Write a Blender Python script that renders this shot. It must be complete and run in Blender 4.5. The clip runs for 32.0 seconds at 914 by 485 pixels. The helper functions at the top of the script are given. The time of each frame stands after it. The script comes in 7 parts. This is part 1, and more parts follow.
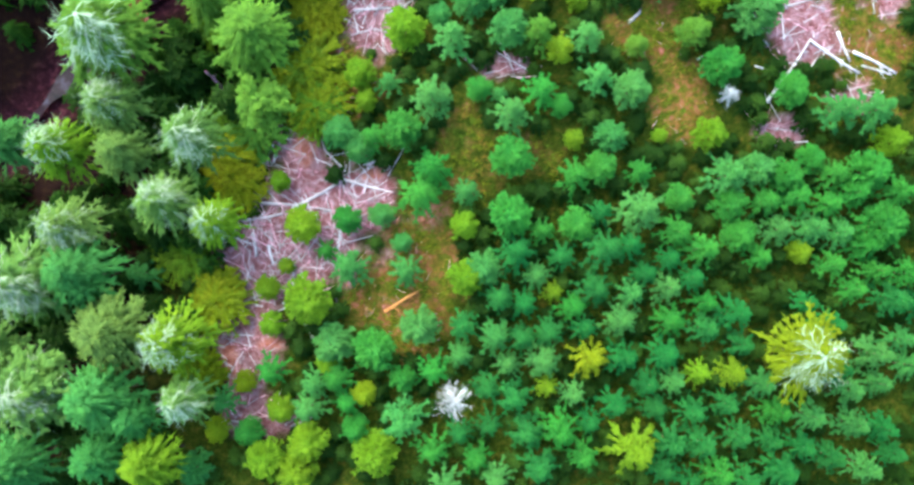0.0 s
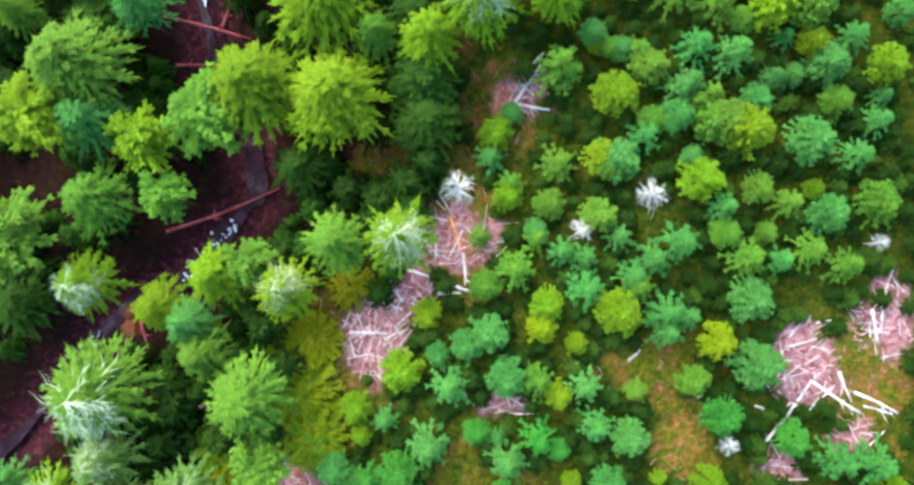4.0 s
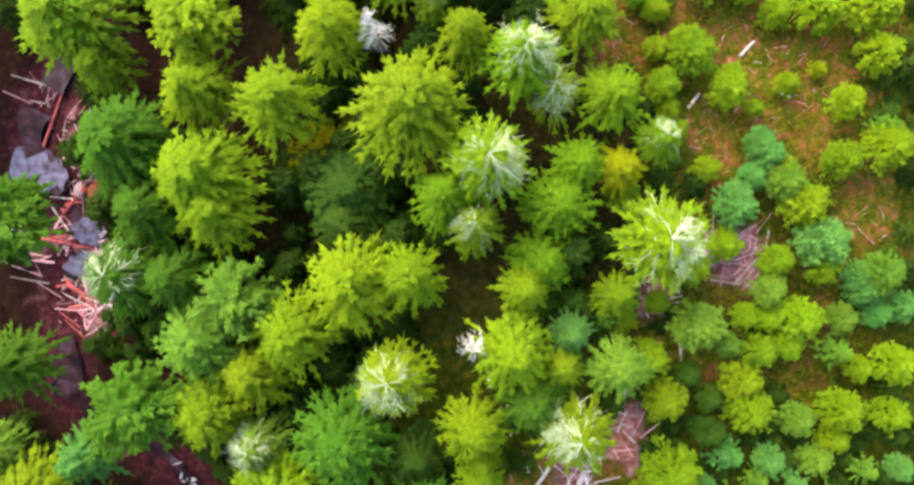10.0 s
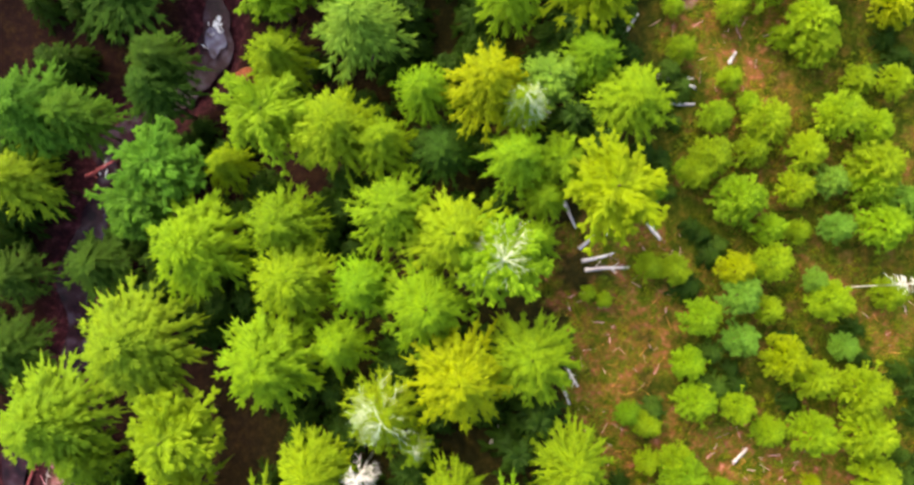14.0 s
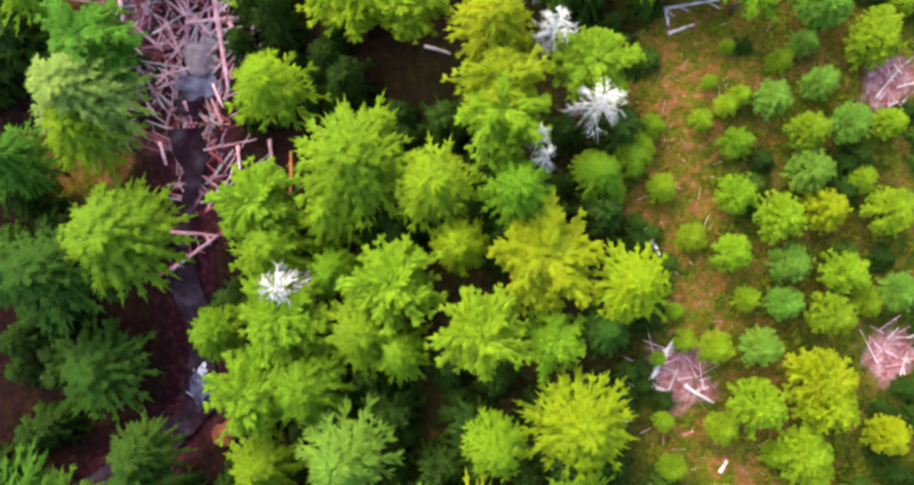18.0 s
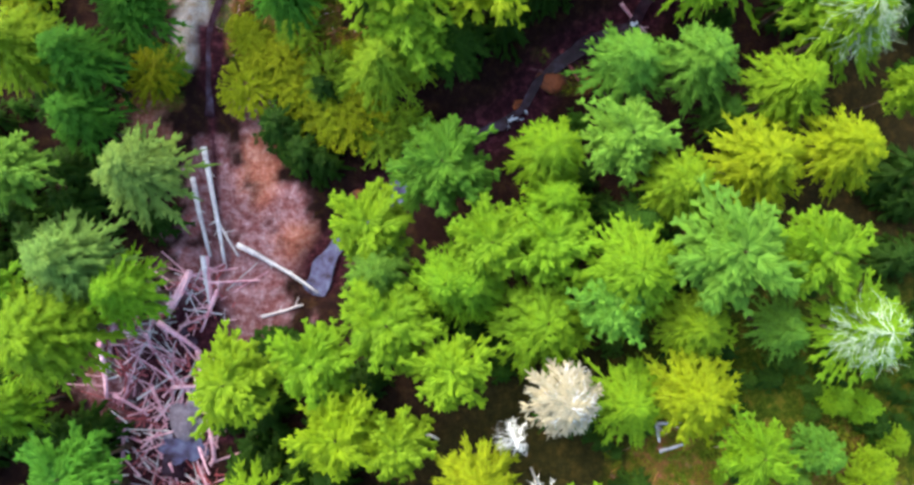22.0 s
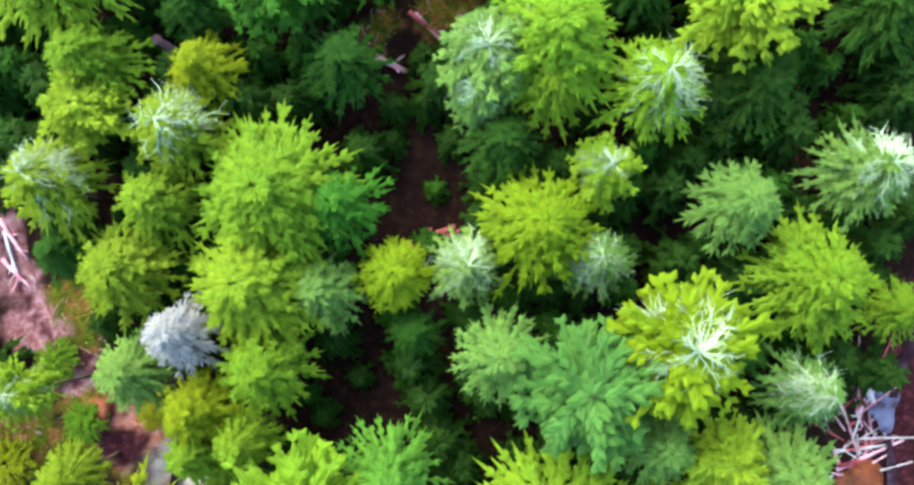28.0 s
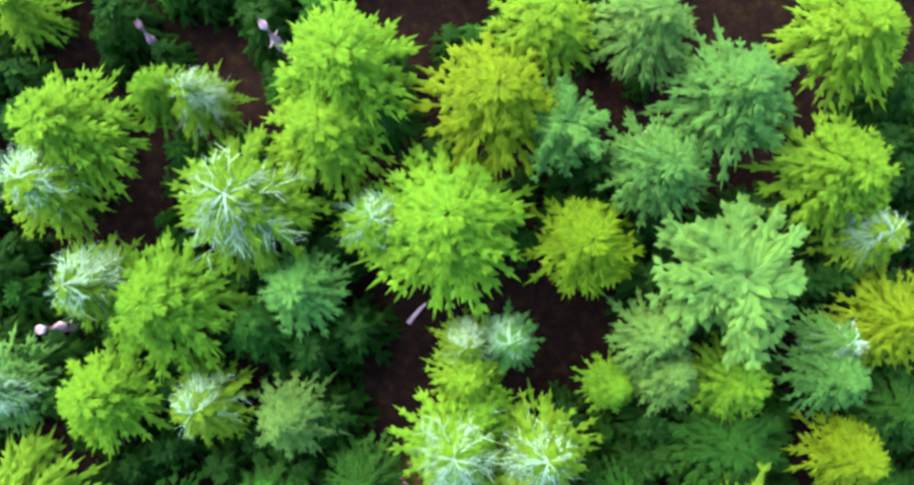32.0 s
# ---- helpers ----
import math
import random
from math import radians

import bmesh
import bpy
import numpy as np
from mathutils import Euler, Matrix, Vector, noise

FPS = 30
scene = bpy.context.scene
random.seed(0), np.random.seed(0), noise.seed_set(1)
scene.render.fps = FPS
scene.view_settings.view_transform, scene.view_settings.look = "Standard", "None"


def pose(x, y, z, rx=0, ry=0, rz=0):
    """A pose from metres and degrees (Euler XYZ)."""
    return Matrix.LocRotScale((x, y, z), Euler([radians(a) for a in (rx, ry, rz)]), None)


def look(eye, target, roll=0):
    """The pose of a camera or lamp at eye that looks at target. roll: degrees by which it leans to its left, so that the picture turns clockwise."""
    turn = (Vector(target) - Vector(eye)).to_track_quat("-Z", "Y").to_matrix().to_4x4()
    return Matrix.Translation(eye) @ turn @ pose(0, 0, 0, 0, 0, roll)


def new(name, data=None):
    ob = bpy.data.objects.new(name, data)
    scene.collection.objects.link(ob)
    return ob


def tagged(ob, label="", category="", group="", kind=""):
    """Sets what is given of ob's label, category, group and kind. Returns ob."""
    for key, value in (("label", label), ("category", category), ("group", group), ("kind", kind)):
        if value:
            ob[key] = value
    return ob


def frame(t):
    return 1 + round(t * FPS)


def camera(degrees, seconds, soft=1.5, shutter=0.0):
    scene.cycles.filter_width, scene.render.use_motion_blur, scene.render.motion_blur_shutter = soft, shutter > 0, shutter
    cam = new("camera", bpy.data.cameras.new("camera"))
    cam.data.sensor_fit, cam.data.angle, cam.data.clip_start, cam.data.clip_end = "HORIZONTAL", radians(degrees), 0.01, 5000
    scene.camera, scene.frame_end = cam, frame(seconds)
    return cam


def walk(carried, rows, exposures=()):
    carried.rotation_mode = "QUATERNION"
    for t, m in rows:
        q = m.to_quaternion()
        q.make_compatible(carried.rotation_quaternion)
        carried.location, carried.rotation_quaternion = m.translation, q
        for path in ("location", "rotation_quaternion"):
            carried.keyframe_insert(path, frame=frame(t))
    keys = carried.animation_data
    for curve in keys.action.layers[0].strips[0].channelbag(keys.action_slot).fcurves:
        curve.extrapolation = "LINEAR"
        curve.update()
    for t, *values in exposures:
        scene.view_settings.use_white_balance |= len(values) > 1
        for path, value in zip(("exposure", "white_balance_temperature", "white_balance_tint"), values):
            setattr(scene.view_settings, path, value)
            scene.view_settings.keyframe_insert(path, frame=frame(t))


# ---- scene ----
cam = camera(62.0, 32.0, soft=2.9)
METRES, EYE, TILT, LEAN, TURN = 176.0, 53.0, -87.0, 0.0, 0.0
ROWS = [
    (0.0, 0.0, 0.0, 0.0, 0.0, 0.0, -0.0),
    (0.5, -0.0, 0.0004, 0.0138, -0.02, 0.04, -0.08),
    (1.0, 0.0002, 0.0009, 0.03, -0.02, 0.01, -0.16),
    (1.5, 0.0007, 0.0012, 0.0453, -0.0, 0.08, -0.24),
    (2.0, 0.001, 0.0016, 0.0609, 0.01, 0.05, -0.3),
    (2.5, 0.0011, 0.002, 0.0766, 0.04, 0.07, -0.36),
    (3.0, 0.0011, 0.0024, 0.092, 0.02, 0.11, -0.42),
    (3.5, 0.0009, 0.0026, 0.1073, 0.01, 0.2, -0.51),
    (5.5, -0.0, 0.0043, 0.1708, 0.02, 0.11, -0.67),
    (6.0, 0.0002, 0.0048, 0.1868, 0.07, 0.09, -0.7),
    (6.5, -0.0, 0.0053, 0.2029, 0.04, 0.04, -0.72),
    (7.0, -0.0, 0.0058, 0.2183, 0.01, 0.09, -0.76),
    (7.5, 0.0001, 0.0063, 0.2343, 0.02, 0.03, -0.79),
    (8.0, 0.0003, 0.0067, 0.2498, 0.03, 0.08, -0.82),
    (8.5, -0.0001, 0.0072, 0.2659, -0.02, 0.03, -0.83),
    (9.0, -0.0, 0.0077, 0.2817, -0.02, 0.07, -0.87),
    (9.5, 0.0005, 0.0081, 0.2976, 0.08, 0.11, -0.89),
    (10.0, 0.0002, 0.0086, 0.3138, 0.03, 0.09, -0.9),
    (10.5, 0.0004, 0.0092, 0.3299, 0.05, 0.06, -0.92),
    (11.0, 0.0007, 0.0097, 0.346, 0.08, 0.07, -0.94),
    (11.5, 0.0011, 0.0102, 0.3622, 0.08, 0.07, -0.97),
    (12.0, 0.0011, 0.0107, 0.3782, 0.06, 0.11, -0.98),
    (12.5, 0.0012, 0.0112, 0.394, 0.04, 0.15, -1.0),
    (13.0, 0.0016, 0.0118, 0.4098, 0.07, 0.15, -1.01),
    (13.5, 0.0019, 0.0122, 0.4256, 0.08, 0.19, -1.01),
    (14.0, 0.0023, 0.0127, 0.4415, 0.11, 0.22, -1.03),
    (14.5, 0.0027, 0.0131, 0.4578, 0.12, 0.17, -1.03),
    (16.5, 0.004, 0.0151, 0.5209, 0.17, 0.1, -1.06),
    (17.0, 0.0041, 0.0156, 0.5366, 0.17, 0.06, -1.06),
    (17.5, 0.0041, 0.016, 0.5509, 0.14, 0.11, -1.08),
    (18.0, 0.0042, 0.0164, 0.5664, 0.13, 0.1, -1.08),
    (18.5, 0.0046, 0.0168, 0.5811, 0.18, 0.06, -1.08),
    (19.0, 0.0048, 0.0173, 0.5967, 0.2, 0.08, -1.06),
    (19.5, 0.005, 0.0177, 0.6119, 0.17, 0.14, -1.08),
    (20.0, 0.0054, 0.0182, 0.6273, 0.18, 0.15, -1.08),
    (20.5, 0.0055, 0.0186, 0.6427, 0.16, 0.22, -1.1),
    (21.0, 0.0059, 0.019, 0.6584, 0.19, 0.18, -1.09),
    (21.5, 0.006, 0.0193, 0.6737, 0.23, 0.28, -1.08),
    (22.0, 0.0061, 0.0198, 0.6893, 0.26, 0.21, -1.07),
    (22.5, 0.0062, 0.0201, 0.7043, 0.27, 0.4, -1.08),
    (23.0, 0.0064, 0.0204, 0.7199, 0.27, 0.38, -1.05),
    (23.5, 0.0066, 0.0209, 0.7355, 0.29, 0.44, -1.05),
    (24.0, 0.0066, 0.0212, 0.7507, 0.22, 0.58, -1.05),
    (24.5, 0.0071, 0.0215, 0.7659, 0.27, 0.57, -1.05),
    (25.0, 0.0074, 0.0218, 0.7814, 0.29, 0.61, -1.05),
    (25.5, 0.0078, 0.0221, 0.7967, 0.31, 0.68, -1.04),
    (27.5, 0.009, 0.0232, 0.8598, 0.25, 0.63, -1.04),
    (28.0, 0.0094, 0.0236, 0.8753, 0.23, 0.62, -1.02),
    (28.5, 0.0096, 0.0239, 0.8912, 0.23, 0.5, -1.03),
    (29.0, 0.01, 0.0242, 0.906, 0.24, 0.7, -1.0),
    (29.5, 0.0102, 0.0244, 0.9217, 0.21, 0.64, -1.0),
    (30.0, 0.0104, 0.0247, 0.9374, 0.19, 0.61, -1.0),
    (30.5, 0.0107, 0.0251, 0.9529, 0.16, 0.67, -0.99),
    (31.0, 0.0111, 0.0253, 0.9685, 0.19, 0.65, -1.02),
    (31.5, 0.0116, 0.0256, 0.984, 0.23, 0.72, -1.01),
    (32.0, 0.0117, 0.026, 0.9995, 0.23, 0.77, -1.01),
]

EXPOSURES = [(0.0, 3.02, 6000, -19), (3.0, 3.0, 6400, -18), (6.0, 3.0, 6900, -14), (9.5, 3.02, 8100, -6), (12.0, 3.02, 8900, -1), (14.0, 2.97, 8900, -4), (17.0, 3.0, 8000, -3), (21.0, 2.93, 6850, -10), (25.0, 3.05, 6500, -13), (29.0, 3.05, 6050, -21), (32.0, 3.12, 5750, -28)]
SKY, SUN, SUN_ANGLE = 0.15, 0.9, 60.0
walk(cam, [(t, pose(0, 0, EYE, TILT, LEAN, TURN) @ pose(METRES * x, METRES * y, METRES * z, 90 + pitch, roll, yaw)) for t, x, y, z, yaw, pitch, roll in ROWS], EXPOSURES)

# ---- world and light: soft daylight under a bright, thinly veiled sky ----
world = bpy.data.worlds.new("sky")
scene.world = world
world.use_nodes = True
wn = world.node_tree
sky = wn.nodes.new("ShaderNodeTexSky")
sky.sky_type, sky.sun_disc = "NISHITA", False
sky.sun_elevation, sky.sun_rotation = radians(44), radians(-35)
sky.air_density, sky.dust_density, sky.ozone_density = 1.0, 3.0, 1.0
wn.links.new(sky.outputs[0], wn.nodes["Background"].inputs[0])
wn.nodes["Background"].inputs[1].default_value = SKY
sun = new("sun", bpy.data.lights.new("sun", "SUN"))
sun.data.energy, sun.data.angle, sun.data.color = SUN, radians(SUN_ANGLE), (1.0, 0.96, 0.9)
sun.matrix_world = look((-30 * math.sin(radians(35)), 30 * math.cos(radians(35)), 29), (0, 0, 0))

# ---- materials ----
def shader(name, rough=0.8, spec=0.3):
    m = bpy.data.materials.new(name)
    m.use_nodes = True
    nt = m.node_tree
    b = nt.nodes["Principled BSDF"]
    b.inputs["Roughness"].default_value = rough
    b.inputs["Specular IOR Level"].default_value = spec
    return m, nt, b


def node(nt, kind, **values):
    n = nt.nodes.new(kind)
    for key, v in values.items():
        n.inputs[key].default_value = v
    return n


def noise_of(nt, coords, scale, detail=3.0, rough=0.6):
    n = node(nt, "ShaderNodeTexNoise", Scale=scale, Detail=detail, Roughness=rough)
    nt.links.new(coords, n.inputs["Vector"])
    return n.outputs["Fac"]


def ramp_of(nt, fac, *stops):
    n = nt.nodes.new("ShaderNodeValToRGB")
    while len(n.color_ramp.elements) < len(stops):
        n.color_ramp.elements.new(0.5)
    for e, (p, c) in zip(n.color_ramp.elements, stops):
        e.position, e.color = p, (*c, 1)
    nt.links.new(fac, n.inputs["Fac"])
    return n.outputs["Color"]


def blend(nt, fac, a, b, mode="MIX"):
    n = nt.nodes.new("ShaderNodeMix")
    n.data_type, n.blend_type = "RGBA", mode
    for value, slot in ((fac, 0), (a, 6), (b, 7)):
        if isinstance(value, (int, float)):
            n.inputs[slot].default_value = value
        elif isinstance(value, tuple):
            n.inputs[slot].default_value = (*value, 1)
        else:
            nt.links.new(value, n.inputs[slot])
    return n.outputs[2]


def bump_of(nt, b, height, strength, distance):
    n = node(nt, "ShaderNodeBump", Strength=strength, Distance=distance)
    nt.links.new(height, n.inputs["Height"])
    nt.links.new(n.outputs[0], b.inputs["Normal"])


def foliage(name, spread=0.28, rough=0.62):
    """Needles or leaves: the tree's own colour, varied spray by spray and in soft patches."""
    m, nt, b = shader(name, rough, 0.06)
    info, geo, tc = nt.nodes.new("ShaderNodeObjectInfo"), nt.nodes.new("ShaderNodeNewGeometry"), nt.nodes.new("ShaderNodeTexCoord")
    spray = ramp_of(nt, geo.outputs["Random Per Island"], (0.0, (1 - spread,) * 3), (0.55, (1.0,) * 3), (1.0, (1 + spread * 0.4, 1 + spread * 0.35, 1 + spread * 0.3)))
    patch = ramp_of(nt, noise_of(nt, tc.outputs["Object"], 0.9), (0.3, (0.84, 0.90, 1.0)), (0.7, (1.06, 1.02, 0.9)))
    grain = ramp_of(nt, noise_of(nt, tc.outputs["Object"], 22.0, 2.0), (0.3, (0.86,) * 3), (0.7, (1.06,) * 3))
    c = blend(nt, 1.0, info.outputs["Color"], spray, "MULTIPLY")
    c = blend(nt, 1.0, c, patch, "MULTIPLY")
    c = blend(nt, 1.0, c, grain, "MULTIPLY")
    nt.links.new(c, b.inputs["Base Color"])
    through_light = nt.nodes.new("ShaderNodeBsdfTranslucent")
    nt.links.new(c, through_light.inputs[0])
    mixed = node(nt, "ShaderNodeMixShader", Fac=0.38)
    nt.links.new(b.outputs[0], mixed.inputs[1])
    nt.links.new(through_light.outputs[0], mixed.inputs[2])
    nt.links.new(mixed.outputs[0], nt.nodes["Material Output"].inputs[0])
    return m


def wood(name, pale, dark, scale=6.0, rough=0.85):
    m, nt, b = shader(name, rough, 0.2)
    tc, info, geo = nt.nodes.new("ShaderNodeTexCoord"), nt.nodes.new("ShaderNodeObjectInfo"), nt.nodes.new("ShaderNodeNewGeometry")
    big = noise_of(nt, geo.outputs["Position"], 1.3, 4.0)
    fine = noise_of(nt, tc.outputs["Object"], scale * 3, 4.0)
    c = ramp_of(nt, big, (0.3, dark), (0.62, pale))
    c = blend(nt, 1.0, c, ramp_of(nt, fine, (0.25, (0.55,) * 3), (0.7, (1.15,) * 3)), "MULTIPLY")
    c = blend(nt, 1.0, c, ramp_of(nt, geo.outputs["Random Per Island"], (0, (0.6,) * 3), (1, (1.2,) * 3)), "MULTIPLY")
    c = blend(nt, 1.0, c, ramp_of(nt, info.outputs["Random"], (0, (0.85, 0.8, 0.78)), (1, (1.1,) * 3)), "MULTIPLY")
    nt.links.new(c, b.inputs["Base Color"])
    bump_of(nt, b, fine, 0.5, 0.03)
    return m


NEEDLES = foliage("needles")
LEAVES = foliage("leaves", 0.32, 0.6)
GRASS = foliage("grass_blades", 0.35, 0.75)
BARK = wood("bark", (0.13, 0.085, 0.06), (0.05, 0.032, 0.024))
DEAD = wood("bleached_wood", (0.47, 0.45, 0.47), (0.30, 0.28, 0.30))
FADED = wood("lichened_twigs", (0.36, 0.42, 0.29), (0.22, 0.27, 0.17))
WHITE = wood("barkless_log", (0.57, 0.51, 0.58), (0.33, 0.27, 0.32), 4.0)
PINK = wood("weathered_log", (0.70, 0.42, 0.54), (0.42, 0.14, 0.22), 4.0)
RUSTY = wood("rotten_log", (0.36, 0.08, 0.10), (0.14, 0.022, 0.034), 4.0)
ORANGE = wood("fresh_split_log", (0.62, 0.26, 0.09), (0.35, 0.12, 0.04), 4.0)
GREY_STONE = wood("grey_brook_stone", (0.30, 0.24, 0.33), (0.12, 0.08, 0.12), 3.0, 0.7)
STONE = wood("brook_stone", (0.24, 0.06, 0.024), (0.07, 0.022, 0.016), 3.0, 0.7)


def ground_material():
    m, nt, b = shader("forest_ground", 0.95, 0.02)
    geo = nt.nodes.new("ShaderNodeNewGeometry")
    p = geo.outputs["Position"]
    cover, more = nt.nodes.new("ShaderNodeVertexColor"), nt.nodes.new("ShaderNodeVertexColor")
    cover.layer_name, more.layer_name = "cover", "more"
    split, split2 = nt.nodes.new("ShaderNodeSeparateColor"), nt.nodes.new("ShaderNodeSeparateColor")
    nt.links.new(cover.outputs[0], split.inputs[0])
    nt.links.new(more.outputs[0], split2.inputs[0])
    wide, mid, fine = noise_of(nt, p, 0.35, 4.0), noise_of(nt, p, 2.2, 5.0, 0.7), noise_of(nt, p, 11.0, 4.0, 0.7)
    # litter and green: real ground tones, lowered to hold the shade between trees
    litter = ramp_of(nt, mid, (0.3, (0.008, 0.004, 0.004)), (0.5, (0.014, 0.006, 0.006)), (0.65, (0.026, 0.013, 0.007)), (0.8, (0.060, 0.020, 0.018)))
    green = ramp_of(nt, mid, (0.3, (0.008, 0.016, 0.002)), (0.5, (0.026, 0.036, 0.004)), (0.76, (0.085, 0.058, 0.010)))
    dry = ramp_of(nt, mid, (0.28, (0.03, 0.038, 0.004)), (0.42, (0.07, 0.060, 0.008)), (0.52, (0.12, 0.052, 0.018)), (0.62, (0.18, 0.060, 0.040)), (0.78, (0.36, 0.17, 0.18)))
    dry = blend(nt, ramp_of(nt, noise_of(nt, p, 0.8, 3.0, 0.7), (0.45, (0, 0, 0)), (0.58, (1, 1, 1))), dry, ramp_of(nt, mid, (0.3, (0.012, 0.026, 0.003)), (0.5, (0.05, 0.062, 0.005)), (0.75, (0.13, 0.075, 0.016))))
    slash = ramp_of(nt, mid, (0.25, (0.06, 0.018, 0.018)), (0.42, (0.14, 0.046, 0.052)), (0.58, (0.22, 0.115, 0.14)), (0.78, (0.36, 0.27, 0.34)))
    sand = ramp_of(nt, mid, (0.25, (0.20, 0.08, 0.045)), (0.40, (0.29, 0.20, 0.17)), (0.58, (0.34, 0.29, 0.30)))
    bed = ramp_of(nt, mid, (0.3, (0.010, 0.004, 0.007)), (0.52, (0.034, 0.009, 0.014)), (0.75, (0.11, 0.032, 0.046)))
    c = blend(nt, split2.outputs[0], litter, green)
    c = blend(nt, split.outputs[1], c, dry)
    c = blend(nt, split.outputs[0], c, slash)
    c = blend(nt, split.outputs[2], c, sand)
    clay = ramp_of(nt, mid, (0.25, (0.12, 0.032, 0.024)), (0.45, (0.25, 0.08, 0.06)), (0.7, (0.40, 0.20, 0.18)))
    c = blend(nt, split2.outputs[2], c, clay)
    c = blend(nt, split2.outputs[1], c, bed)
    c = blend(nt, 1.0, c, ramp_of(nt, wide, (0.3, (0.75,) * 3), (0.7, (1.2,) * 3)), "MULTIPLY")
    c = blend(nt, 1.0, c, ramp_of(nt, fine, (0.3, (0.55,) * 3), (0.7, (1.35,) * 3)), "MULTIPLY")
    nt.links.new(c, b.inputs["Base Color"])
    bump_of(nt, b, fine, 0.8, 0.12)
    return m


def water_material():
    m, nt, b = shader("brook_water", 0.1, 0.05)
    p = nt.nodes.new("ShaderNodeNewGeometry").outputs["Position"]
    # last stop: lilac patches painted in place of reflected sky
    c = ramp_of(nt, noise_of(nt, p, 0.9, 4.0), (0.35, (0.008, 0.004, 0.008)), (0.52, (0.022, 0.009, 0.015)), (0.7, (0.045, 0.032, 0.055)))
    nt.links.new(c, b.inputs["Base Color"])
    bump_of(nt, b, noise_of(nt, p, 6.0, 3.0), 0.25, 0.05)
    return m


def pool_material():
    """Still water over a brown bed, the reflected sky painted in as lilac."""
    m, nt, b = shader("sky_tinted_pool", 0.3, 0.05)
    p = nt.nodes.new("ShaderNodeNewGeometry").outputs["Position"]
    # the lilac stops stand in for sky mirrored in the calm water
    c = ramp_of(nt, noise_of(nt, p, 1.6, 4.0), (0.32, (0.025, 0.014, 0.022)), (0.48, (0.055, 0.048, 0.10)), (0.68, (0.095, 0.095, 0.17)))
    nt.links.new(c, b.inputs["Base Color"])
    return m


GROUND, WATER, POOL = ground_material(), water_material(), pool_material()
FOAM = shader("foam", 0.6)[0]
FOAM.node_tree.nodes["Principled BSDF"].inputs["Base Color"].default_value = (0.42, 0.42, 0.54, 1)

# ---- lie of the land: a valley floor climbing north, a hill on its east side ----
def along(y, ys, zs):
    return sum(np.interp(y + d, ys, zs) for d in (-8, -4, 0, 4, 8)) / 5


FLOOR_Y, FLOOR_Z = (-60, -10, 26, 41, 62, 92, 117, 134, 146, 165, 178, 230), (-1.5, 0.0, 1.1, 1.9, 4.5, 7.4, 11.4, 12.9, 15.4, 20.3, 23.0, 31.0)
BROOK_Y, BROOK_X = (-60, 0, 17, 22, 29, 36, 48, 63, 73, 89, 103, 120, 126, 134, 142, 146, 152, 200), (-50, -33, -25, -19, -14, -16, -25, -28, -24, -19, -16, -12, -3, 8, 19, 24, 26, 40)
EAST_Y, EAST_H = (-60, 0, 20, 43, 70, 100, 115, 126, 136, 200), (1.6, 1.9, 3.9, 6.1, 7.5, 6.8, 6.6, 3.4, 2.0, 2.0)
WEST_Y, WEST_H = (-60, 100, 120, 138, 150, 166, 200), (3.0, 3.0, 1.5, 2.6, 1.6, 0.6, 0.5)


def smooth(a):
    a = np.clip(a, 0.0, 1.0)
    return a * a * (3 - 2 * a)


def land(x, y):
    """Height of the bare ground, without its small bumps."""
    x, y = np.asarray(x, float), np.asarray(y, float)
    brook = along(y, BROOK_Y, BROOK_X)
    east = along(y, EAST_Y, EAST_H) * smooth((x - brook - 2.0) / 30.0)
    west = along(y, WEST_Y, WEST_H) * smooth((brook - 2.0 - x) / 24.0)
    return along(y, FLOOR_Y, FLOOR_Z) + east + west


# ---- brooks, and the covers of the ground ----
MAIN_BROOK = [(-44.6, -5.4), (-36.6, 4.6), (-30.6, 10.6), (-28.7, 12.6), (-25.5, 16.7), (-22.9, 19.5), (-18.7, 22.0), (-14.5, 26.9), (-13.8, 27.8), (-14.5, 31.8), (-16.6, 36.2), (-17.6, 40.2), (-19.2, 43.0), (-23.6, 45.7), (-26.8, 48.4), (-26.0, 48.2), (-26.7, 52.1), (-25.8, 55.6), (-25.4, 59.5), (-28.0, 63.2), (-28.1, 65.5), (-27.0, 67.7), (-24.3, 72.6), (-24.3, 78.3), (-22.8, 82.4), (-22.2, 85.4), (-22.2, 86.1), (-18.8, 88.7), (-15.8, 91.3), (-15.2, 94.6), (-16.1, 99.8), (-16.0, 103.3), (-15.6, 106.1), (-16.0, 109.2), (-15.5, 112.2), (-16.1, 115.9), (-14.2, 118.6)]
SIDE_BROOK = [(-6.9, 122.2), (-4.7, 124.9), (-2.4, 127.3), (-3.6, 126.1), (-1.6, 128.0), (0.7, 129.4), (4.0, 131.1), (5.5, 133.2), (8.2, 135.2), (10.5, 136.2), (11.7, 137.9), (15.2, 140.2), (18.1, 140.9), (19.9, 142.5), (23.1, 142.5), (25.4, 143.0), (25.0, 146.1), (25.0, 148.6), (25.4, 151.1), (28.4, 159.1), (35.4, 173.1)]
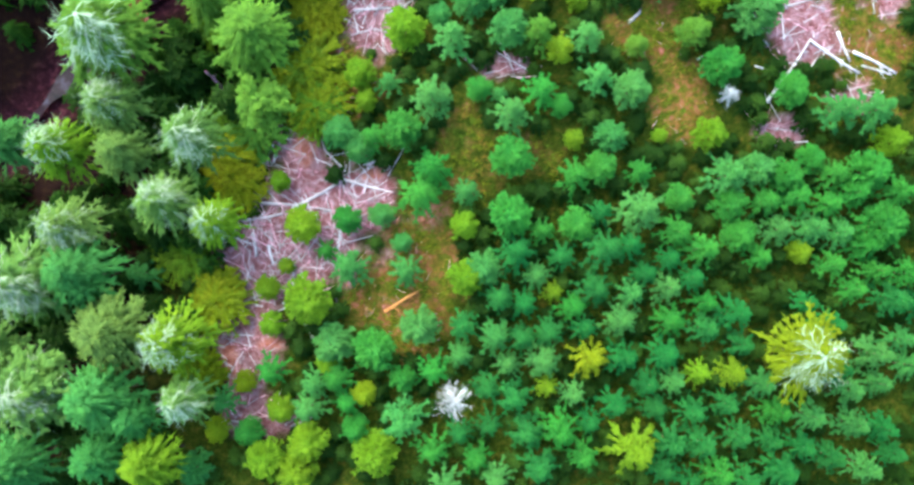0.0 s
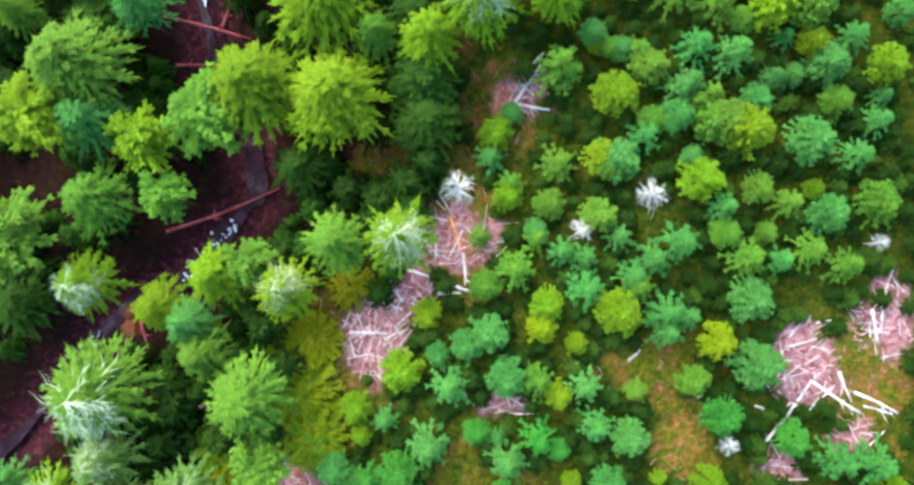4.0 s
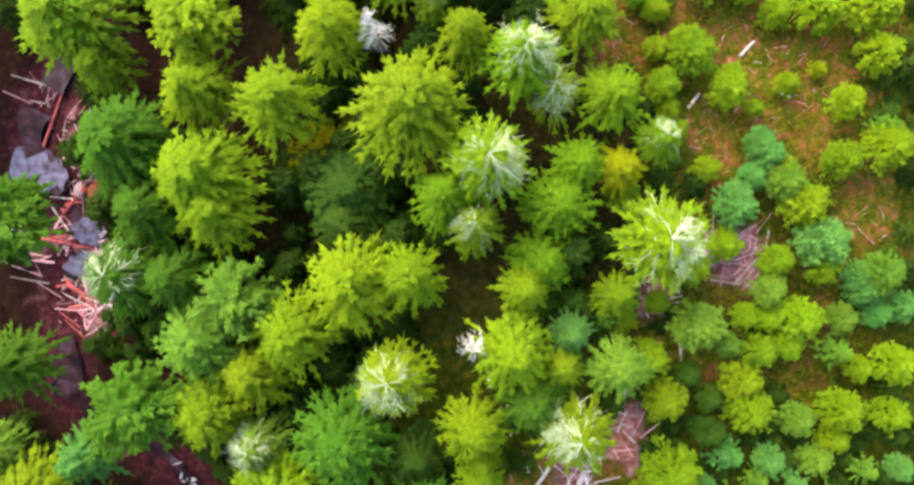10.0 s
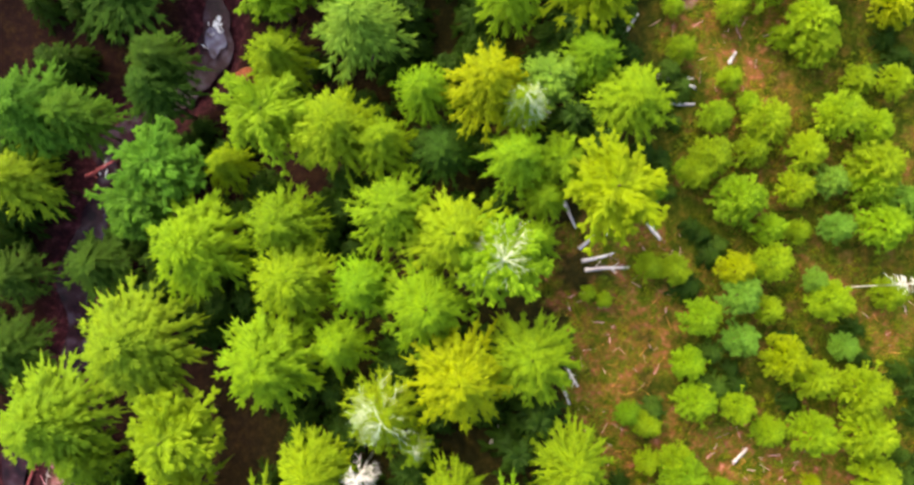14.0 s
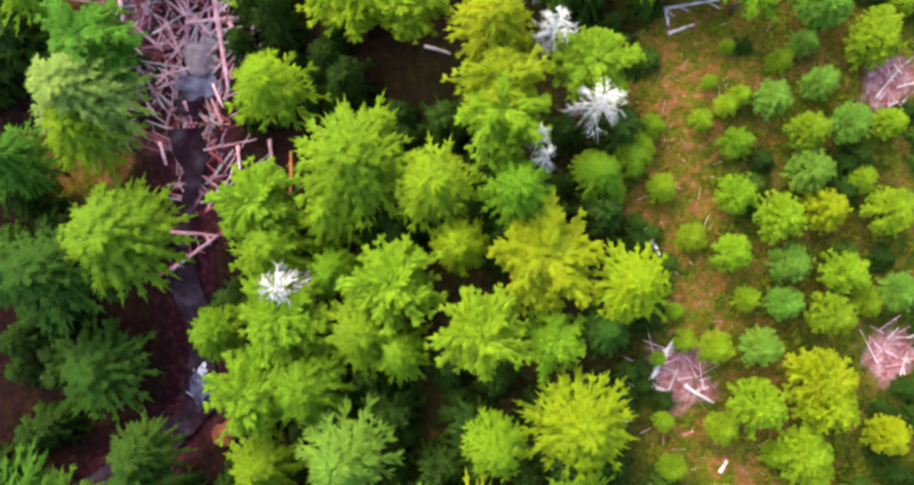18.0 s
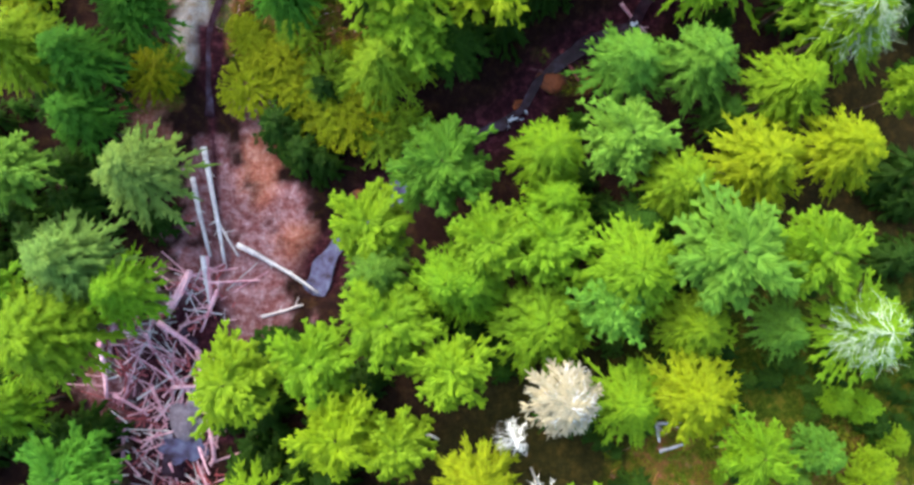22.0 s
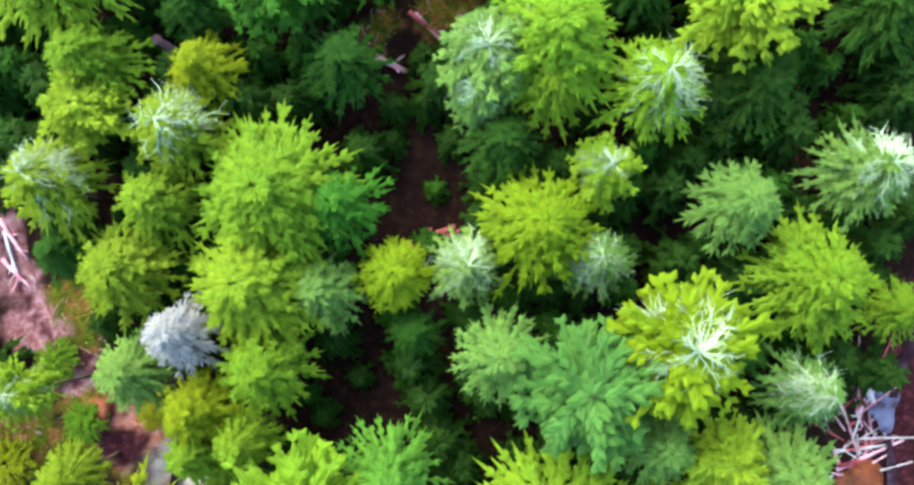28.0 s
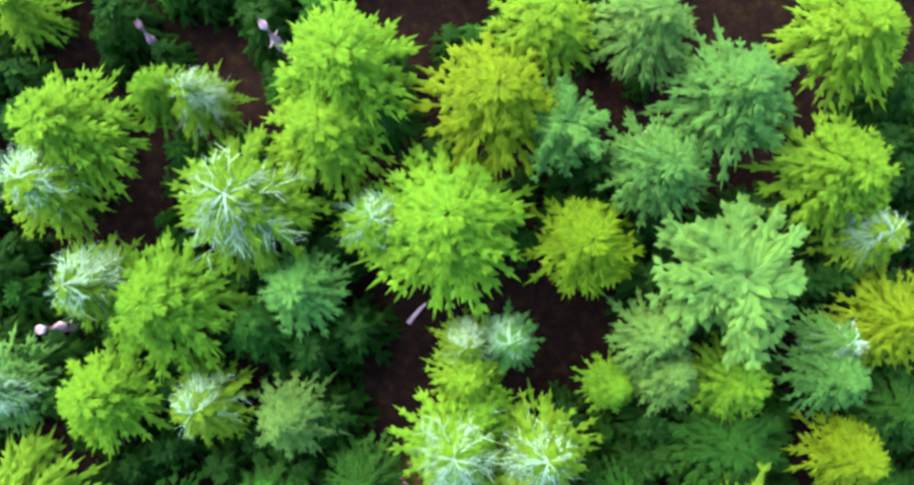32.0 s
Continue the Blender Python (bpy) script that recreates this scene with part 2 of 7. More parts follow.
GULLY = [(-12.8, 122.3), (-13.0, 127.0), (-13.0, 131.0), (-12.8, 134.4), (-12.4, 136.3), (-11.9, 138.0), (-12.5, 139.6), (-12.7, 141.4), (-13.4, 143.2), (-12.7, 144.3), (-12.4, 146.3), (-14.0, 147.8), (-16.7, 149.8), (-18.2, 150.9), (-17.3, 149.5), (-19.6, 151.9), (-20.9, 154.5), (-22.2, 157.1), (-30.2, 164.1)]


def rounded(points, steps=6):
    """A smooth line through the points."""
    p = np.array([points[0], *points, points[-1]], float)
    out = []
    for a, b, c, d in zip(p, p[1:], p[2:], p[3:]):
        for k in range(steps):
            t = k / steps
            out.append(0.5 * (2 * b + (c - a) * t + (2 * a - 5 * b + 4 * c - d) * t * t + (3 * b - a - 3 * c + d) * t ** 3))
    return np.array([*out, p[-1]])


def off_line(x, y, line):
    """Distance from a line of points."""
    best = np.full(np.shape(x), 1e9)
    for (ax, ay), (bx, by) in zip(line, line[1:]):
        dx, dy = bx - ax, by - ay
        t = np.clip(((x - ax) * dx + (y - ay) * dy) / (dx * dx + dy * dy + 1e-9), 0, 1)
        best = np.minimum(best, np.hypot(x - ax - t * dx, y - ay - t * dy))
    return best


LATTICE = np.random.RandomState(4).rand(256, 256)


def bumps(x, y, size):
    """Soft random bumps from 0 to 1 with the given width in metres."""
    u, v = np.asarray(x, float) / size, np.asarray(y, float) / size
    i, j = np.floor(u).astype(int), np.floor(v).astype(int)
    f, g = smooth(u - i), smooth(v - j)
    at = lambda a, b: LATTICE[a % 256, b % 256]
    return (at(i, j) * (1 - f) + at(i + 1, j) * f) * (1 - g) + (at(i, j + 1) * (1 - f) + at(i + 1, j + 1) * f) * g


BROOKS = [(rounded(MAIN_BROOK, 3), 1.7, 0.75), (rounded(SIDE_BROOK, 3), 1.5, 0.8), (rounded(GULLY, 3), 0.8, 0.45)]


def height(x, y):
    """Height of the ground with its brook beds and bumps."""
    x, y = np.asarray(x, float), np.asarray(y, float)
    z = land(x, y) + 0.35 * (bumps(x, y, 5.0) - 0.5) + 0.16 * (bumps(x + 40, y, 1.6) - 0.5) + 0.07 * (bumps(x, y + 9, 0.6) - 0.5)
    for line, wide, deep in BROOKS:
        z = z - deep * smooth(1.6 - off_line(x, y, line) / wide)
    return z


ZONES = []


def zone(cover, x, y, rx, ry):
    ZONES.append((cover, x, y, rx, ry))


zone("slash", -10.3, 4.5, 5.09, 4.31)
zone("slash", -13.1, 1.4, 2.75, 3.54)
zone("slash", -9.5, 1.7, 2.73, 2.73)
zone("slash", -6.4, 6.4, 2.72, 1.94)
zone("slash", -11.2, 8.8, 1.38, 1.57)
zone("slash", -13.9, -4.5, 2.16, 2.75)
zone("slash", -12.3, 0.2, 2.36, 2.36)
zone("slash", -13.1, -9.0, 2.35, 1.37)
zone("dry", -2.5, -0.6, 2.52, 5.42)
zone("dry", -5.6, -0.6, 2.33, 2.72)
zone("olive", 1.8, 9.0, 1.92, 3.07)
zone("olive", 5.2, 9.0, 2.30, 2.30)
zone("dry", -6.8, 13.4, 1.56, 3.51)
zone("slash", -6.2, 17.4, 1.77, 1.96)
zone("dry", -2.5, 3.3, 2.32, 1.55)
zone("slash", -5.4, 18.0, 2.14, 3.11)
zone("slash", 0.0, 24.5, 1.73, 2.31)
zone("slash", -3.1, 21.5, 1.75, 2.33)
zone("slash", 22.2, 16.6, 2.33, 3.19)
zone("slash", 27.3, 19.6, 2.24, 2.62)
zone("slash", 26.0, 12.1, 1.51, 0.95)
zone("dry", 26.0, 16.6, 3.38, 4.88)
zone("dry", 13.6, 15.8, 4.14, 2.63)
zone("dry", 14.5, 11.3, 2.65, 2.27)
zone("slash", 3.1, 14.0, 2.27, 0.83)
zone("dry", 0.3, 28.8, 1.74, 1.74)
zone("slash", 21.3, 9.8, 1.90, 0.95)
zone("dry", 4.4, 34.3, 1.88, 1.50)
zone("slash", 1.9, 24.5, 1.15, 1.53)
zone("dry", -9.0, 15.6, 2.35, 4.70)
zone("olive", 0.9, 9.6, 2.28, 2.28)
zone("dry", 0.7, 24.2, 2.09, 4.57)
zone("dry", -3.3, 30.7, 2.34, 1.95)
zone("dry", 2.9, 31.5, 1.89, 2.27)
zone("dry", 3.4, 41.6, 1.46, 2.18)
zone("dry", -0.2, 37.1, 1.52, 1.52)
zone("dry", 3.2, 34.5, 2.25, 3.00)
zone("slash", 4.5, 33.9, 1.87, 1.49)
zone("slash", 7.5, 43.5, 1.14, 1.49)
zone("dry", 7.8, 44.2, 2.48, 3.19)
zone("dry", -5.7, 29.9, 1.58, 1.58)
zone("slash", 11.6, 56.5, 1.18, 1.01)
zone("slash", 16.0, 56.9, 1.69, 2.03)
zone("slash", 10.0, 46.4, 1.04, 1.74)
zone("dry", 15.6, 50.9, 2.06, 1.72)
zone("dry", 23.2, 58.9, 2.02, 2.02)
zone("slash", -25.3, 63.2, 1.23, 3.07)
zone("slash", -26.7, 57.5, 2.32, 1.16)
zone("slash", -24.5, 53.2, 3.11, 1.94)
zone("slash", -27.8, 67.2, 1.53, 0.96)
zone("needle", -20.4, 69.7, 1.90, 3.42)
zone("needle", -11.4, 61.0, 1.81, 2.54)
zone("needle", -8.0, 50.1, 1.83, 2.20)
zone("dry", 18.1, 67.7, 4.24, 3.26)
zone("dry", 14.6, 63.7, 2.30, 2.63)
zone("slash", 15.3, 57.2, 2.00, 1.34)
zone("slash", 11.4, 54.4, 1.01, 1.01)
zone("dry", 23.4, 60.3, 1.66, 2.32)
zone("needle", 4.2, 61.3, 1.32, 2.32)
zone("dry", 9.3, 75.5, 3.52, 4.16)
zone("dry", 9.8, 80.0, 2.87, 2.56)
zone("dry", 8.4, 71.4, 1.93, 3.86)
zone("dry", 16.3, 67.3, 5.50, 3.56)
zone("dry", 13.2, 64.3, 2.93, 1.95)
zone("dry", 24.0, 76.1, 1.60, 1.92)
zone("slash", 12.3, 94.9, 1.92, 1.79)
zone("dry", 13.6, 91.8, 3.72, 1.55)
zone("dry", 13.0, 100.4, 2.15, 3.99)
zone("slash", 23.5, 96.6, 1.38, 1.84)
zone("dry", 15.2, 89.9, 2.17, 2.48)
zone("dry", 11.0, 106.5, 1.84, 3.68)
zone("dry", 12.7, 107.6, 1.82, 3.04)
zone("dry", 12.7, 112.1, 3.92, 3.32)
zone("slash", 22.9, 110.1, 1.19, 1.19)
zone("slash", -17.2, 115.5, 3.09, 3.78)
zone("slash", -16.6, 114.6, 2.60, 3.00)
zone("bed", -15.7, 109.4, 3.48, 4.53)
zone("bed", -15.5, 104.9, 2.46, 3.17)
zone("slash", -18.3, 117.5, 1.71, 2.05)
zone("slash", -17.5, 108.3, 1.74, 1.40)
zone("bed", -21.9, 117.3, 3.73, 1.35)
zone("dry", -23.2, 116.6, 2.37, 1.35)
zone("dry", -22.3, 106.8, 3.13, 1.74)
zone("slash", -12.5, 122.0, 3.74, 3.06)
zone("bed", -13.0, 132.0, 0.77, 2.25)
zone("sand", -14.3, 134.3, 0.95, 1.90)
zone("needle", 7.9, 133.4, 1.99, 2.99)
zone("needle", 0.3, 114.8, 1.97, 1.97)
zone("needle", 10.8, 118.7, 1.55, 1.24)
zone("slash", -12.4, 121.1, 3.89, 3.55)
zone("clay", -8.4, 123.2, 1.35, 1.35)
zone("slash", -13.0, 125.7, 1.67, 3.66)
zone("dry", -16.0, 131.2, 1.60, 0.96)
zone("dry", -7.2, 134.9, 1.92, 1.92)
zone("dry", -10.9, 134.1, 1.27, 2.55)
zone("dry", -17.8, 116.5, 3.05, 1.36)
zone("sand", -12.3, 140.0, 1.72, 3.69)
zone("sand", -12.5, 142.7, 1.38, 2.14)
zone("sand", -10.8, 138.2, 1.11, 1.55)
zone("sand", -13.4, 136.0, 0.93, 1.56)
zone("clay", -16.4, 129.9, 1.92, 1.66)
zone("dry", -12.4, 139.7, 3.39, 4.62)
zone("sand", -12.9, 144.5, 1.52, 1.82)
zone("dry", -21.0, 147.6, 2.11, 1.81)
zone("dry", -21.1, 144.9, 2.74, 3.34)
zone("dry", -15.4, 140.6, 1.85, 2.46)
zone("dry", -9.2, 145.7, 1.82, 1.82)
zone("dry", -8.4, 139.8, 2.16, 3.39)
zone("dry", -10.0, 135.2, 1.89, 1.89)
zone("dry", -6.1, 133.6, 2.25, 1.93)
zone("sand", -14.0, 135.1, 0.78, 1.56)
zone("slash", -10.6, 131.3, 1.29, 1.61)
zone("dry", 6.9, 133.5, 1.65, 0.99)
zone("dry", 20.8, 140.9, 1.93, 1.61)
zone("needle", -0.4, 149.2, 2.96, 3.56)
zone("needle", 10.8, 157.9, 1.74, 4.07)
zone("needle", 13.0, 145.3, 1.87, 2.49)
zone("needle", -2.5, 161.2, 2.57, 2.28)
zone("needle", -15.5, 159.0, 1.15, 1.73)
zone("slash", -20.9, 155.8, 1.31, 3.20)
zone("dry", -17.5, 153.0, 1.76, 1.76)
zone("clay", -15.0, 146.8, 2.09, 1.19)
zone("sand", -11.8, 144.5, 1.35, 1.80)
zone("dry", -21.0, 146.7, 1.49, 1.49)
zone("dry", -20.2, 143.7, 2.71, 2.11)
zone("dry", -10.3, 144.5, 1.50, 1.50)
zone("slash", -19.3, 151.8, 0.88, 1.47)
zone("needle", -2.9, 165.3, 2.78, 1.25)
zone("needle", -0.2, 166.9, 1.66, 1.38)
zone("needle", -2.4, 160.4, 2.55, 3.68)
zone("needle", 10.8, 158.9, 1.72, 3.44)
zone("needle", -6.9, 162.0, 1.97, 2.25)
zone("needle", 8.5, 165.9, 1.11, 2.50)
zone("needle", 18.4, 162.5, 1.14, 3.42)
zone("needle", -13.2, 167.5, 3.32, 2.21)
zone("needle", -2.4, 172.4, 1.63, 1.90)
zone("dry", -2.6, 166.5, 1.11, 1.11)
zone("dry", 0.4, 167.1, 0.83, 0.83)
zone("slash", -12.3, 146.3, 1.21, 1.81)
zone("slash", -16.6, 149.7, 1.80, 0.84)
zone("slash", -14.7, 147.7, 1.50, 0.84)
zone("dry", -20.9, 146.4, 1.36, 0.91)
zone("dry", -20.9, 146.7, 3.32, 2.72)
zone("dry", -14.7, 140.3, 1.23, 2.46)
zone("dry", -9.2, 139.8, 1.54, 2.15)
zone("bed", -12.7, 133.1, 0.88, 2.21)
zone("dry", -6.0, 134.2, 2.88, 1.60)
zone("slash", -20.7, 154.5, 1.46, 1.75)
zone("slash", -19.7, 151.9, 1.47, 1.18)
zone("slash", -17.7, 149.5, 1.33, 1.04)
zone("dry", -20.8, 145.9, 1.49, 1.79)
zone("dry", -17.6, 151.9, 1.76, 1.47)
zone("dry", -17.2, 147.7, 1.49, 1.19)
zone("dry", -18.2, 145.3, 1.60, 2.00)
zone("dry", -15.3, 142.2, 0.80, 1.60)
zone("dry", -9.3, 143.4, 0.80, 1.80)
zone("dry", -10.6, 147.8, 0.60, 1.00)
zone("dry", -20.8, 148.2, 1.50, 1.50)
zone("slash", -9.1, 125.6, 1.20, 1.50)
zone("slash", -8.7, 122.7, 1.40, 1.10)
zone("clay", -8.3, 123.9, 1.00, 0.80)
zone("olive", 19.0, 54.0, 7.00, 7.00)
zone("olive", 18.5, 66.0, 7.50, 9.00)
zone("olive", 19.0, 82.0, 6.80, 9.00)
zone("olive", 18.5, 98.0, 6.80, 9.00)
zone("olive", 17.5, 110.0, 5.00, 6.00)
zone("bed", -15.5, 146.0, 1.19, 0.90)
zone("sand", -12.5, 145.7, 0.75, 1.19)
zone("slash", -13.3, 146.6, 0.89, 0.74)
zone("dry", -15.9, 141.3, 1.10, 1.90)
zone("dry", -8.9, 140.2, 1.10, 2.40)
zone("dry", -22.1, 144.7, 2.40, 2.20)
zone("dry", -8.2, 137.5, 1.10, 1.00)
zone("dry", -2.5, 166.6, 0.80, 1.60)
zone("dry", 1.9, 167.2, 0.80, 0.60)
zone("clay", -10.4, 9.2, 0.90, 1.00)
zone("clay", -5.6, 7.3, 1.10, 0.60)
zone("clay", -15.4, -5.0, 0.80, 1.30)
zone("clay", -1.7, 4.4, 0.90, 0.70)
zone("clay", -12.7, -4.1, 1.40, 0.50)
zone("clay", 1.1, 24.1, 0.90, 0.80)
zone("clay", 12.3, 56.2, 1.00, 1.60)
zone("clay", 9.9, 46.4, 0.60, 1.40)
zone("clay", 3.0, 33.6, 1.00, 1.00)
zone("clay", -10.3, 127.9, 1.05, 2.10)


def share(cover, x, y):
    """How much of a cover lies at each place, with ragged edges."""
    best = np.zeros(np.shape(x))
    rag = 0.9 * (bumps(x, y, 2.6) - 0.5) + 0.7 * (bumps(x, y + 31, 0.9) - 0.5) + 0.4 * (bumps(x + 7, y, 0.42) - 0.5)
    for name, cx, cy, rx, ry in ZONES:
        if name == cover:
            d = np.hypot((x - cx) / rx, (y - cy) / ry)
            best = np.maximum(best, smooth((1.12 - d + rag) / (0.75 if cover in ("clay", "sand") else 0.35)))
    return best


def build_ground():
    def steps(lo, hi, gap):
        inner = list(np.arange(lo, hi, gap))
        out = [4, 10, 20, 40, 90, 200, 500, 1200, 2400]
        return np.array([lo - d for d in reversed(out)] + inner + [hi + d for d in out])
    xs, ys = steps(-48, 48, 0.38), steps(-24, 204, 0.42)
    X, Y = np.meshgrid(xs, ys)
    x, y = X.ravel(), Y.ravel()
    co = np.stack([x, y, height(x, y)], 1)
    nx, ny = len(xs), len(ys)
    i = (np.arange(ny - 1)[:, None] * nx + np.arange(nx - 1)[None, :]).ravel()
    quads = np.stack([i, i + 1, i + nx + 1, i + nx], 1)
    me = bpy.data.meshes.new("ground")
    me.vertices.add(len(co))
    me.vertices.foreach_set("co", co.ravel())
    me.loops.add(quads.size)
    me.loops.foreach_set("vertex_index", quads.ravel())
    me.polygons.add(len(quads))
    me.polygons.foreach_set("loop_start", np.arange(0, quads.size, 4))
    me.polygons.foreach_set("use_smooth", np.ones(len(quads), bool))
    me.update(calc_edges=True)
    bed = np.maximum(smooth(1.8 - off_line(x, y, BROOKS[0][0]) / 1.5), smooth(1.8 - off_line(x, y, BROOKS[1][0]) / 1.1))
    crack = smooth(1.6 - off_line(x, y, BROOKS[2][0]) / 0.17) * smooth((y - 120) / 5)
    brook = along(y, BROOK_Y, BROOK_X)
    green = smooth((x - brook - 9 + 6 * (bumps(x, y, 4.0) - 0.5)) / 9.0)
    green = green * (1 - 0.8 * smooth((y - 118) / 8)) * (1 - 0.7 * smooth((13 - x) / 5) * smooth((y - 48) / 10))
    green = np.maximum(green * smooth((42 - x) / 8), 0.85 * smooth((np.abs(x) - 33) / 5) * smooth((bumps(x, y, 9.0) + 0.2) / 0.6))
    none = np.zeros(len(x))
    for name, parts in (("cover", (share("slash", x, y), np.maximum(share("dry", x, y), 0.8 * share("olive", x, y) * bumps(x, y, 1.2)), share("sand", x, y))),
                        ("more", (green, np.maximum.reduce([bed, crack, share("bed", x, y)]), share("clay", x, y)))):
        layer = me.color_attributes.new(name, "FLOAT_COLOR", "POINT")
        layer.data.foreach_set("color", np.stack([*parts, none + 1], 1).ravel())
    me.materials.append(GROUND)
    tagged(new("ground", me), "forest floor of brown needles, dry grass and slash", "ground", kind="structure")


build_ground()


def tri_mesh(name, co, tris, mat):
    """A large mesh of triangles from arrays."""
    me = bpy.data.meshes.new(name)
    me.vertices.add(len(co))
    me.vertices.foreach_set("co", np.ascontiguousarray(co, np.float32).ravel())
    me.loops.add(tris.size)
    me.loops.foreach_set("vertex_index", np.ascontiguousarray(tris, np.int32).ravel())
    me.polygons.add(len(tris))
    me.polygons.foreach_set("loop_start", np.arange(0, tris.size, 3, dtype=np.int32))
    me.update(calc_edges=True)
    me.materials.append(mat)
    return me


def mesh_of(name, verts, faces, mat, flat=True):
    me = bpy.data.meshes.new(name)
    me.from_pydata([tuple(v) for v in verts], [], faces)
    me.materials.append(mat)
    if not flat:
        me.polygons.foreach_set("use_smooth", np.ones(len(me.polygons), bool))
    return me


def build_water(name, points, width, level, label, mat=None, spread=1.5, even=0.0):
    line = rounded(points, 8)
    verts, faces, n = [], [], 7
    for k, p in enumerate(line):
        ahead = line[min(k + 1, len(line) - 1)] - line[max(k - 1, 0)]
        ahead /= np.hypot(*ahead) + 1e-9
        side = np.array([ahead[1], -ahead[0]])
        w = width * (even + (1 - even) * (0.35 + 1.1 * bumps(p[0], p[1], 3.0))) * (1 + spread * math.exp(-k / 5))
        z = float(land(*p)) + level
        for c in np.linspace(-1, 1, n):
            q = p + side * c * w * (0.6 + 0.8 * bumps(p[0] + 30 * (c > 0), p[1], 0.9))
            verts.append((q[0], q[1], z))
        if k and (mat or float(share("slash", p[0], p[1])) < 0.4):
            o = k * n
            faces += [(o - n + c, o - n + c + 1, o + c + 1, o + c) for c in range(n - 1)]
    tagged(new(name, mesh_of(name, verts, faces, mat or WATER, False)), label, "brook", kind="structure")
    return line


main_line = build_water("water", MAIN_BROOK, 0.7, -0.42, "dark shallow brook water with lilac sky reflection put in its colour")
side_line = build_water("water", SIDE_BROOK[4:], 0.34, -0.42, "dark narrow brook water with white riffles")

STRIP = [(-7.8, 120.2), (-7.3, 121.4), (-6.2, 123.4), (-4.7, 125.0), (-3.4, 126.0), (-2.1, 127.3)]
RILL = [(-13.1, 130.5), (-13.0, 132.8), (-12.8, 135.0), (-12.2, 136.5), (-11.9, 137.9), (-12.5, 139.5), (-12.7, 141.0), (-13.1, 142.7), (-12.9, 144.4), (-12.5, 146.5)]
build_water("water", STRIP, 0.62, -0.34, "still strip of water beside the driftwood, lilac-grey sky reflection put in its colour", POOL, 0.3, 0.75)
build_water("water", RILL, 0.17, -0.24, "thin dark rill winding through the pale sand", WATER, 0.6, 0.4)


def build_foam():
    """White riffles where the brooks drop over stones."""
    rng = np.random.RandomState(8)
    verts, faces = [], []
    for line, spots in ((main_line, [(-18.7, 22.0, 1.0), (-25.0, 17.5, 0.8), (-17.5, 23.7, 1.4), (-15.9, 25.1, 0.8), (-17.8, 41.4, 0.8), (-18.8, 42.2, 0.6), (-17.4, 35.3, 0.7), (-15.1, 94.2, 1.0), (-15.2, 93.6, 1.2), (-22.4, 85.0, 0.7)]), (side_line, [(0.4, 129.4, 0.6), (4.2, 131.1, 0.7), (9.5, 135.5, 0.7), (10.7, 136.4, 0.3), (18.1, 140.9, 1.2), (20.9, 143.0, 1.0), (25.3, 142.7, 1.0), (22.5, 142.7, 0.9)])):
        for fx, fy, reach in spots:
            near = line[np.argmin(np.hypot(line[:, 0] - fx, line[:, 1] - fy))]
            k = int(np.argmin(np.hypot(line[:, 0] - fx, line[:, 1] - fy)))
            way = line[min(k + 2, len(line) - 1)] - line[max(k - 2, 0)]
            way /= np.hypot(*way) + 1e-9
            for _ in range(int(9 * reach) + 1):
                s, c = rng.normal(0, 0.75 * reach), rng.normal(0, 0.22 * reach)
                x, y = fx + way[0] * s - way[1] * c, fy + way[1] * s + way[0] * c
                z = float(land(*near)) - 0.40 + rng.rand() * 0.03
                long, wide, o, turn = 0.06 + 0.3 * rng.rand() ** 2, 0.02 + 0.1 * rng.rand() ** 2, len(verts), rng.normal(0, 0.9)
                df, ds = way[0] * math.cos(turn) - way[1] * math.sin(turn), way[0] * math.sin(turn) + way[1] * math.cos(turn)
                for j in range(8):
                    a = j * math.tau / 8
                    p, q = long * math.cos(a) * rng.uniform(0.7, 1.2), wide * math.sin(a) * rng.uniform(0.5, 1.5)
                    verts.append((x + df * p - ds * q, y + ds * p + df * q, z))
                verts.append((x, y, z + 0.04))
                faces += [(o + j, o + (j + 1) % 8, o + 8) for j in range(8)]
    tagged(new("foam", mesh_of("foam", verts, faces, FOAM, False)), "white foam flecks on the brook", "foam", kind="stuff")


build_foam()


def pool(x, y, rx, ry):
    """A still pool with a ragged bank, its sky reflection part of the colour."""
    z = float(land(x, y)) - 0.36
    verts = [(x, y, z)] + [(x + f * rx * math.cos(a) * g, y + f * ry * math.sin(a) * g, z) for f in (0.6, 1.0) for a in [k * math.tau / 40 for k in range(40)] for g in [0.62 + 0.75 * float(bumps(x * 3 + 2.2 * math.cos(a), y * 3 + 2.2 * math.sin(a), 1.0))]]
    faces = [(0, 1 + k, 1 + (k + 1) % 40) for k in range(40)] + [(1 + k, 41 + k, 41 + (k + 1) % 40, 1 + (k + 1) % 40) for k in range(40)]
    tagged(new("pool", mesh_of("pool", verts, faces, POOL, False)), "still pool beside the brook, lilac-grey sky reflection put in its colour", "pool", kind="structure")


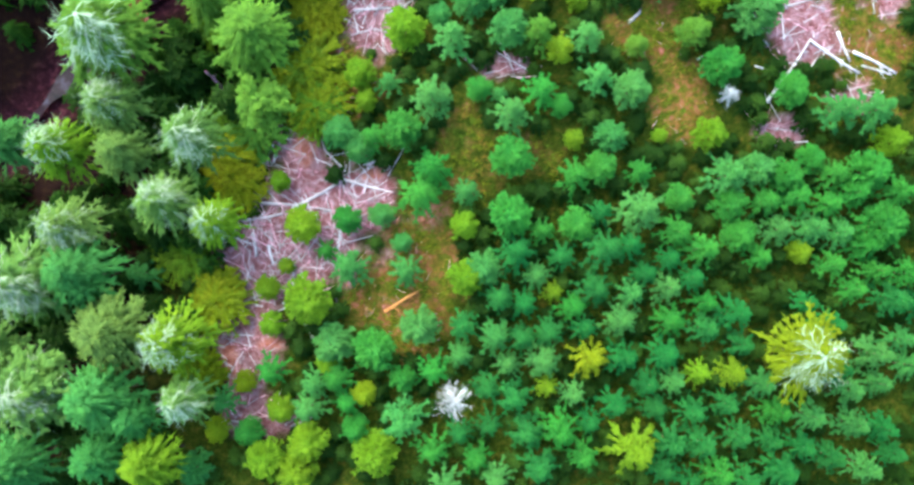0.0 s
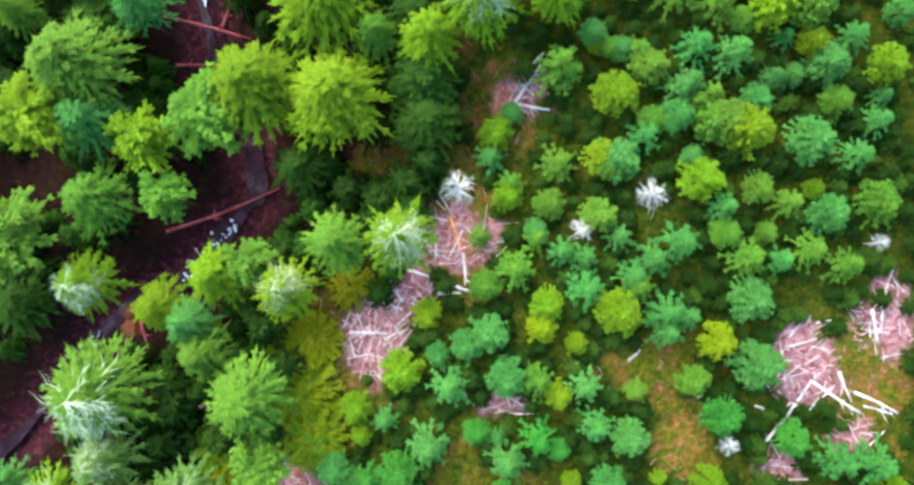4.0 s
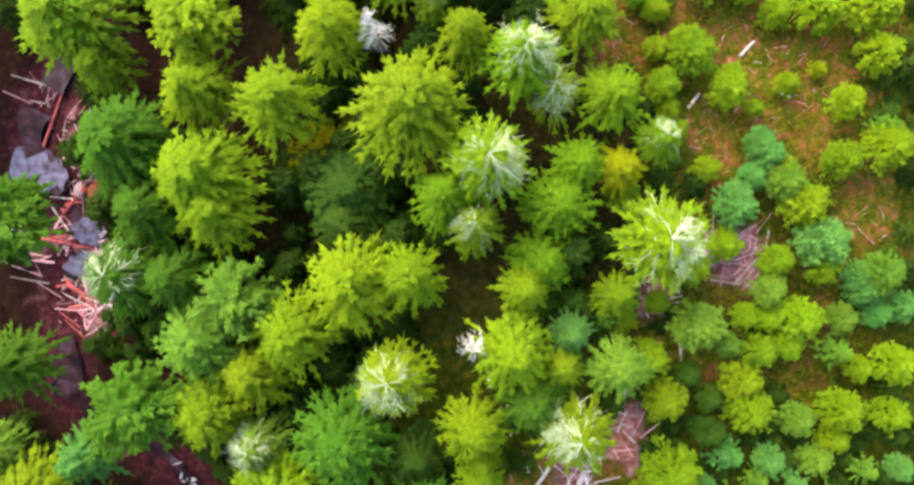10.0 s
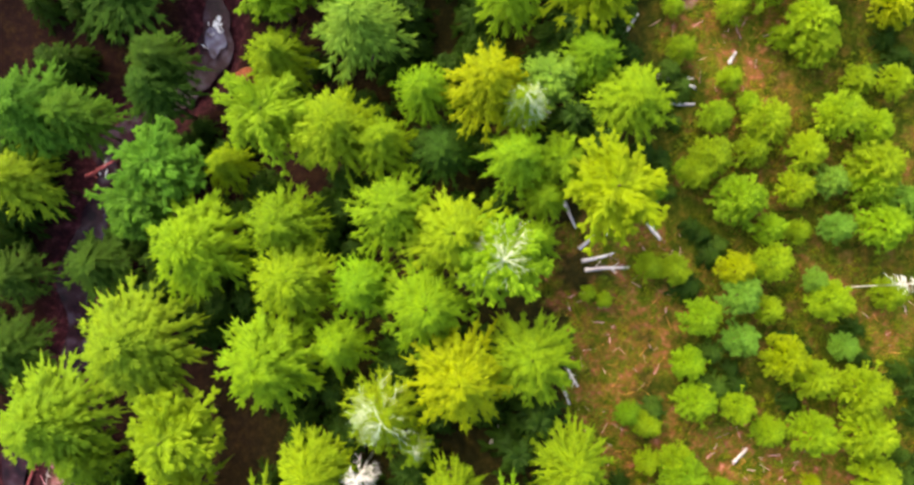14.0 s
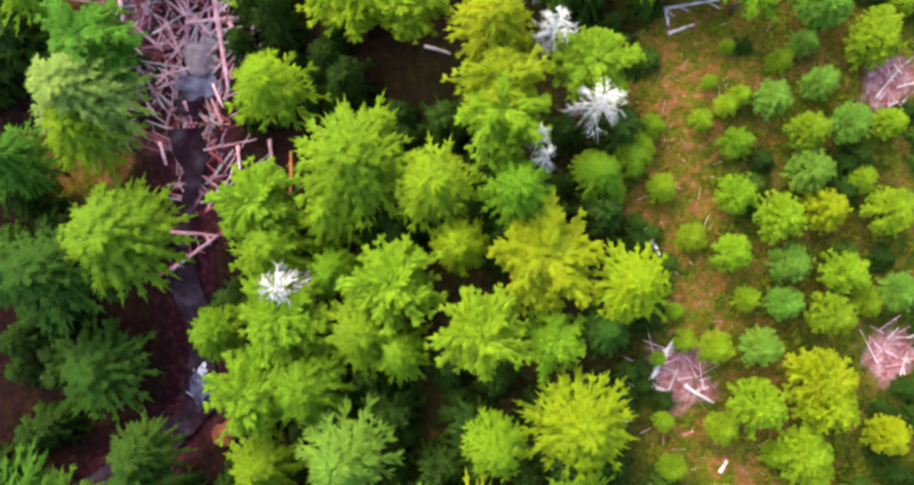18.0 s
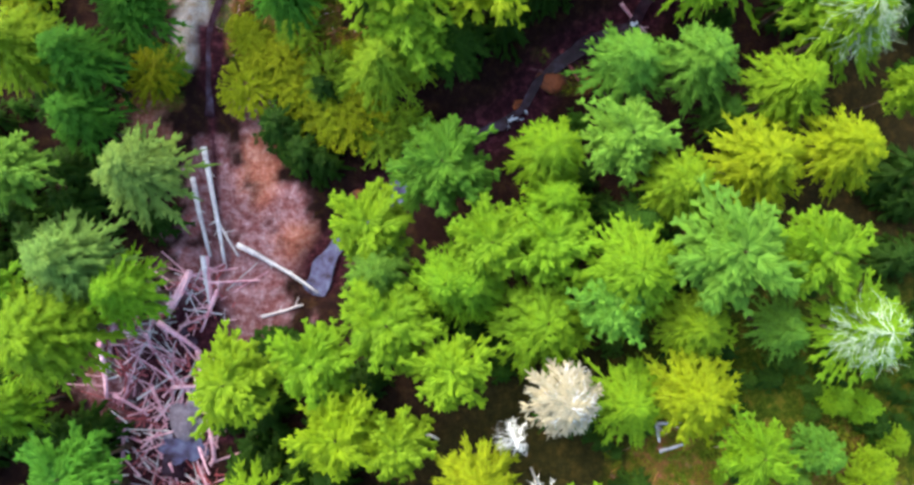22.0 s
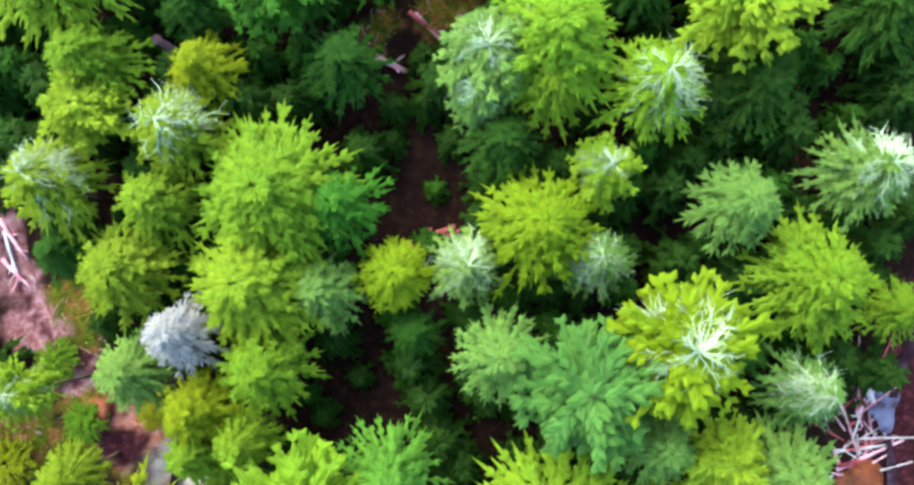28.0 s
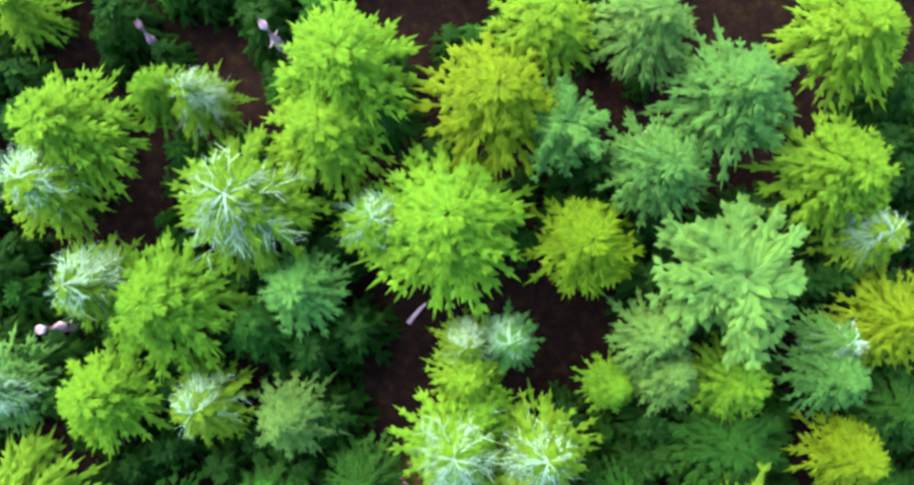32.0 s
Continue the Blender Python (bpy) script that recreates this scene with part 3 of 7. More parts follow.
pool(19.8, 142.1, 1.43, 0.78)
pool(22.1, 143.1, 0.84, 0.39)
pool(-28.5, 62.8, 1.39, 1.39)
pool(-26.7, 62.2, 0.70, 1.00)
pool(-23.9, 58.6, 1.63, 1.01)
pool(-25.3, 56.1, 0.86, 0.86)
pool(-17.4, 35.2, 0.56, 0.72)
pool(-15.0, 35.6, 0.56, 0.64)
pool(-27.3, 61.8, 0.94, 1.02)
pool(-15.1, 111.5, 1.40, 1.05)
pool(-15.2, 93.3, 0.59, 1.26)
pool(24.4, 148.5, 0.81, 1.56)


# ---- trees ----
def spray(verts, faces, base, az, length, rise, droop, stations, leaf, slim, rng):
    """One branch: a long pointed blade of needles along an arching axis, with smaller ones to both sides."""
    ca, sa = math.cos(az), math.sin(az)

    def put(f, s, z):
        verts.append((base[0] + ca * f - sa * s, base[1] + sa * f + ca * s, base[2] + z))

    def arch(u):
        return length * (rise * u - droop * u * u)

    def blade(f0, s0, z0, f1, s1, z1, wide):
        df, ds = f1 - f0, s1 - s0
        size = math.hypot(df, ds) + 1e-6
        nf, ns, o = -ds / size * wide, df / size * wide, len(verts)
        put(f0, s0, z0)
        put(f0 + 0.5 * df + nf, s0 + 0.5 * ds + ns, 0.5 * (z0 + z1) - 0.4 * wide)
        put(f1, s1, z1)
        put(f0 + 0.5 * df - nf, s0 + 0.5 * ds - ns, 0.5 * (z0 + z1) - 0.4 * wide)
        faces.extend([(o, o + 1, o + 2), (o, o + 2, o + 3)])

    blade(0.45 * length, 0, arch(0.45), 1.08 * length, 0, arch(1.08), slim * leaf * 0.8)
    for k in range(stations):
        u = 0.2 + 0.62 * (k + rng.uniform(-0.3, 0.3)) / max(stations - 1, 1)
        size = leaf * (1.0 - 0.35 * u) * rng.uniform(0.7, 1.25)
        for way in (-1, 1):
            lean = way * rng.uniform(0.35, 0.75)
            f = length * u
            blade(f, 0, arch(u), f + size * math.cos(lean), size * math.sin(lean), arch(u) + size * (rise - 2 * droop * u) * 0.7 - 0.12 * size * rng.random(), slim * size)


def limb(verts, faces, points, radii, sides=5):
    """A tapered stick along the points."""
    o = len(verts)
    for k, p in enumerate(points):
        d = Vector(points[min(k + 1, len(points) - 1)]) - Vector(points[max(k - 1, 0)])
        q = d.to_track_quat("Z", "Y")
        for s in range(sides):
            a = s * math.tau / sides
            v = Vector(p) + q @ Vector((radii[k] * math.cos(a), radii[k] * math.sin(a), 0))
            verts.append(v[:])
        if k:
            b = o + k * sides
            faces += [(b - sides + s, b - sides + (s + 1) % sides, b + (s + 1) % sides, b + s) for s in range(sides)]
    faces.append(tuple(range(o + sides - 1, o - 1, -1)))
    faces.append(tuple(range(o + (len(points) - 1) * sides, o + len(points) * sides)))


def crown_mesh(name, seed, h, r, low, whorls, branches, leaf, slim, swell, stations, mat, lift=0.0, ragged=0.26):
    """Whorls of sprays up a stem: h high, r wide, with the lowest branches at low."""
    rng = random.Random(seed)
    verts, faces = [], []
    for i in range(whorls):
        u = (i + 0.4) / whorls
        z = h - (h - low) * u ** 0.85
        reach = r * min(1.12, (0.12 + u) ** swell)
        count = max(5, round(branches * (0.55 + 0.45 * u)))
        turn = rng.random() * math.tau
        for b in range(count):
            az = turn + (b + rng.uniform(-0.35, 0.35)) * math.tau / count
            far = reach * rng.uniform(1 - 1.2 * ragged, 1 + 0.8 * ragged)
            rise = (1 - u) * 0.34 - 0.02 + rng.uniform(-0.12, 0.12) + lift
            spray(verts, faces, (0, 0, z + rng.uniform(-0.1, 0.1) * h / whorls), az, far, rise, 0.30 + 0.1 * u, stations, leaf * (0.6 + 0.4 * u), slim, rng)
    for k in range(8):
        spray(verts, faces, (0, 0, h - 0.1 * leaf - 0.03 * k), k * 2.4, 0.12 * r * rng.uniform(0.7, 1.3), 0.5, 0.9, 2, leaf * 0.5, slim * 1.1, rng)
    return mesh_of(name, verts, faces, mat)


def dome_mesh(seed, h, r, point, tufts, lobed=0.06):
    """A round crown: tufts of needles set all over a dome, their tips outward and up, in lobes."""
    rng = random.Random(seed)
    waves = [(n, rng.random() * math.tau) for n in (3, 5, 8)]
    verts, faces = [], []
    for k in range(tufts):
        v = 1 - 1.15 * (k + 0.5) / tufts
        az = k * 2.39996 + rng.uniform(-0.3, 0.3)
        ring = math.sqrt(max(0.0, 1 - v * v))
        out = rng.uniform(0.62, 0.95) * r * (1 + 0.12 * math.sin(2 * az + seed))
        swing = 1 + lobed * sum(math.sin(n * az + 2.5 * v + p) for n, p in waves)
        z = h - r * 1.25 * point - 0.3 * r + r * 1.25 * v * point
        base = (math.cos(az) * ring * out * 0.5 * swing, math.sin(az) * ring * out * 0.5 * swing, z + (swing - 1) * 0.5 * r)
        spray(verts, faces, base, az + rng.uniform(-0.2, 0.2), r * (0.1 + 0.42 * ring) * swing * rng.uniform(0.85 - 2 * lobed, 1.15 + lobed), 0.15 + 0.55 * max(v, 0), 0.3, 2, 0.27 * r, 0.30, rng)
    for k in range(18):
        az = k * 2.39996
        spray(verts, faces, (0, 0, h - 0.24 * r - 0.012 * k * r), az, r * rng.uniform(0.10, 0.18) * (1 + 0.09 * k), 0.3, 0.45, 2, 0.25 * r, 0.3, rng)
    return mesh_of("crown", verts, faces, NEEDLES)


def trunk_mesh(seed, h, thick, mat):
    rng = random.Random(seed)
    verts, faces, pts, radii = [], [], [], []
    for k in range(7):
        u = k / 6
        pts.append((rng.uniform(-0.06, 0.06) * u * (1 - u) * 4, rng.uniform(-0.06, 0.06) * u * (1 - u) * 4, u * h * 0.97 - 0.25 * (k == 0)))
        radii.append(thick * (1.35 if k == 0 else 1.0) * (1 - 0.93 * u))
    limb(verts, faces, pts, radii, 8)
    return mesh_of("trunk", verts, faces, mat, False)


def bare_mesh(seed, h, r, low, count, thick, side=None, mat=DEAD):
    """Bleached bare branches with twigs, up a stem or on one side of a crown."""
    rng = random.Random(seed)
    verts, faces = [], []
    for i in range(count):
        u = (i + rng.random()) / count
        z = h - (h - low) * u
        az = rng.random() * math.tau if side is None or rng.random() < 0.4 else side + rng.uniform(-1.1, 1.1)
        reach = r * (0.25 + 0.75 * u ** 0.6) * rng.uniform(0.7, 1.15)
        ca, sa = math.cos(az), math.sin(az)
        at = lambda s: (ca * reach * s, sa * reach * s, z + reach * (0.55 * s - 0.6 * s * s))
        limb(verts, faces, [at(0), at(0.35), at(0.7), at(1.0)], [thick, thick * 0.8, thick * 0.55, thick * 0.2], 3)
        for _ in range(5):
            s = rng.uniform(0.3, 0.95)
            p, turn, long = at(s), az + rng.choice((-1, 1)) * rng.uniform(0.4, 1.0), reach * rng.uniform(0.18, 0.42)
            q = (p[0] + long * math.cos(turn), p[1] + long * math.sin(turn), p[2] - long * rng.uniform(0.0, 0.5))
            limb(verts, faces, [p, q], [thick * 0.5, thick * 0.15], 3)
    return mesh_of("deadwood", verts, faces, mat)


def shrub_mesh(seed, stems=170, twigs=2, slim=0.34):
    """A low shrub of many leafy stems, 1 m wide and high."""
    rng = random.Random(seed)
    verts, faces = [], []
    for i in range(stems):
        az, out = rng.random() * math.tau, rng.random() ** 0.6 * 0.42
        spray(verts, faces, (math.cos(az) * out * 0.5, math.sin(az) * out * 0.5, 0.25 + 0.65 * (1 - (out / 0.42) ** 2) * rng.uniform(0.6, 1.0)), az, 0.12 + out, 0.7, 0.5, twigs, 0.115 if twigs > 1 else 0.26, slim, rng)
    return mesh_of("crown", verts, faces, LEAVES)


SPRUCE_H, SPRUCE_R = 9.0, 2.06
SPRUCES = [(trunk_mesh(i, 9.0, 0.16, BARK), crown_mesh("crown", i, 9.0, 2.2, 5.7, 14, 17, 0.56, 0.25, (0.8, 0.66, 0.58, 0.9, 0.7, 0.62)[i], 4, NEEDLES, 0.0, 0.36)) for i in range(6)]
BROAD = [(trunk_mesh(10 + i, 9.0, 0.16, BARK), crown_mesh("crown", 10 + i, 9.0, 2.2, 5.7, 16, 20, 0.50, 0.25, (0.72, 0.6, 0.82)[i], 5, NEEDLES, 0.0, 0.27)) for i in range(3)]
ROUND = [(trunk_mesh(30 + i, 9.0, 0.16, BARK), dome_mesh(30 + i, 9.0, 2.15, (0.72, 0.85, 0.62, 0.78)[i], 230, 0.15)) for i in range(4)]
SPARSE = [(trunk_mesh(20 + i, 9.0, 0.14, BARK), crown_mesh("crown", 20 + i, 9.0, 2.3, 5.6, 9, 15, 0.8, 0.17, 0.75, 4, NEEDLES)) for i in range(3)]
PINES = [(trunk_mesh(40 + i, 2.5, 0.05, BARK), dome_mesh(40 + i, 3.1, 1.1, (0.95, 1.15, 1.05, 1.25)[i], 140)) for i in range(4)]
YOUNG = [(trunk_mesh(60 + i, 4.2, 0.06, BARK), crown_mesh("crown", 60 + i, 4.2, 1.36, 1.3, 6, 9, 0.46, 0.27, 0.9, 3, NEEDLES, 0.10, 0.24)) for i in range(4)]
DEADS = [(trunk_mesh(80 + i, 9.0, 0.13, DEAD), bare_mesh(80 + i, 8.9, 2.0, 5.0, 54, 0.042)) for i in range(3)]
PALE = [bare_mesh(90 + i, 9.2, 2.0, 6.6, 80, 0.024, 0.0, FADED) for i in range(3)]
SHRUBS = [shrub_mesh(100 + i) for i in range(3)]

TONES = {
    "yellow": (0.144, 0.180, 0.006), "yellow_green": (0.112, 0.177, 0.008), "green": (0.082, 0.160, 0.018), "blue_green": (0.060, 0.165, 0.036),
    # dark_green has the understory's shade mixed into the crown colour
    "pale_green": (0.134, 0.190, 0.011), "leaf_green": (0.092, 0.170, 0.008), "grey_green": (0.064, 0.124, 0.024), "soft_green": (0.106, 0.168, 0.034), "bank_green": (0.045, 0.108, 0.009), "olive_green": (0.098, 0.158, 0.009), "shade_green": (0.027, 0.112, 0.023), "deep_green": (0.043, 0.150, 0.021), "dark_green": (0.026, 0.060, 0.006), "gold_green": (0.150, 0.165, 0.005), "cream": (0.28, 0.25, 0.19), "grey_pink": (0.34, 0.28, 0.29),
}
pick = random.Random(11)


def stand(name, x, y, parts, sx, sz, tone, label, category, group):
    """One tree: an Empty at its foot with its parts, each (name, mesh, turn, label)."""
    z = float(height(x, y)) - 0.05
    turn = pick.uniform(0, 360)
    foot = new(name)
    foot.empty_display_size = 0.2
    foot.matrix_world = pose(x, y, z, pick.uniform(-2, 2), pick.uniform(-2, 2), turn) @ Matrix.Diagonal((sx * pick.uniform(0.95, 1.05), sx, sz, 1))
    for part_name, me, spin, part_label in parts:
        ob = new(part_name, me)
        ob.parent = foot
        if spin:
            ob.matrix_local = pose(0, 0, 0, 0, 0, spin - turn)
        if part_label:
            tagged(ob, part_label)
        if part_name == "crown":
            k = pick.uniform(0.88, 1.12)
            c = TONES[tone]
            ob.color = (c[0] * k * pick.uniform(0.9, 1.12), c[1] * k, c[2] * k, 1)
    return tagged(foot, label, category, group)


WORDS = {"pale_green": "pale green", "grey_green": "greyish green", "leaf_green": "leaf green", "soft_green": "soft green", "bank_green": "muted green", "olive_green": "olive green", "shade_green": "deep bluish green", "yellow": "bright yellow-green", "yellow_green": "light yellow-green", "green": "fresh green", "blue_green": "bluish green", "deep_green": "deep green", "dark_green": "shade-darkened green", "gold_green": "golden green"}


def spruce(x, y, h, r, tone, pale=None):
    domed = r < 2.9 and tone != "dark_green" and pick.random() < (0.42 if 85 < y < 150 else 0.15)
    trunk, crown = pick.choice(ROUND if domed else BROAD if r > 2.7 else SPRUCES)
    parts = [("trunk", trunk, 0, ""), ("crown", crown, 0, "")]
    if pale is not None:
        parts.append(("deadwood", pick.choice(PALE), pale + 0.01, "bleached bare branches"))
    more = " and bleached bare branches" if pale is not None else ""
    if domed:
        return stand("pine_tree", x, y, parts, r / SPRUCE_R, h / SPRUCE_H, tone, f"tall pine with a rounded {WORDS[tone]} crown{more}", "tree", "tall pines of the valley")
    return stand("spruce_tree", x, y, parts, r / SPRUCE_R, h / SPRUCE_H, tone, f"tall spruce with a dense {WORDS[tone]} crown{more}", "tree", "tall spruces of the valley")


def sparse_spruce(x, y, h, r, tone, pale=None):
    trunk, crown = pick.choice(SPARSE)
    parts = [("trunk", trunk, 0, ""), ("crown", crown, 0, "")]
    if pale is not None:
        parts.append(("deadwood", pick.choice(PALE), pale + 0.01, "bleached bare branches"))
    return stand("spruce_tree", x, y, parts, r / SPRUCE_R, h / SPRUCE_H, tone, f"spruce with thin star-like {WORDS[tone]} branches", "tree", "tall spruces of the valley")


def young_pine(x, y, h, r, tone):
    if y < 52 and "green" in tone and "yellow" not in tone and pick.random() < 0.5:
        trunk, crown = pick.choice(YOUNG)
        return stand("young_spruce_tree", x, y, [("trunk", trunk, 0, ""), ("crown", crown, 0, "")], r / 1.2, h / 3.7, tone, f"young star-shaped {WORDS[tone]} spruce on the slope", "young tree", "young trees on the slope")
    trunk, crown = pick.choice(PINES)
    return stand("young_pine_tree", x, y, [("trunk", trunk, 0, ""), ("crown", crown, 0, "")], r / 1.12, h / 3.1, tone, f"small round {WORDS[tone]} young pine on the slope", "young tree", "young trees on the slope")


def young_spruce(x, y, h, r, tone):
    trunk, crown = pick.choice(YOUNG)
    return stand("young_spruce_tree", x, y, [("trunk", trunk, 0, ""), ("crown", crown, 0, "")], r / 1.25, h / 4.2, tone, f"young {WORDS[tone]} spruce in a dense thicket", "young tree", "young spruces in the thicket")


def dead_tree(x, y, h, r):
    trunk, bare = pick.choice(DEADS)
    return stand("dead_tree", x, y, [("trunk", trunk, 0, ""), ("deadwood", bare, 0, "")], r / 1.7, h / 9.0, "cream", "dead bleached white tree with bare branches", "dead tree", "dead trees")


def dry_spruce(x, y, h, r, tone):
    trunk, crown = pick.choice(SPARSE)
    parts = [("trunk", trunk, 0, ""), ("crown", crown, 0, ""), ("deadwood", pick.choice(DEADS)[1], 0, "")]
    return stand("dry_spruce_tree", x, y, parts, r / SPRUCE_R, h / SPRUCE_H, tone, f"dead spruce with dry {tone.replace('_', ' ')} needles hanging on", "dead tree", "dead trees")


def shrub(x, y, h, r, tone):
    return stand("shrub", x, y, [("crown", pick.choice(SHRUBS), 0, "")], 2 * r, h, tone, f"low {WORDS[tone]} leafy shrub", "shrub", "low shrubs")


# tall spruces
spruce(-27.8, 8.8, 8.3, 1.62, "blue_green")
spruce(-24.4, 8.2, 8.7, 1.81, "yellow_green", 121)
spruce(-16.0, 8.8, 9.0, 1.97, "soft_green", 303)
spruce(-20.6, 8.0, 8.4, 1.69, "soft_green")
spruce(-23.5, 3.5, 8.6, 1.80, "soft_green", 278)
spruce(-17.6, 4.7, 8.6, 1.78, "soft_green", 66)
spruce(-14.8, 3.9, 8.0, 1.51, "yellow_green", 189)
spruce(-26.0, 0.2, 9.6, 2.37, "soft_green", 309)
spruce(-23.0, 0.5, 9.3, 2.17, "blue_green")
spruce(-20.7, -3.0, 9.5, 2.27, "soft_green")
spruce(-16.9, -3.7, 8.9, 1.95, "yellow_green", 242)
spruce(-25.3, -6.1, 9.6, 2.35, "soft_green", 320)
spruce(-21.6, -6.8, 9.3, 2.15, "blue_green")
spruce(-16.7, -7.1, 8.0, 1.50, "soft_green", 297)
spruce(-19.9, -8.4, 7.8, 1.39, "blue_green")
spruce(-27.8, -4.1, 8.3, 1.61, "soft_green")
spruce(-21.9, -10.8, 8.1, 1.51, "blue_green")
spruce(-26.9, -11.1, 9.0, 1.98, "blue_green")
spruce(-18.5, -11.0, 8.3, 1.65, "yellow_green")
spruce(21.3, -4.4, 6.9, 2.36, "yellow", 259)
spruce(-25.4, 31.7, 9.3, 2.17, "yellow_green")
spruce(-22.5, 31.6, 9.0, 1.99, "blue_green")
spruce(-19.3, 30.1, 8.7, 1.81, "yellow_green")
spruce(-15.5, 31.8, 9.4, 2.19, "green")
spruce(-22.0, 26.6, 9.0, 2.00, "green")
spruce(-18.0, 27.0, 7.9, 1.42, "green")
spruce(-26.6, 24.3, 9.6, 2.35, "green")
spruce(-22.8, 21.5, 8.7, 1.81, "yellow_green", 292)
sparse_spruce(-18.5, 20.1, 8.4, 1.66, "yellow_green")
spruce(-21.7, 15.2, 10.5, 2.92, "green", 291)
spruce(-14.7, 22.0, 8.6, 1.80, "yellow_green")
spruce(-12.6, 22.8, 7.8, 1.41, "green")
spruce(-10.2, 21.3, 8.6, 1.78, "yellow_green", 53)
spruce(-7.2, 24.1, 8.6, 1.77, "green")
spruce(-3.1, 24.3, 9.0, 2.00, "yellow_green", 335)
spruce(-12.5, 14.8, 9.6, 2.32, "green")
spruce(-16.1, 19.2, 8.3, 1.61, "blue_green")
spruce(-15.3, 17.4, 8.2, 1.60, "green")
spruce(-11.8, 10.4, 8.0, 1.49, "green")
spruce(-21.1, 11.0, 8.6, 1.79, "soft_green", 108)
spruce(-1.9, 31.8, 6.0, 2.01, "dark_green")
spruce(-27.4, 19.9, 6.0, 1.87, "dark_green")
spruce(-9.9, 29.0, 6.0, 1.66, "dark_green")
spruce(-24.5, 42.1, 10.2, 2.72, "yellow_green")
spruce(-22.1, 44.4, 8.6, 1.79, "blue_green")
sparse_spruce(-19.9, 38.6, 8.4, 1.65, "blue_green")
spruce(-22.7, 34.5, 10.5, 2.90, "green")
spruce(-11.3, 45.8, 8.5, 1.73, "green", 197)
spruce(-10.2, 42.3, 10.4, 2.84, "yellow_green")
spruce(-8.2, 38.3, 10.4, 2.85, "yellow_green")
spruce(-12.3, 33.5, 10.2, 2.73, "yellow_green")
spruce(-7.2, 32.6, 10.4, 2.87, "yellow_green")
spruce(-5.1, 36.5, 7.7, 1.37, "green")
spruce(-1.4, 41.9, 9.3, 2.18, "bank_green")
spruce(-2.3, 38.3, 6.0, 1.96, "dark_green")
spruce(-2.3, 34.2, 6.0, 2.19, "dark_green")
spruce(1.1, 38.1, 9.5, 2.26, "yellow_green", 329)
spruce(2.7, 42.3, 7.5, 1.27, "yellow_green")
spruce(-1.7, 36.0, 8.5, 1.71, "yellow_green")
spruce(1.5, 44.8, 7.5, 1.26, "yellow_green")
spruce(5.8, 38.7, 5.9, 1.57, "yellow_green")
spruce(-2.0, 45.7, 6.0, 1.69, "dark_green")
spruce(-27.5, 44.8, 8.6, 1.78, "green")
spruce(-27.1, 38.2, 7.4, 1.20, "green")
spruce(-23.1, 37.8, 6.0, 2.27, "dark_green")
spruce(-25.7, 58.2, 8.9, 1.92, "bank_green")
spruce(-26.1, 50.0, 9.2, 2.13, "bank_green")
spruce(-18.9, 55.7, 9.5, 2.26, "bank_green", 170)
spruce(-16.0, 55.3, 8.8, 1.88, "bank_green")
spruce(-17.7, 58.9, 9.1, 2.06, "bank_green")
spruce(-13.2, 58.8, 9.3, 2.17, "yellow_green")
spruce(-14.4, 51.7, 9.7, 2.41, "green")
spruce(-12.1, 54.1, 9.0, 2.01, "green")
spruce(-8.6, 52.6, 9.3, 2.14, "yellow_green")
spruce(-11.5, 49.7, 8.9, 1.94, "yellow_green")
spruce(-14.0, 47.7, 9.5, 2.27, "yellow_green")
spruce(-18.4, 47.7, 9.8, 2.49, "bank_green")
spruce(-5.4, 55.3, 9.7, 2.39, "yellow_green")
spruce(-2.4, 55.4, 8.5, 1.70, "yellow_green")
spruce(-6.0, 46.6, 9.9, 2.51, "bank_green")
sparse_spruce(-3.1, 50.0, 9.2, 2.05, "yellow_green", 238)
spruce(1.0, 47.7, 8.5, 1.73, "yellow_green")
spruce(2.8, 51.9, 8.9, 1.94, "yellow_green")
spruce(3.4, 55.0, 7.7, 1.35, "yellow_green")
spruce(4.4, 56.5, 5.9, 1.55, "leaf_green")
spruce(6.1, 52.7, 5.3, 1.23, "blue_green")
spruce(8.5, 54.7, 5.3, 1.22, "yellow_green")
spruce(8.7, 50.8, 5.9, 1.58, "green")
spruce(4.1, 48.9, 6.2, 1.77, "bank_green")
spruce(5.5, 50.9, 5.4, 1.24, "yellow_green")
spruce(6.5, 47.4, 6.6, 2.10, "yellow_green", 180)
spruce(10.6, 57.5, 7.0, 2.43, "yellow_green", 347)
spruce(0.9, 57.9, 7.7, 1.34, "yellow_green", 180)
spruce(-6.1, 58.6, 6.0, 1.80, "dark_green")
spruce(1.8, 45.5, 6.6, 0.90, "yellow_green")
spruce(-21.8, 70.0, 10.5, 2.92, "olive_green")
spruce(-14.5, 69.8, 9.6, 2.33, "yellow_green")
spruce(-14.3, 65.7, 9.4, 2.22, "yellow_green")
spruce(-18.5, 62.8, 10.2, 2.73, "bank_green")
spruce(-13.7, 60.9, 10.2, 2.75, "yellow_green")
sparse_spruce(-20.5, 67.4, 8.2, 1.56, "olive_green")
spruce(-26.1, 73.5, 6.0, 1.95, "dark_green")
spruce(-26.2, 59.9, 8.1, 1.54, "bank_green")
spruce(-9.9, 64.8, 9.5, 2.28, "yellow_green")
sparse_spruce(-7.0, 68.4, 9.0, 1.93, "yellow_green")
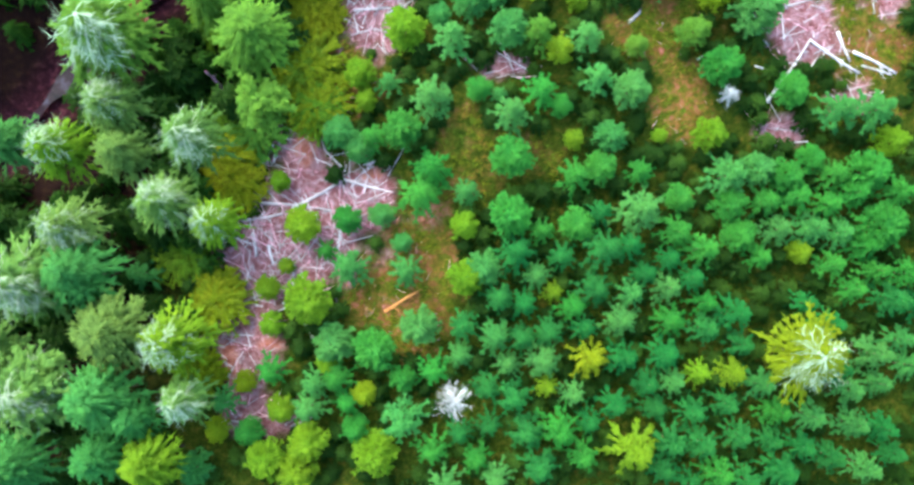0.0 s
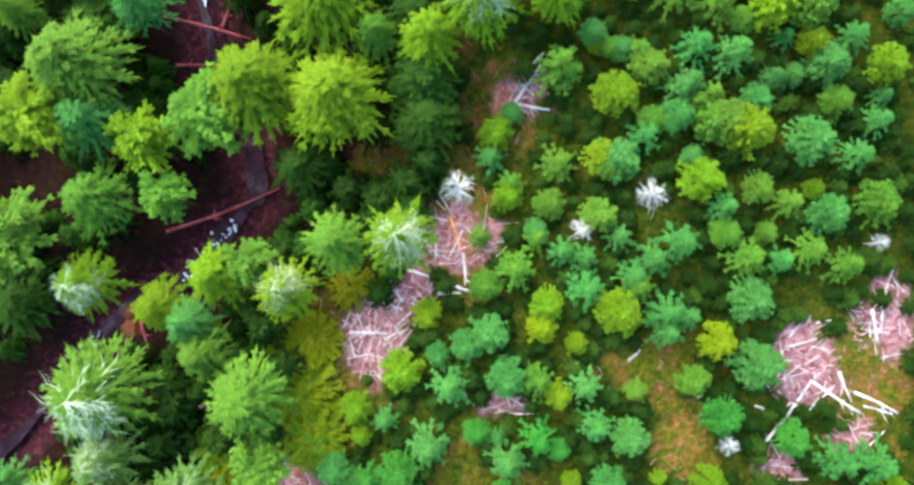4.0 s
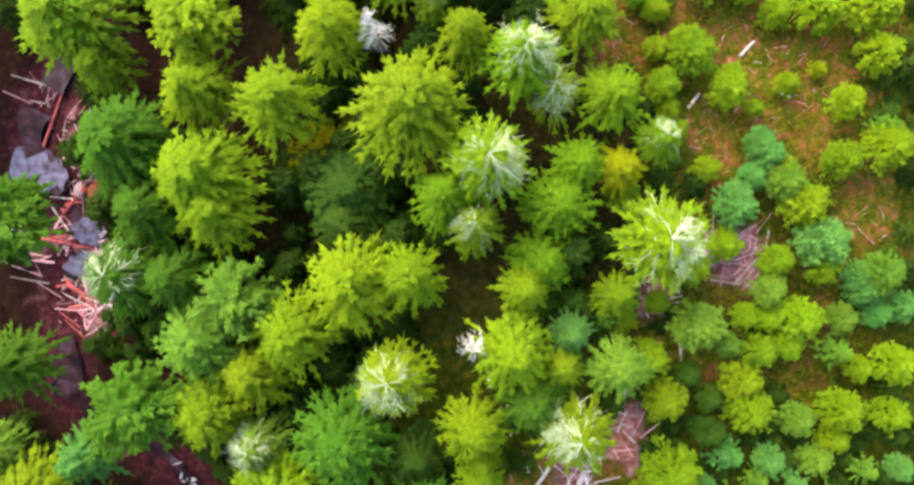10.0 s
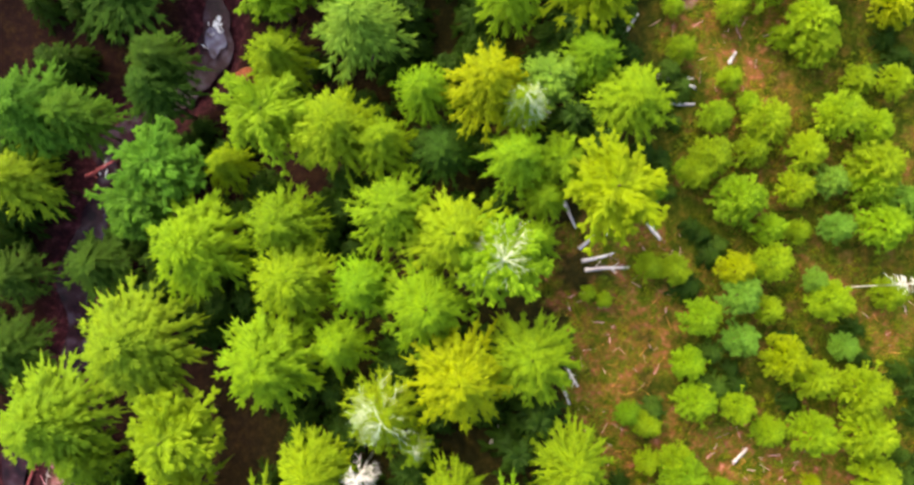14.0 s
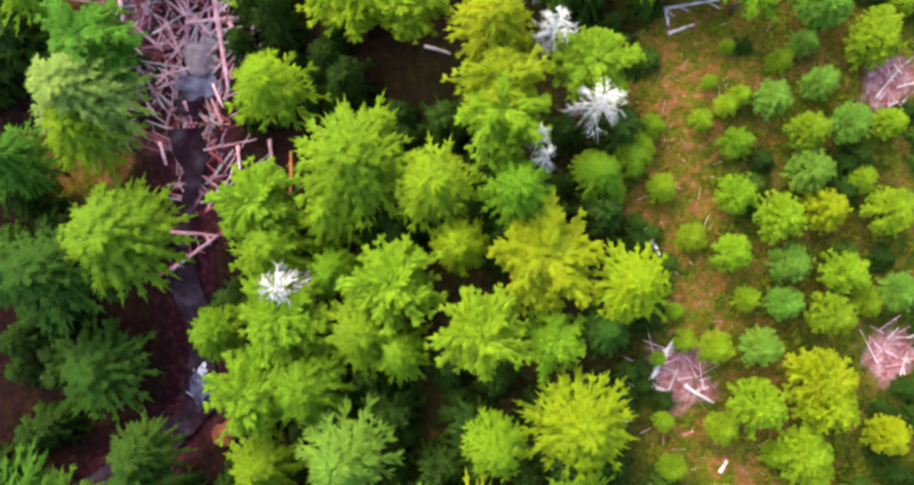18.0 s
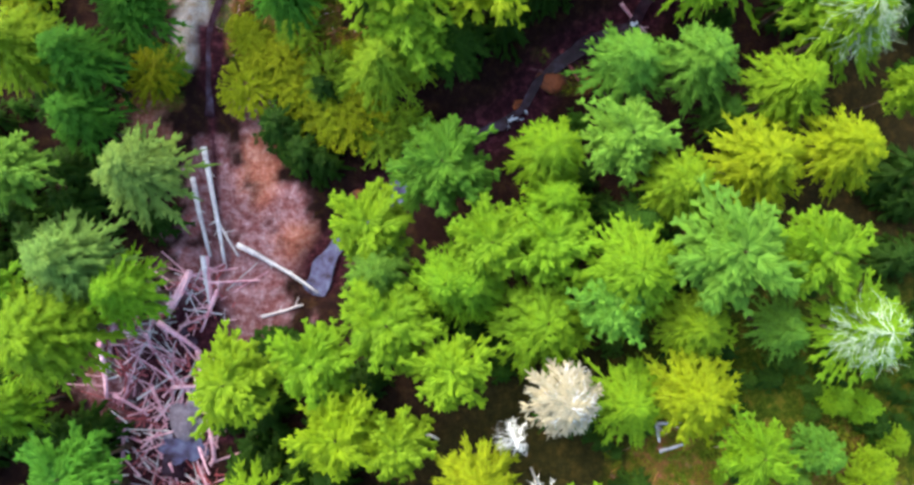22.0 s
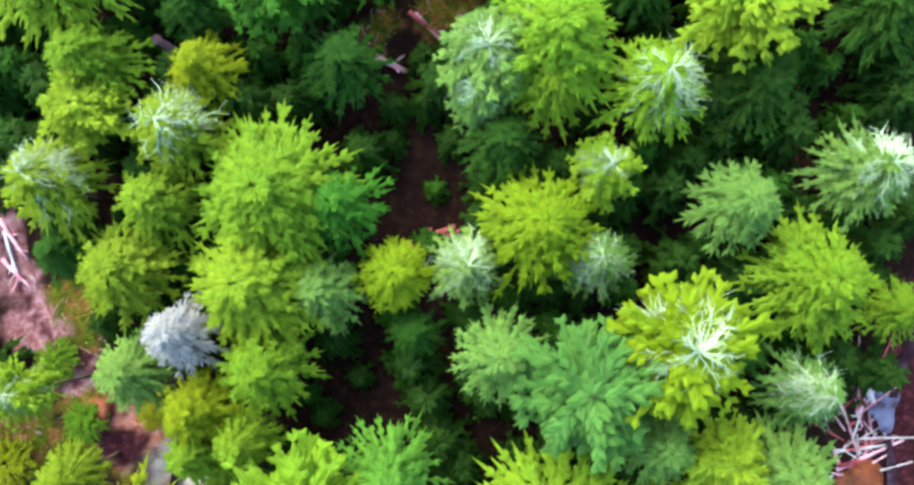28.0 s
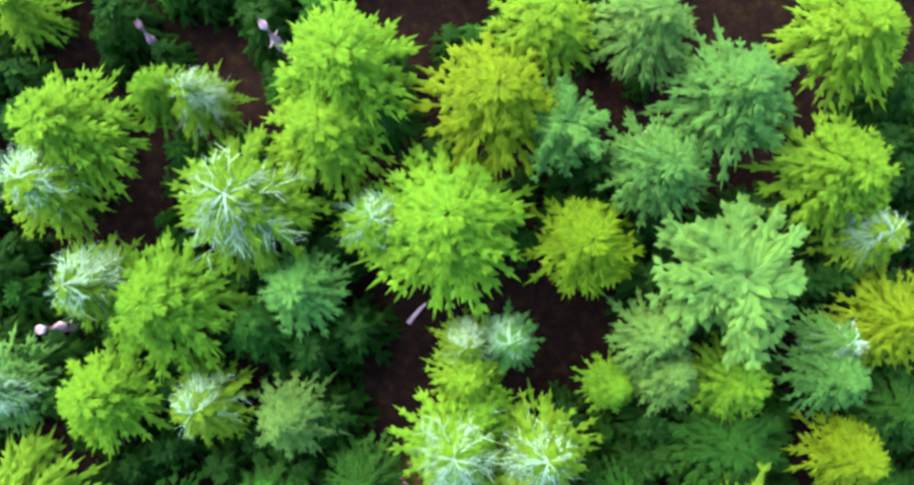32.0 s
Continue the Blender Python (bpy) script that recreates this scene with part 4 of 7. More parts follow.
spruce(-3.2, 71.1, 8.7, 1.82, "yellow_green", 193)
spruce(-2.3, 63.6, 10.3, 2.80, "yellow_green")
spruce(-1.6, 69.4, 6.4, 0.85, "yellow_green", 53)
spruce(0.1, 67.5, 8.0, 1.47, "yellow_green")
spruce(3.1, 66.2, 8.7, 1.84, "leaf_green", 13)
spruce(4.9, 65.2, 5.8, 1.50, "yellow_green", 291)
spruce(6.2, 69.1, 6.4, 1.90, "yellow_green")
spruce(7.7, 64.9, 6.0, 1.66, "leaf_green")
spruce(1.2, 61.4, 9.2, 2.08, "yellow_green", 350)
spruce(6.2, 61.6, 5.8, 1.51, "leaf_green")
spruce(5.3, 59.5, 6.3, 1.84, "leaf_green")
spruce(-5.8, 60.1, 6.0, 2.31, "dark_green")
spruce(-0.7, 59.4, 8.3, 1.65, "leaf_green")
spruce(8.4, 61.4, 5.4, 1.29, "yellow")
spruce(10.3, 62.9, 5.3, 1.18, "leaf_green", 67)
spruce(-24.2, 83.2, 9.0, 2.01, "olive_green")
spruce(-25.9, 77.8, 6.0, 1.74, "dark_green")
sparse_spruce(-20.6, 78.5, 6.0, 2.08, "dark_green")
spruce(-17.2, 81.8, 8.7, 1.84, "bank_green")
spruce(-16.0, 83.9, 9.3, 2.18, "bank_green")
spruce(-13.7, 79.8, 10.1, 2.66, "yellow_green")
spruce(-8.8, 80.9, 9.1, 2.02, "leaf_green")
spruce(-8.3, 77.7, 9.3, 2.13, "yellow_green")
spruce(-9.2, 73.7, 9.9, 2.55, "yellow_green")
spruce(-17.1, 73.9, 10.8, 3.13, "olive_green")
spruce(0.6, 73.3, 9.6, 2.35, "yellow")
spruce(4.1, 74.0, 6.7, 2.14, "yellow_green")
spruce(-4.4, 77.6, 8.4, 1.68, "leaf_green")
spruce(-5.5, 74.6, 8.1, 1.53, "yellow_green")
sparse_spruce(-1.3, 76.7, 9.2, 2.06, "yellow_green")
spruce(0.2, 80.2, 9.4, 2.23, "yellow_green")
spruce(-3.1, 81.3, 9.1, 2.05, "leaf_green")
spruce(2.5, 78.9, 8.9, 1.95, "yellow_green", 95)
spruce(4.4, 80.1, 5.2, 1.17, "yellow_green")
spruce(7.9, 82.3, 6.6, 2.08, "yellow")
spruce(4.6, 82.2, 5.2, 1.17, "yellow_green")
spruce(-23.4, 87.1, 9.9, 2.50, "bank_green")
spruce(-21.4, 86.6, 8.8, 1.89, "bank_green")
spruce(-19.4, 94.5, 6.0, 2.70, "dark_green")
spruce(-16.7, 89.9, 8.7, 1.81, "dark_green")
spruce(-16.5, 88.0, 8.7, 1.82, "dark_green")
spruce(-9.6, 89.8, 8.7, 1.83, "yellow_green")
spruce(-10.0, 86.6, 9.2, 2.10, "yellow_green")
spruce(-6.4, 85.5, 9.5, 2.30, "yellow_green")
spruce(-3.7, 84.7, 8.3, 1.62, "yellow_green")
sparse_spruce(-4.7, 90.9, 9.6, 2.30, "green")
spruce(-10.0, 93.8, 9.1, 2.04, "leaf_green")
spruce(-7.0, 94.5, 9.1, 2.06, "leaf_green")
spruce(1.6, 87.4, 9.0, 1.97, "yellow")
spruce(3.4, 86.3, 7.6, 1.29, "yellow_green", 347)
spruce(-1.3, 87.6, 8.1, 1.53, "leaf_green")
sparse_spruce(2.7, 92.0, 8.3, 1.58, "yellow_green")
spruce(6.9, 92.9, 7.0, 2.39, "yellow")
spruce(8.7, 86.9, 6.4, 1.91, "yellow_green")
spruce(6.8, 89.3, 5.9, 1.56, "leaf_green")
spruce(5.5, 84.1, 5.4, 1.25, "yellow_green")
spruce(3.1, 83.7, 8.2, 1.59, "leaf_green")
spruce(4.9, 88.0, 5.6, 1.39, "green")
spruce(-0.4, 84.8, 6.0, 1.63, "dark_green")
spruce(-12.5, 84.2, 7.5, 1.28, "yellow_green")
spruce(-22.8, 105.8, 8.8, 1.88, "bank_green")
spruce(-18.9, 107.4, 9.1, 2.05, "yellow_green")
spruce(-22.8, 99.8, 9.2, 2.08, "dark_green")
spruce(-20.4, 99.5, 10.0, 2.58, "dark_green")
spruce(-17.3, 101.7, 10.6, 2.98, "olive_green")
spruce(-9.8, 103.9, 9.0, 1.99, "leaf_green")
spruce(-9.1, 101.2, 9.0, 1.99, "yellow_green")
spruce(-4.4, 105.8, 10.5, 2.91, "yellow_green")
sparse_spruce(-0.2, 104.6, 9.2, 2.04, "yellow_green")
spruce(3.4, 104.5, 8.3, 1.63, "leaf_green")
sparse_spruce(0.7, 101.8, 8.0, 1.46, "yellow")
spruce(4.8, 101.2, 6.9, 2.36, "yellow")
spruce(-2.2, 99.5, 9.2, 2.09, "yellow_green")
spruce(-4.3, 97.2, 8.9, 1.94, "yellow_green")
spruce(-8.4, 97.8, 9.2, 2.12, "yellow_green")
spruce(1.9, 97.5, 8.9, 1.96, "yellow_green")
spruce(-12.2, 96.9, 8.0, 1.49, "leaf_green")
spruce(9.0, 99.7, 6.2, 1.82, "yellow")
spruce(2.8, 107.4, 8.9, 1.93, "yellow_green")
spruce(-1.9, 96.1, 8.0, 1.50, "leaf_green")
spruce(-5.7, 100.3, 7.8, 1.37, "leaf_green")
spruce(7.5, 105.1, 5.2, 1.12, "leaf_green")
spruce(5.4, 97.0, 5.7, 1.46, "leaf_green")
spruce(-9.6, 95.1, 7.8, 1.41, "leaf_green")
spruce(7.9, 97.6, 5.2, 1.13, "dark_green")
spruce(-6.0, 103.0, 8.3, 1.63, "yellow_green")
spruce(-19.3, 118.7, 10.2, 2.73, "yellow_green")
spruce(-21.8, 120.3, 8.3, 1.64, "leaf_green")
spruce(-18.5, 109.3, 10.2, 2.71, "soft_green")
spruce(-18.2, 111.6, 9.0, 2.01, "bank_green")
spruce(-15.8, 120.6, 8.7, 1.82, "leaf_green")
spruce(-21.8, 114.4, 8.4, 1.67, "leaf_green")
spruce(-9.8, 116.3, 9.1, 2.06, "yellow_green")
sparse_spruce(-9.2, 109.4, 9.0, 1.98, "yellow_green")
spruce(-6.0, 117.5, 8.9, 1.92, "yellow_green")
spruce(-5.0, 114.0, 9.0, 1.97, "yellow")
spruce(-2.0, 113.4, 8.2, 1.57, "yellow_green")
spruce(-2.4, 119.2, 9.2, 2.12, "yellow_green")
spruce(0.7, 117.0, 8.5, 1.74, "yellow_green")
spruce(5.1, 119.6, 7.1, 2.53, "yellow_green")
spruce(9.1, 115.9, 6.2, 1.82, "yellow_green")
spruce(12.2, 116.3, 6.5, 1.99, "yellow")
sparse_spruce(12.4, 119.6, 6.3, 1.85, "yellow_green")
spruce(2.1, 112.0, 8.9, 1.93, "yellow")
spruce(7.1, 110.3, 6.2, 1.81, "yellow_green")
spruce(2.9, 108.8, 8.7, 1.86, "yellow")
spruce(14.6, 114.1, 5.9, 1.57, "yellow_green")
spruce(19.3, 119.5, 6.7, 2.16, "yellow_green", 222)
spruce(8.3, 120.4, 8.2, 1.57, "green")
sparse_spruce(1.6, 121.0, 8.6, 1.76, "leaf_green")
spruce(16.4, 119.4, 5.3, 1.19, "green")
spruce(-14.3, 126.4, 9.9, 2.25, "soft_green")
spruce(-17.9, 122.1, 9.7, 2.38, "soft_green")
spruce(-19.7, 132.0, 9.0, 1.97, "yellow_green")
spruce(-17.2, 131.4, 8.7, 1.84, "bank_green")
spruce(-20.7, 126.2, 8.5, 1.73, "green")
spruce(-17.3, 129.1, 8.2, 1.57, "bank_green")
spruce(-3.1, 131.8, 8.7, 1.85, "olive_green")
spruce(-1.7, 133.4, 8.7, 1.84, "olive_green")
spruce(0.6, 133.6, 6.0, 1.61, "dark_green")
spruce(0.4, 127.3, 9.2, 2.13, "bank_green")
spruce(2.8, 123.5, 8.9, 1.93, "yellow_green")
spruce(5.7, 125.4, 8.3, 1.62, "leaf_green")
spruce(5.6, 123.2, 8.7, 1.84, "leaf_green")
spruce(-3.3, 124.4, 8.8, 1.89, "yellow_green")
spruce(-3.0, 122.1, 8.5, 1.71, "green")
sparse_spruce(0.5, 121.6, 8.8, 1.84, "leaf_green")
sparse_spruce(5.3, 127.9, 8.9, 1.90, "yellow_green")
spruce(9.0, 132.3, 9.1, 2.05, "green")
spruce(12.4, 132.5, 9.0, 1.98, "green")
spruce(9.0, 128.3, 8.8, 1.86, "green")
spruce(11.5, 126.3, 8.7, 1.82, "yellow_green")
spruce(15.0, 127.6, 9.3, 2.16, "yellow")
spruce(16.7, 131.2, 8.8, 1.89, "yellow_green")
spruce(19.1, 128.2, 8.7, 1.84, "yellow")
spruce(9.2, 122.0, 9.5, 2.28, "yellow_green")
spruce(13.5, 123.1, 9.7, 2.38, "green")
spruce(16.9, 123.2, 8.8, 1.89, "yellow_green")
spruce(18.9, 134.1, 9.7, 2.42, "yellow_green", 332)
spruce(16.1, 119.9, 5.4, 1.24, "green")
spruce(22.5, 131.3, 7.1, 1.11, "yellow_green")
spruce(14.3, 130.2, 6.0, 1.33, "dark_green")
spruce(10.1, 124.7, 6.0, 1.58, "dark_green")
spruce(-12.4, 143.2, 9.3, 2.16, "yellow")
spruce(-16.7, 139.3, 10.2, 2.72, "yellow")
spruce(-14.6, 137.1, 8.9, 1.92, "yellow")
spruce(-18.2, 136.0, 8.6, 1.79, "yellow")
spruce(-15.7, 145.4, 7.8, 1.41, "pale_green")
spruce(-8.1, 142.7, 8.0, 1.48, "pale_green")
spruce(-5.4, 140.7, 8.7, 1.83, "pale_green")
spruce(-9.7, 146.8, 7.8, 1.40, "pale_green")
spruce(-4.7, 145.1, 10.1, 2.67, "pale_green")
spruce(-1.2, 146.0, 8.9, 1.95, "green")
spruce(-2.7, 145.3, 6.0, 1.46, "dark_green")
spruce(-1.5, 142.4, 8.1, 1.55, "grey_green", 357)
sparse_spruce(1.1, 142.1, 9.1, 2.03, "green")
spruce(6.0, 143.8, 10.8, 3.15, "pale_green")
spruce(5.5, 139.4, 9.4, 2.19, "soft_green")
spruce(8.1, 139.6, 8.9, 1.92, "olive_green")
spruce(2.3, 136.5, 10.0, 2.59, "yellow")
spruce(-2.5, 136.0, 9.8, 2.47, "yellow_green")
sparse_spruce(13.0, 144.4, 8.9, 1.90, "pale_green")
spruce(12.7, 143.0, 6.0, 1.87, "dark_green")
spruce(16.5, 146.2, 9.6, 2.32, "soft_green")
spruce(13.4, 146.8, 8.5, 1.74, "pale_green")
spruce(13.5, 137.4, 10.2, 2.69, "yellow_green")
spruce(13.1, 140.5, 6.0, 1.90, "dark_green")
spruce(21.3, 139.8, 9.2, 2.10, "green")
spruce(17.6, 136.2, 8.5, 1.70, "yellow_green")
spruce(-15.3, 134.4, 6.0, 1.83, "bank_green")
spruce(-7.3, 135.1, 8.0, 1.48, "bank_green")
spruce(10.6, 147.4, 8.5, 1.72, "soft_green")
spruce(-15.7, 158.2, 7.5, 1.96, "pale_green", 49)
spruce(-10.2, 160.7, 7.4, 1.88, "pale_green", 52)
spruce(-14.0, 161.5, 7.0, 1.62, "pale_green")
spruce(-11.3, 157.6, 7.2, 1.75, "pale_green")
spruce(-12.6, 154.6, 7.6, 2.03, "pale_green")
spruce(-6.2, 158.2, 8.9, 3.03, "pale_green")
spruce(-6.8, 154.1, 8.6, 2.77, "pale_green")
spruce(-3.5, 157.5, 7.3, 1.85, "bank_green")
spruce(-4.3, 153.7, 7.0, 1.66, "soft_green")
spruce(-12.6, 150.0, 8.1, 1.54, "soft_green")
spruce(-17.1, 149.4, 7.4, 1.21, "pale_green", 307)
spruce(-6.6, 150.4, 8.8, 1.90, "pale_green")
sparse_spruce(-1.2, 154.6, 7.0, 1.63, "yellow")
sparse_spruce(2.3, 162.4, 6.7, 1.42, "soft_green", 164)
spruce(5.6, 162.7, 6.9, 1.61, "pale_green")
spruce(7.6, 159.3, 6.5, 1.37, "pale_green", 170)
spruce(9.5, 162.7, 7.7, 2.05, "pale_green", 345)
spruce(5.0, 156.6, 8.2, 2.44, "yellow")
spruce(1.8, 155.1, 7.0, 1.65, "soft_green", 114)
spruce(3.4, 151.6, 8.6, 1.79, "soft_green")
spruce(7.6, 155.3, 6.8, 1.55, "soft_green", 224)
spruce(6.9, 149.9, 10.2, 2.70, "grey_green")
spruce(10.7, 151.7, 10.2, 2.70, "yellow", 86)
sparse_spruce(13.5, 158.1, 7.5, 1.89, "soft_green")
spruce(19.2, 159.4, 7.6, 2.04, "soft_green", 40)
spruce(17.1, 154.6, 8.4, 2.62, "pale_green")
spruce(17.1, 149.8, 8.7, 1.81, "soft_green", 172)
spruce(21.7, 153.5, 6.5, 1.35, "pale_green")
spruce(14.4, 163.2, 6.0, 1.88, "dark_green")
spruce(3.5, 160.7, 6.0, 1.65, "dark_green")
spruce(-9.7, 148.6, 8.3, 1.65, "gold_green")
spruce(-7.8, 147.5, 7.8, 1.38, "pale_green")
spruce(-15.9, 155.4, 6.0, 1.40, "dark_green")
spruce(14.6, 151.5, 6.0, 1.46, "dark_green")
spruce(-0.2, 152.1, 6.0, 1.18, "dark_green")
spruce(-15.2, 167.0, 8.7, 2.81, "pale_green")
spruce(-16.0, 171.8, 7.1, 1.69, "soft_green", 332)
spruce(-11.5, 171.7, 7.5, 1.93, "pale_green")
spruce(-8.0, 171.5, 6.8, 1.54, "pale_green", 111)
spruce(-4.5, 170.8, 6.9, 1.59, "soft_green")
spruce(-5.4, 167.0, 6.0, 1.82, "dark_green")
spruce(-6.2, 166.2, 7.0, 1.62, "bank_green")
spruce(-9.4, 163.3, 6.9, 1.59, "yellow")
spruce(-13.9, 163.4, 7.3, 1.85, "pale_green")
spruce(-3.6, 163.8, 6.0, 1.67, "dark_green")
spruce(-10.0, 166.2, 6.0, 1.60, "dark_green")
spruce(1.9, 170.1, 7.8, 2.14, "pale_green", 291)
spruce(5.5, 170.0, 7.3, 1.84, "pale_green", 230)
spruce(3.1, 171.3, 6.3, 1.29, "pale_green")
spruce(4.9, 168.2, 6.8, 1.56, "pale_green")
spruce(2.4, 172.8, 6.6, 1.43, "pale_green")
spruce(5.3, 164.6, 8.3, 2.51, "pale_green")
spruce(2.8, 163.9, 7.3, 1.84, "soft_green", 138)
spruce(13.0, 165.9, 8.2, 2.44, "pale_green")
spruce(12.7, 172.7, 7.1, 1.68, "pale_green")
spruce(10.4, 172.7, 6.8, 1.53, "soft_green")
spruce(8.1, 172.4, 6.0, 1.13, "pale_green")
sparse_spruce(17.9, 169.7, 7.0, 1.63, "yellow")
spruce(17.0, 173.0, 7.0, 1.64, "soft_green")
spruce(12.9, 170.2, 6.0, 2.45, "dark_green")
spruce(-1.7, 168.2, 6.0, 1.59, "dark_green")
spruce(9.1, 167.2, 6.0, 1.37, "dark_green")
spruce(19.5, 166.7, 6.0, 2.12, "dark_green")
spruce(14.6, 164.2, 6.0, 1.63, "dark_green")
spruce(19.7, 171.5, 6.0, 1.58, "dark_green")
spruce(-14.9, 186.4, 6.3, 1.25, "pale_green")
spruce(-12.5, 181.8, 7.9, 2.21, "pale_green")
spruce(-13.6, 179.9, 7.4, 1.87, "pale_green", 115)
spruce(-12.1, 176.2, 7.2, 1.78, "pale_green", 61)
spruce(-8.0, 183.0, 6.6, 1.41, "pale_green", 17)
spruce(-6.0, 179.3, 8.2, 2.45, "pale_green", 271)
spruce(-9.0, 175.5, 8.1, 2.40, "pale_green")
spruce(-4.1, 175.8, 7.0, 1.64, "soft_green")
spruce(-2.4, 184.0, 8.2, 2.41, "pale_green")
spruce(-1.2, 178.4, 6.7, 1.48, "pale_green", 97)
spruce(1.6, 178.3, 8.7, 2.80, "pale_green")
spruce(3.1, 183.0, 8.2, 2.47, "yellow")
spruce(5.2, 186.0, 7.4, 1.90, "pale_green")
spruce(8.7, 185.9, 7.4, 1.90, "soft_green")
spruce(12.3, 183.3, 8.1, 2.37, "soft_green")
spruce(9.3, 180.9, 7.5, 1.93, "soft_green")
spruce(6.0, 182.3, 6.7, 1.46, "soft_green")
spruce(16.4, 185.7, 7.8, 2.13, "pale_green")
spruce(16.1, 180.8, 8.0, 2.26, "pale_green")
sparse_spruce(7.0, 177.8, 7.6, 1.96, "yellow")
spruce(12.0, 176.6, 8.2, 2.48, "soft_green")
spruce(18.0, 178.5, 6.7, 1.48, "pale_green", 161)
spruce(18.8, 175.1, 7.4, 1.89, "yellow")
spruce(17.2, 174.1, 6.3, 1.26, "soft_green", 294)
spruce(2.4, 173.9, 6.3, 1.26, "pale_green", 93)
spruce(4.2, 174.1, 6.1, 1.16, "soft_green", 142)
spruce(-3.1, 181.8, 7.7, 2.09, "pale_green")
spruce(-9.8, 183.2, 6.2, 1.22, "pale_green")
spruce(9.7, 174.5, 6.7, 1.50, "soft_green")
spruce(-1.0, 182.7, 6.0, 1.43, "dark_green")
spruce(-6.1, 174.4, 6.0, 1.53, "dark_green")

# young trees
young_pine(-17.0, -12.1, 3.1, 1.17, "blue_green")
young_pine(-20.8, 0.6, 3.2, 1.19, "blue_green")
young_pine(-11.7, 6.7, 1.9, 0.71, "yellow_green")
young_pine(-10.0, 3.7, 3.3, 1.24, "yellow_green")
young_pine(-7.1, 4.1, 2.6, 0.97, "deep_green")
young_pine(-4.9, 4.3, 2.3, 0.86, "blue_green")
young_pine(-6.9, 0.9, 3.4, 1.27, "blue_green")
young_pine(-3.3, 0.7, 2.9, 1.08, "blue_green")
young_pine(-3.6, 2.6, 1.9, 0.70, "blue_green")
young_pine(-11.3, 1.1, 1.6, 0.60, "yellow_green")
young_pine(-9.6, -1.1, 4.3, 1.61, "yellow_green")
young_pine(-12.4, -0.4, 2.3, 0.87, "yellow_green")
young_pine(-12.2, -2.7, 2.3, 0.87, "yellow_green")
young_pine(-8.6, 2.1, 1.9, 0.71, "deep_green")
young_pine(-7.7, 9.8, 2.9, 1.09, "blue_green")
young_pine(-6.4, 8.7, 2.6, 0.97, "blue_green")
young_pine(-3.5, 9.8, 3.6, 1.34, "deep_green")
young_pine(-5.4, 9.2, 2.9, 1.08, "deep_green")
young_pine(-1.6, 7.2, 3.6, 1.34, "deep_green")
young_pine(-2.4, 5.5, 3.9, 1.45, "deep_green")
young_pine(0.6, 5.8, 2.6, 0.96, "blue_green")
young_pine(0.5, 3.7, 2.6, 0.97, "yellow_green")
young_pine(3.4, 4.2, 3.9, 1.45, "deep_green")
young_pine(3.5, 7.9, 3.6, 1.37, "deep_green")
young_pine(7.5, 9.2, 1.9, 0.70, "yellow_green")
young_pine(9.8, 9.4, 2.9, 1.07, "blue_green")
young_pine(9.2, 7.4, 2.9, 1.07, "deep_green")
young_pine(7.5, 6.7, 3.1, 1.15, "deep_green")
young_pine(7.7, 3.7, 3.1, 1.15, "deep_green")
young_pine(11.6, 4.6, 4.1, 1.52, "blue_green")
young_pine(14.3, 5.4, 2.6, 0.96, "deep_green")
young_pine(11.8, 7.1, 2.6, 0.96, "deep_green")
young_pine(16.0, 9.4, 3.1, 1.14, "yellow_green")
young_pine(13.1, 9.5, 1.5, 0.54, "yellow_green")
young_pine(17.2, 6.8, 3.8, 1.44, "blue_green")
young_pine(19.2, 7.2, 3.1, 1.15, "blue_green")
young_pine(21.0, 6.8, 3.1, 1.15, "deep_green")
young_pine(22.6, 8.0, 2.6, 0.96, "deep_green")
young_pine(24.1, 6.9, 2.9, 1.07, "deep_green")
young_pine(26.0, 7.1, 3.8, 1.44, "deep_green")
young_pine(27.7, 9.1, 2.9, 1.07, "yellow_green")
young_pine(17.4, 5.0, 3.1, 1.15, "deep_green")
young_pine(19.6, 5.2, 3.1, 1.15, "deep_green")
young_pine(21.6, 5.4, 3.3, 1.22, "deep_green")
young_pine(23.7, 5.0, 2.9, 1.08, "deep_green")
young_pine(25.2, 5.7, 3.1, 1.15, "deep_green")
young_pine(26.7, 3.5, 4.3, 1.59, "deep_green")
young_pine(28.1, 5.7, 3.1, 1.15, "deep_green")
young_pine(20.4, 3.3, 3.1, 1.15, "blue_green")
young_pine(22.6, 3.5, 3.3, 1.23, "blue_green")
young_pine(24.5, 3.2, 2.9, 1.08, "blue_green")
young_pine(18.1, 3.1, 3.1, 1.15, "deep_green")
young_pine(26.0, 2.4, 3.1, 1.15, "deep_green")
young_pine(22.1, 2.0, 2.3, 0.85, "yellow_green")
young_pine(19.4, 1.7, 2.6, 0.97, "deep_green")
young_spruce(6.2, -0.6, 2.8, 0.78, "yellow_green")
young_spruce(8.5, -4.8, 4.5, 1.30, "yellow")
young_spruce(15.5, -5.8, 3.5, 0.97, "yellow_green")
young_spruce(17.6, -5.8, 4.1, 1.16, "yellow_green")
young_spruce(5.8, -6.6, 3.1, 0.86, "yellow_green")
young_spruce(11.1, -10.4, 5.7, 1.70, "yellow_green")
young_spruce(5.9, -3.1, 3.9, 1.11, "shade_green")
young_spruce(13.6, -2.4, 4.2, 1.21, "deep_green")
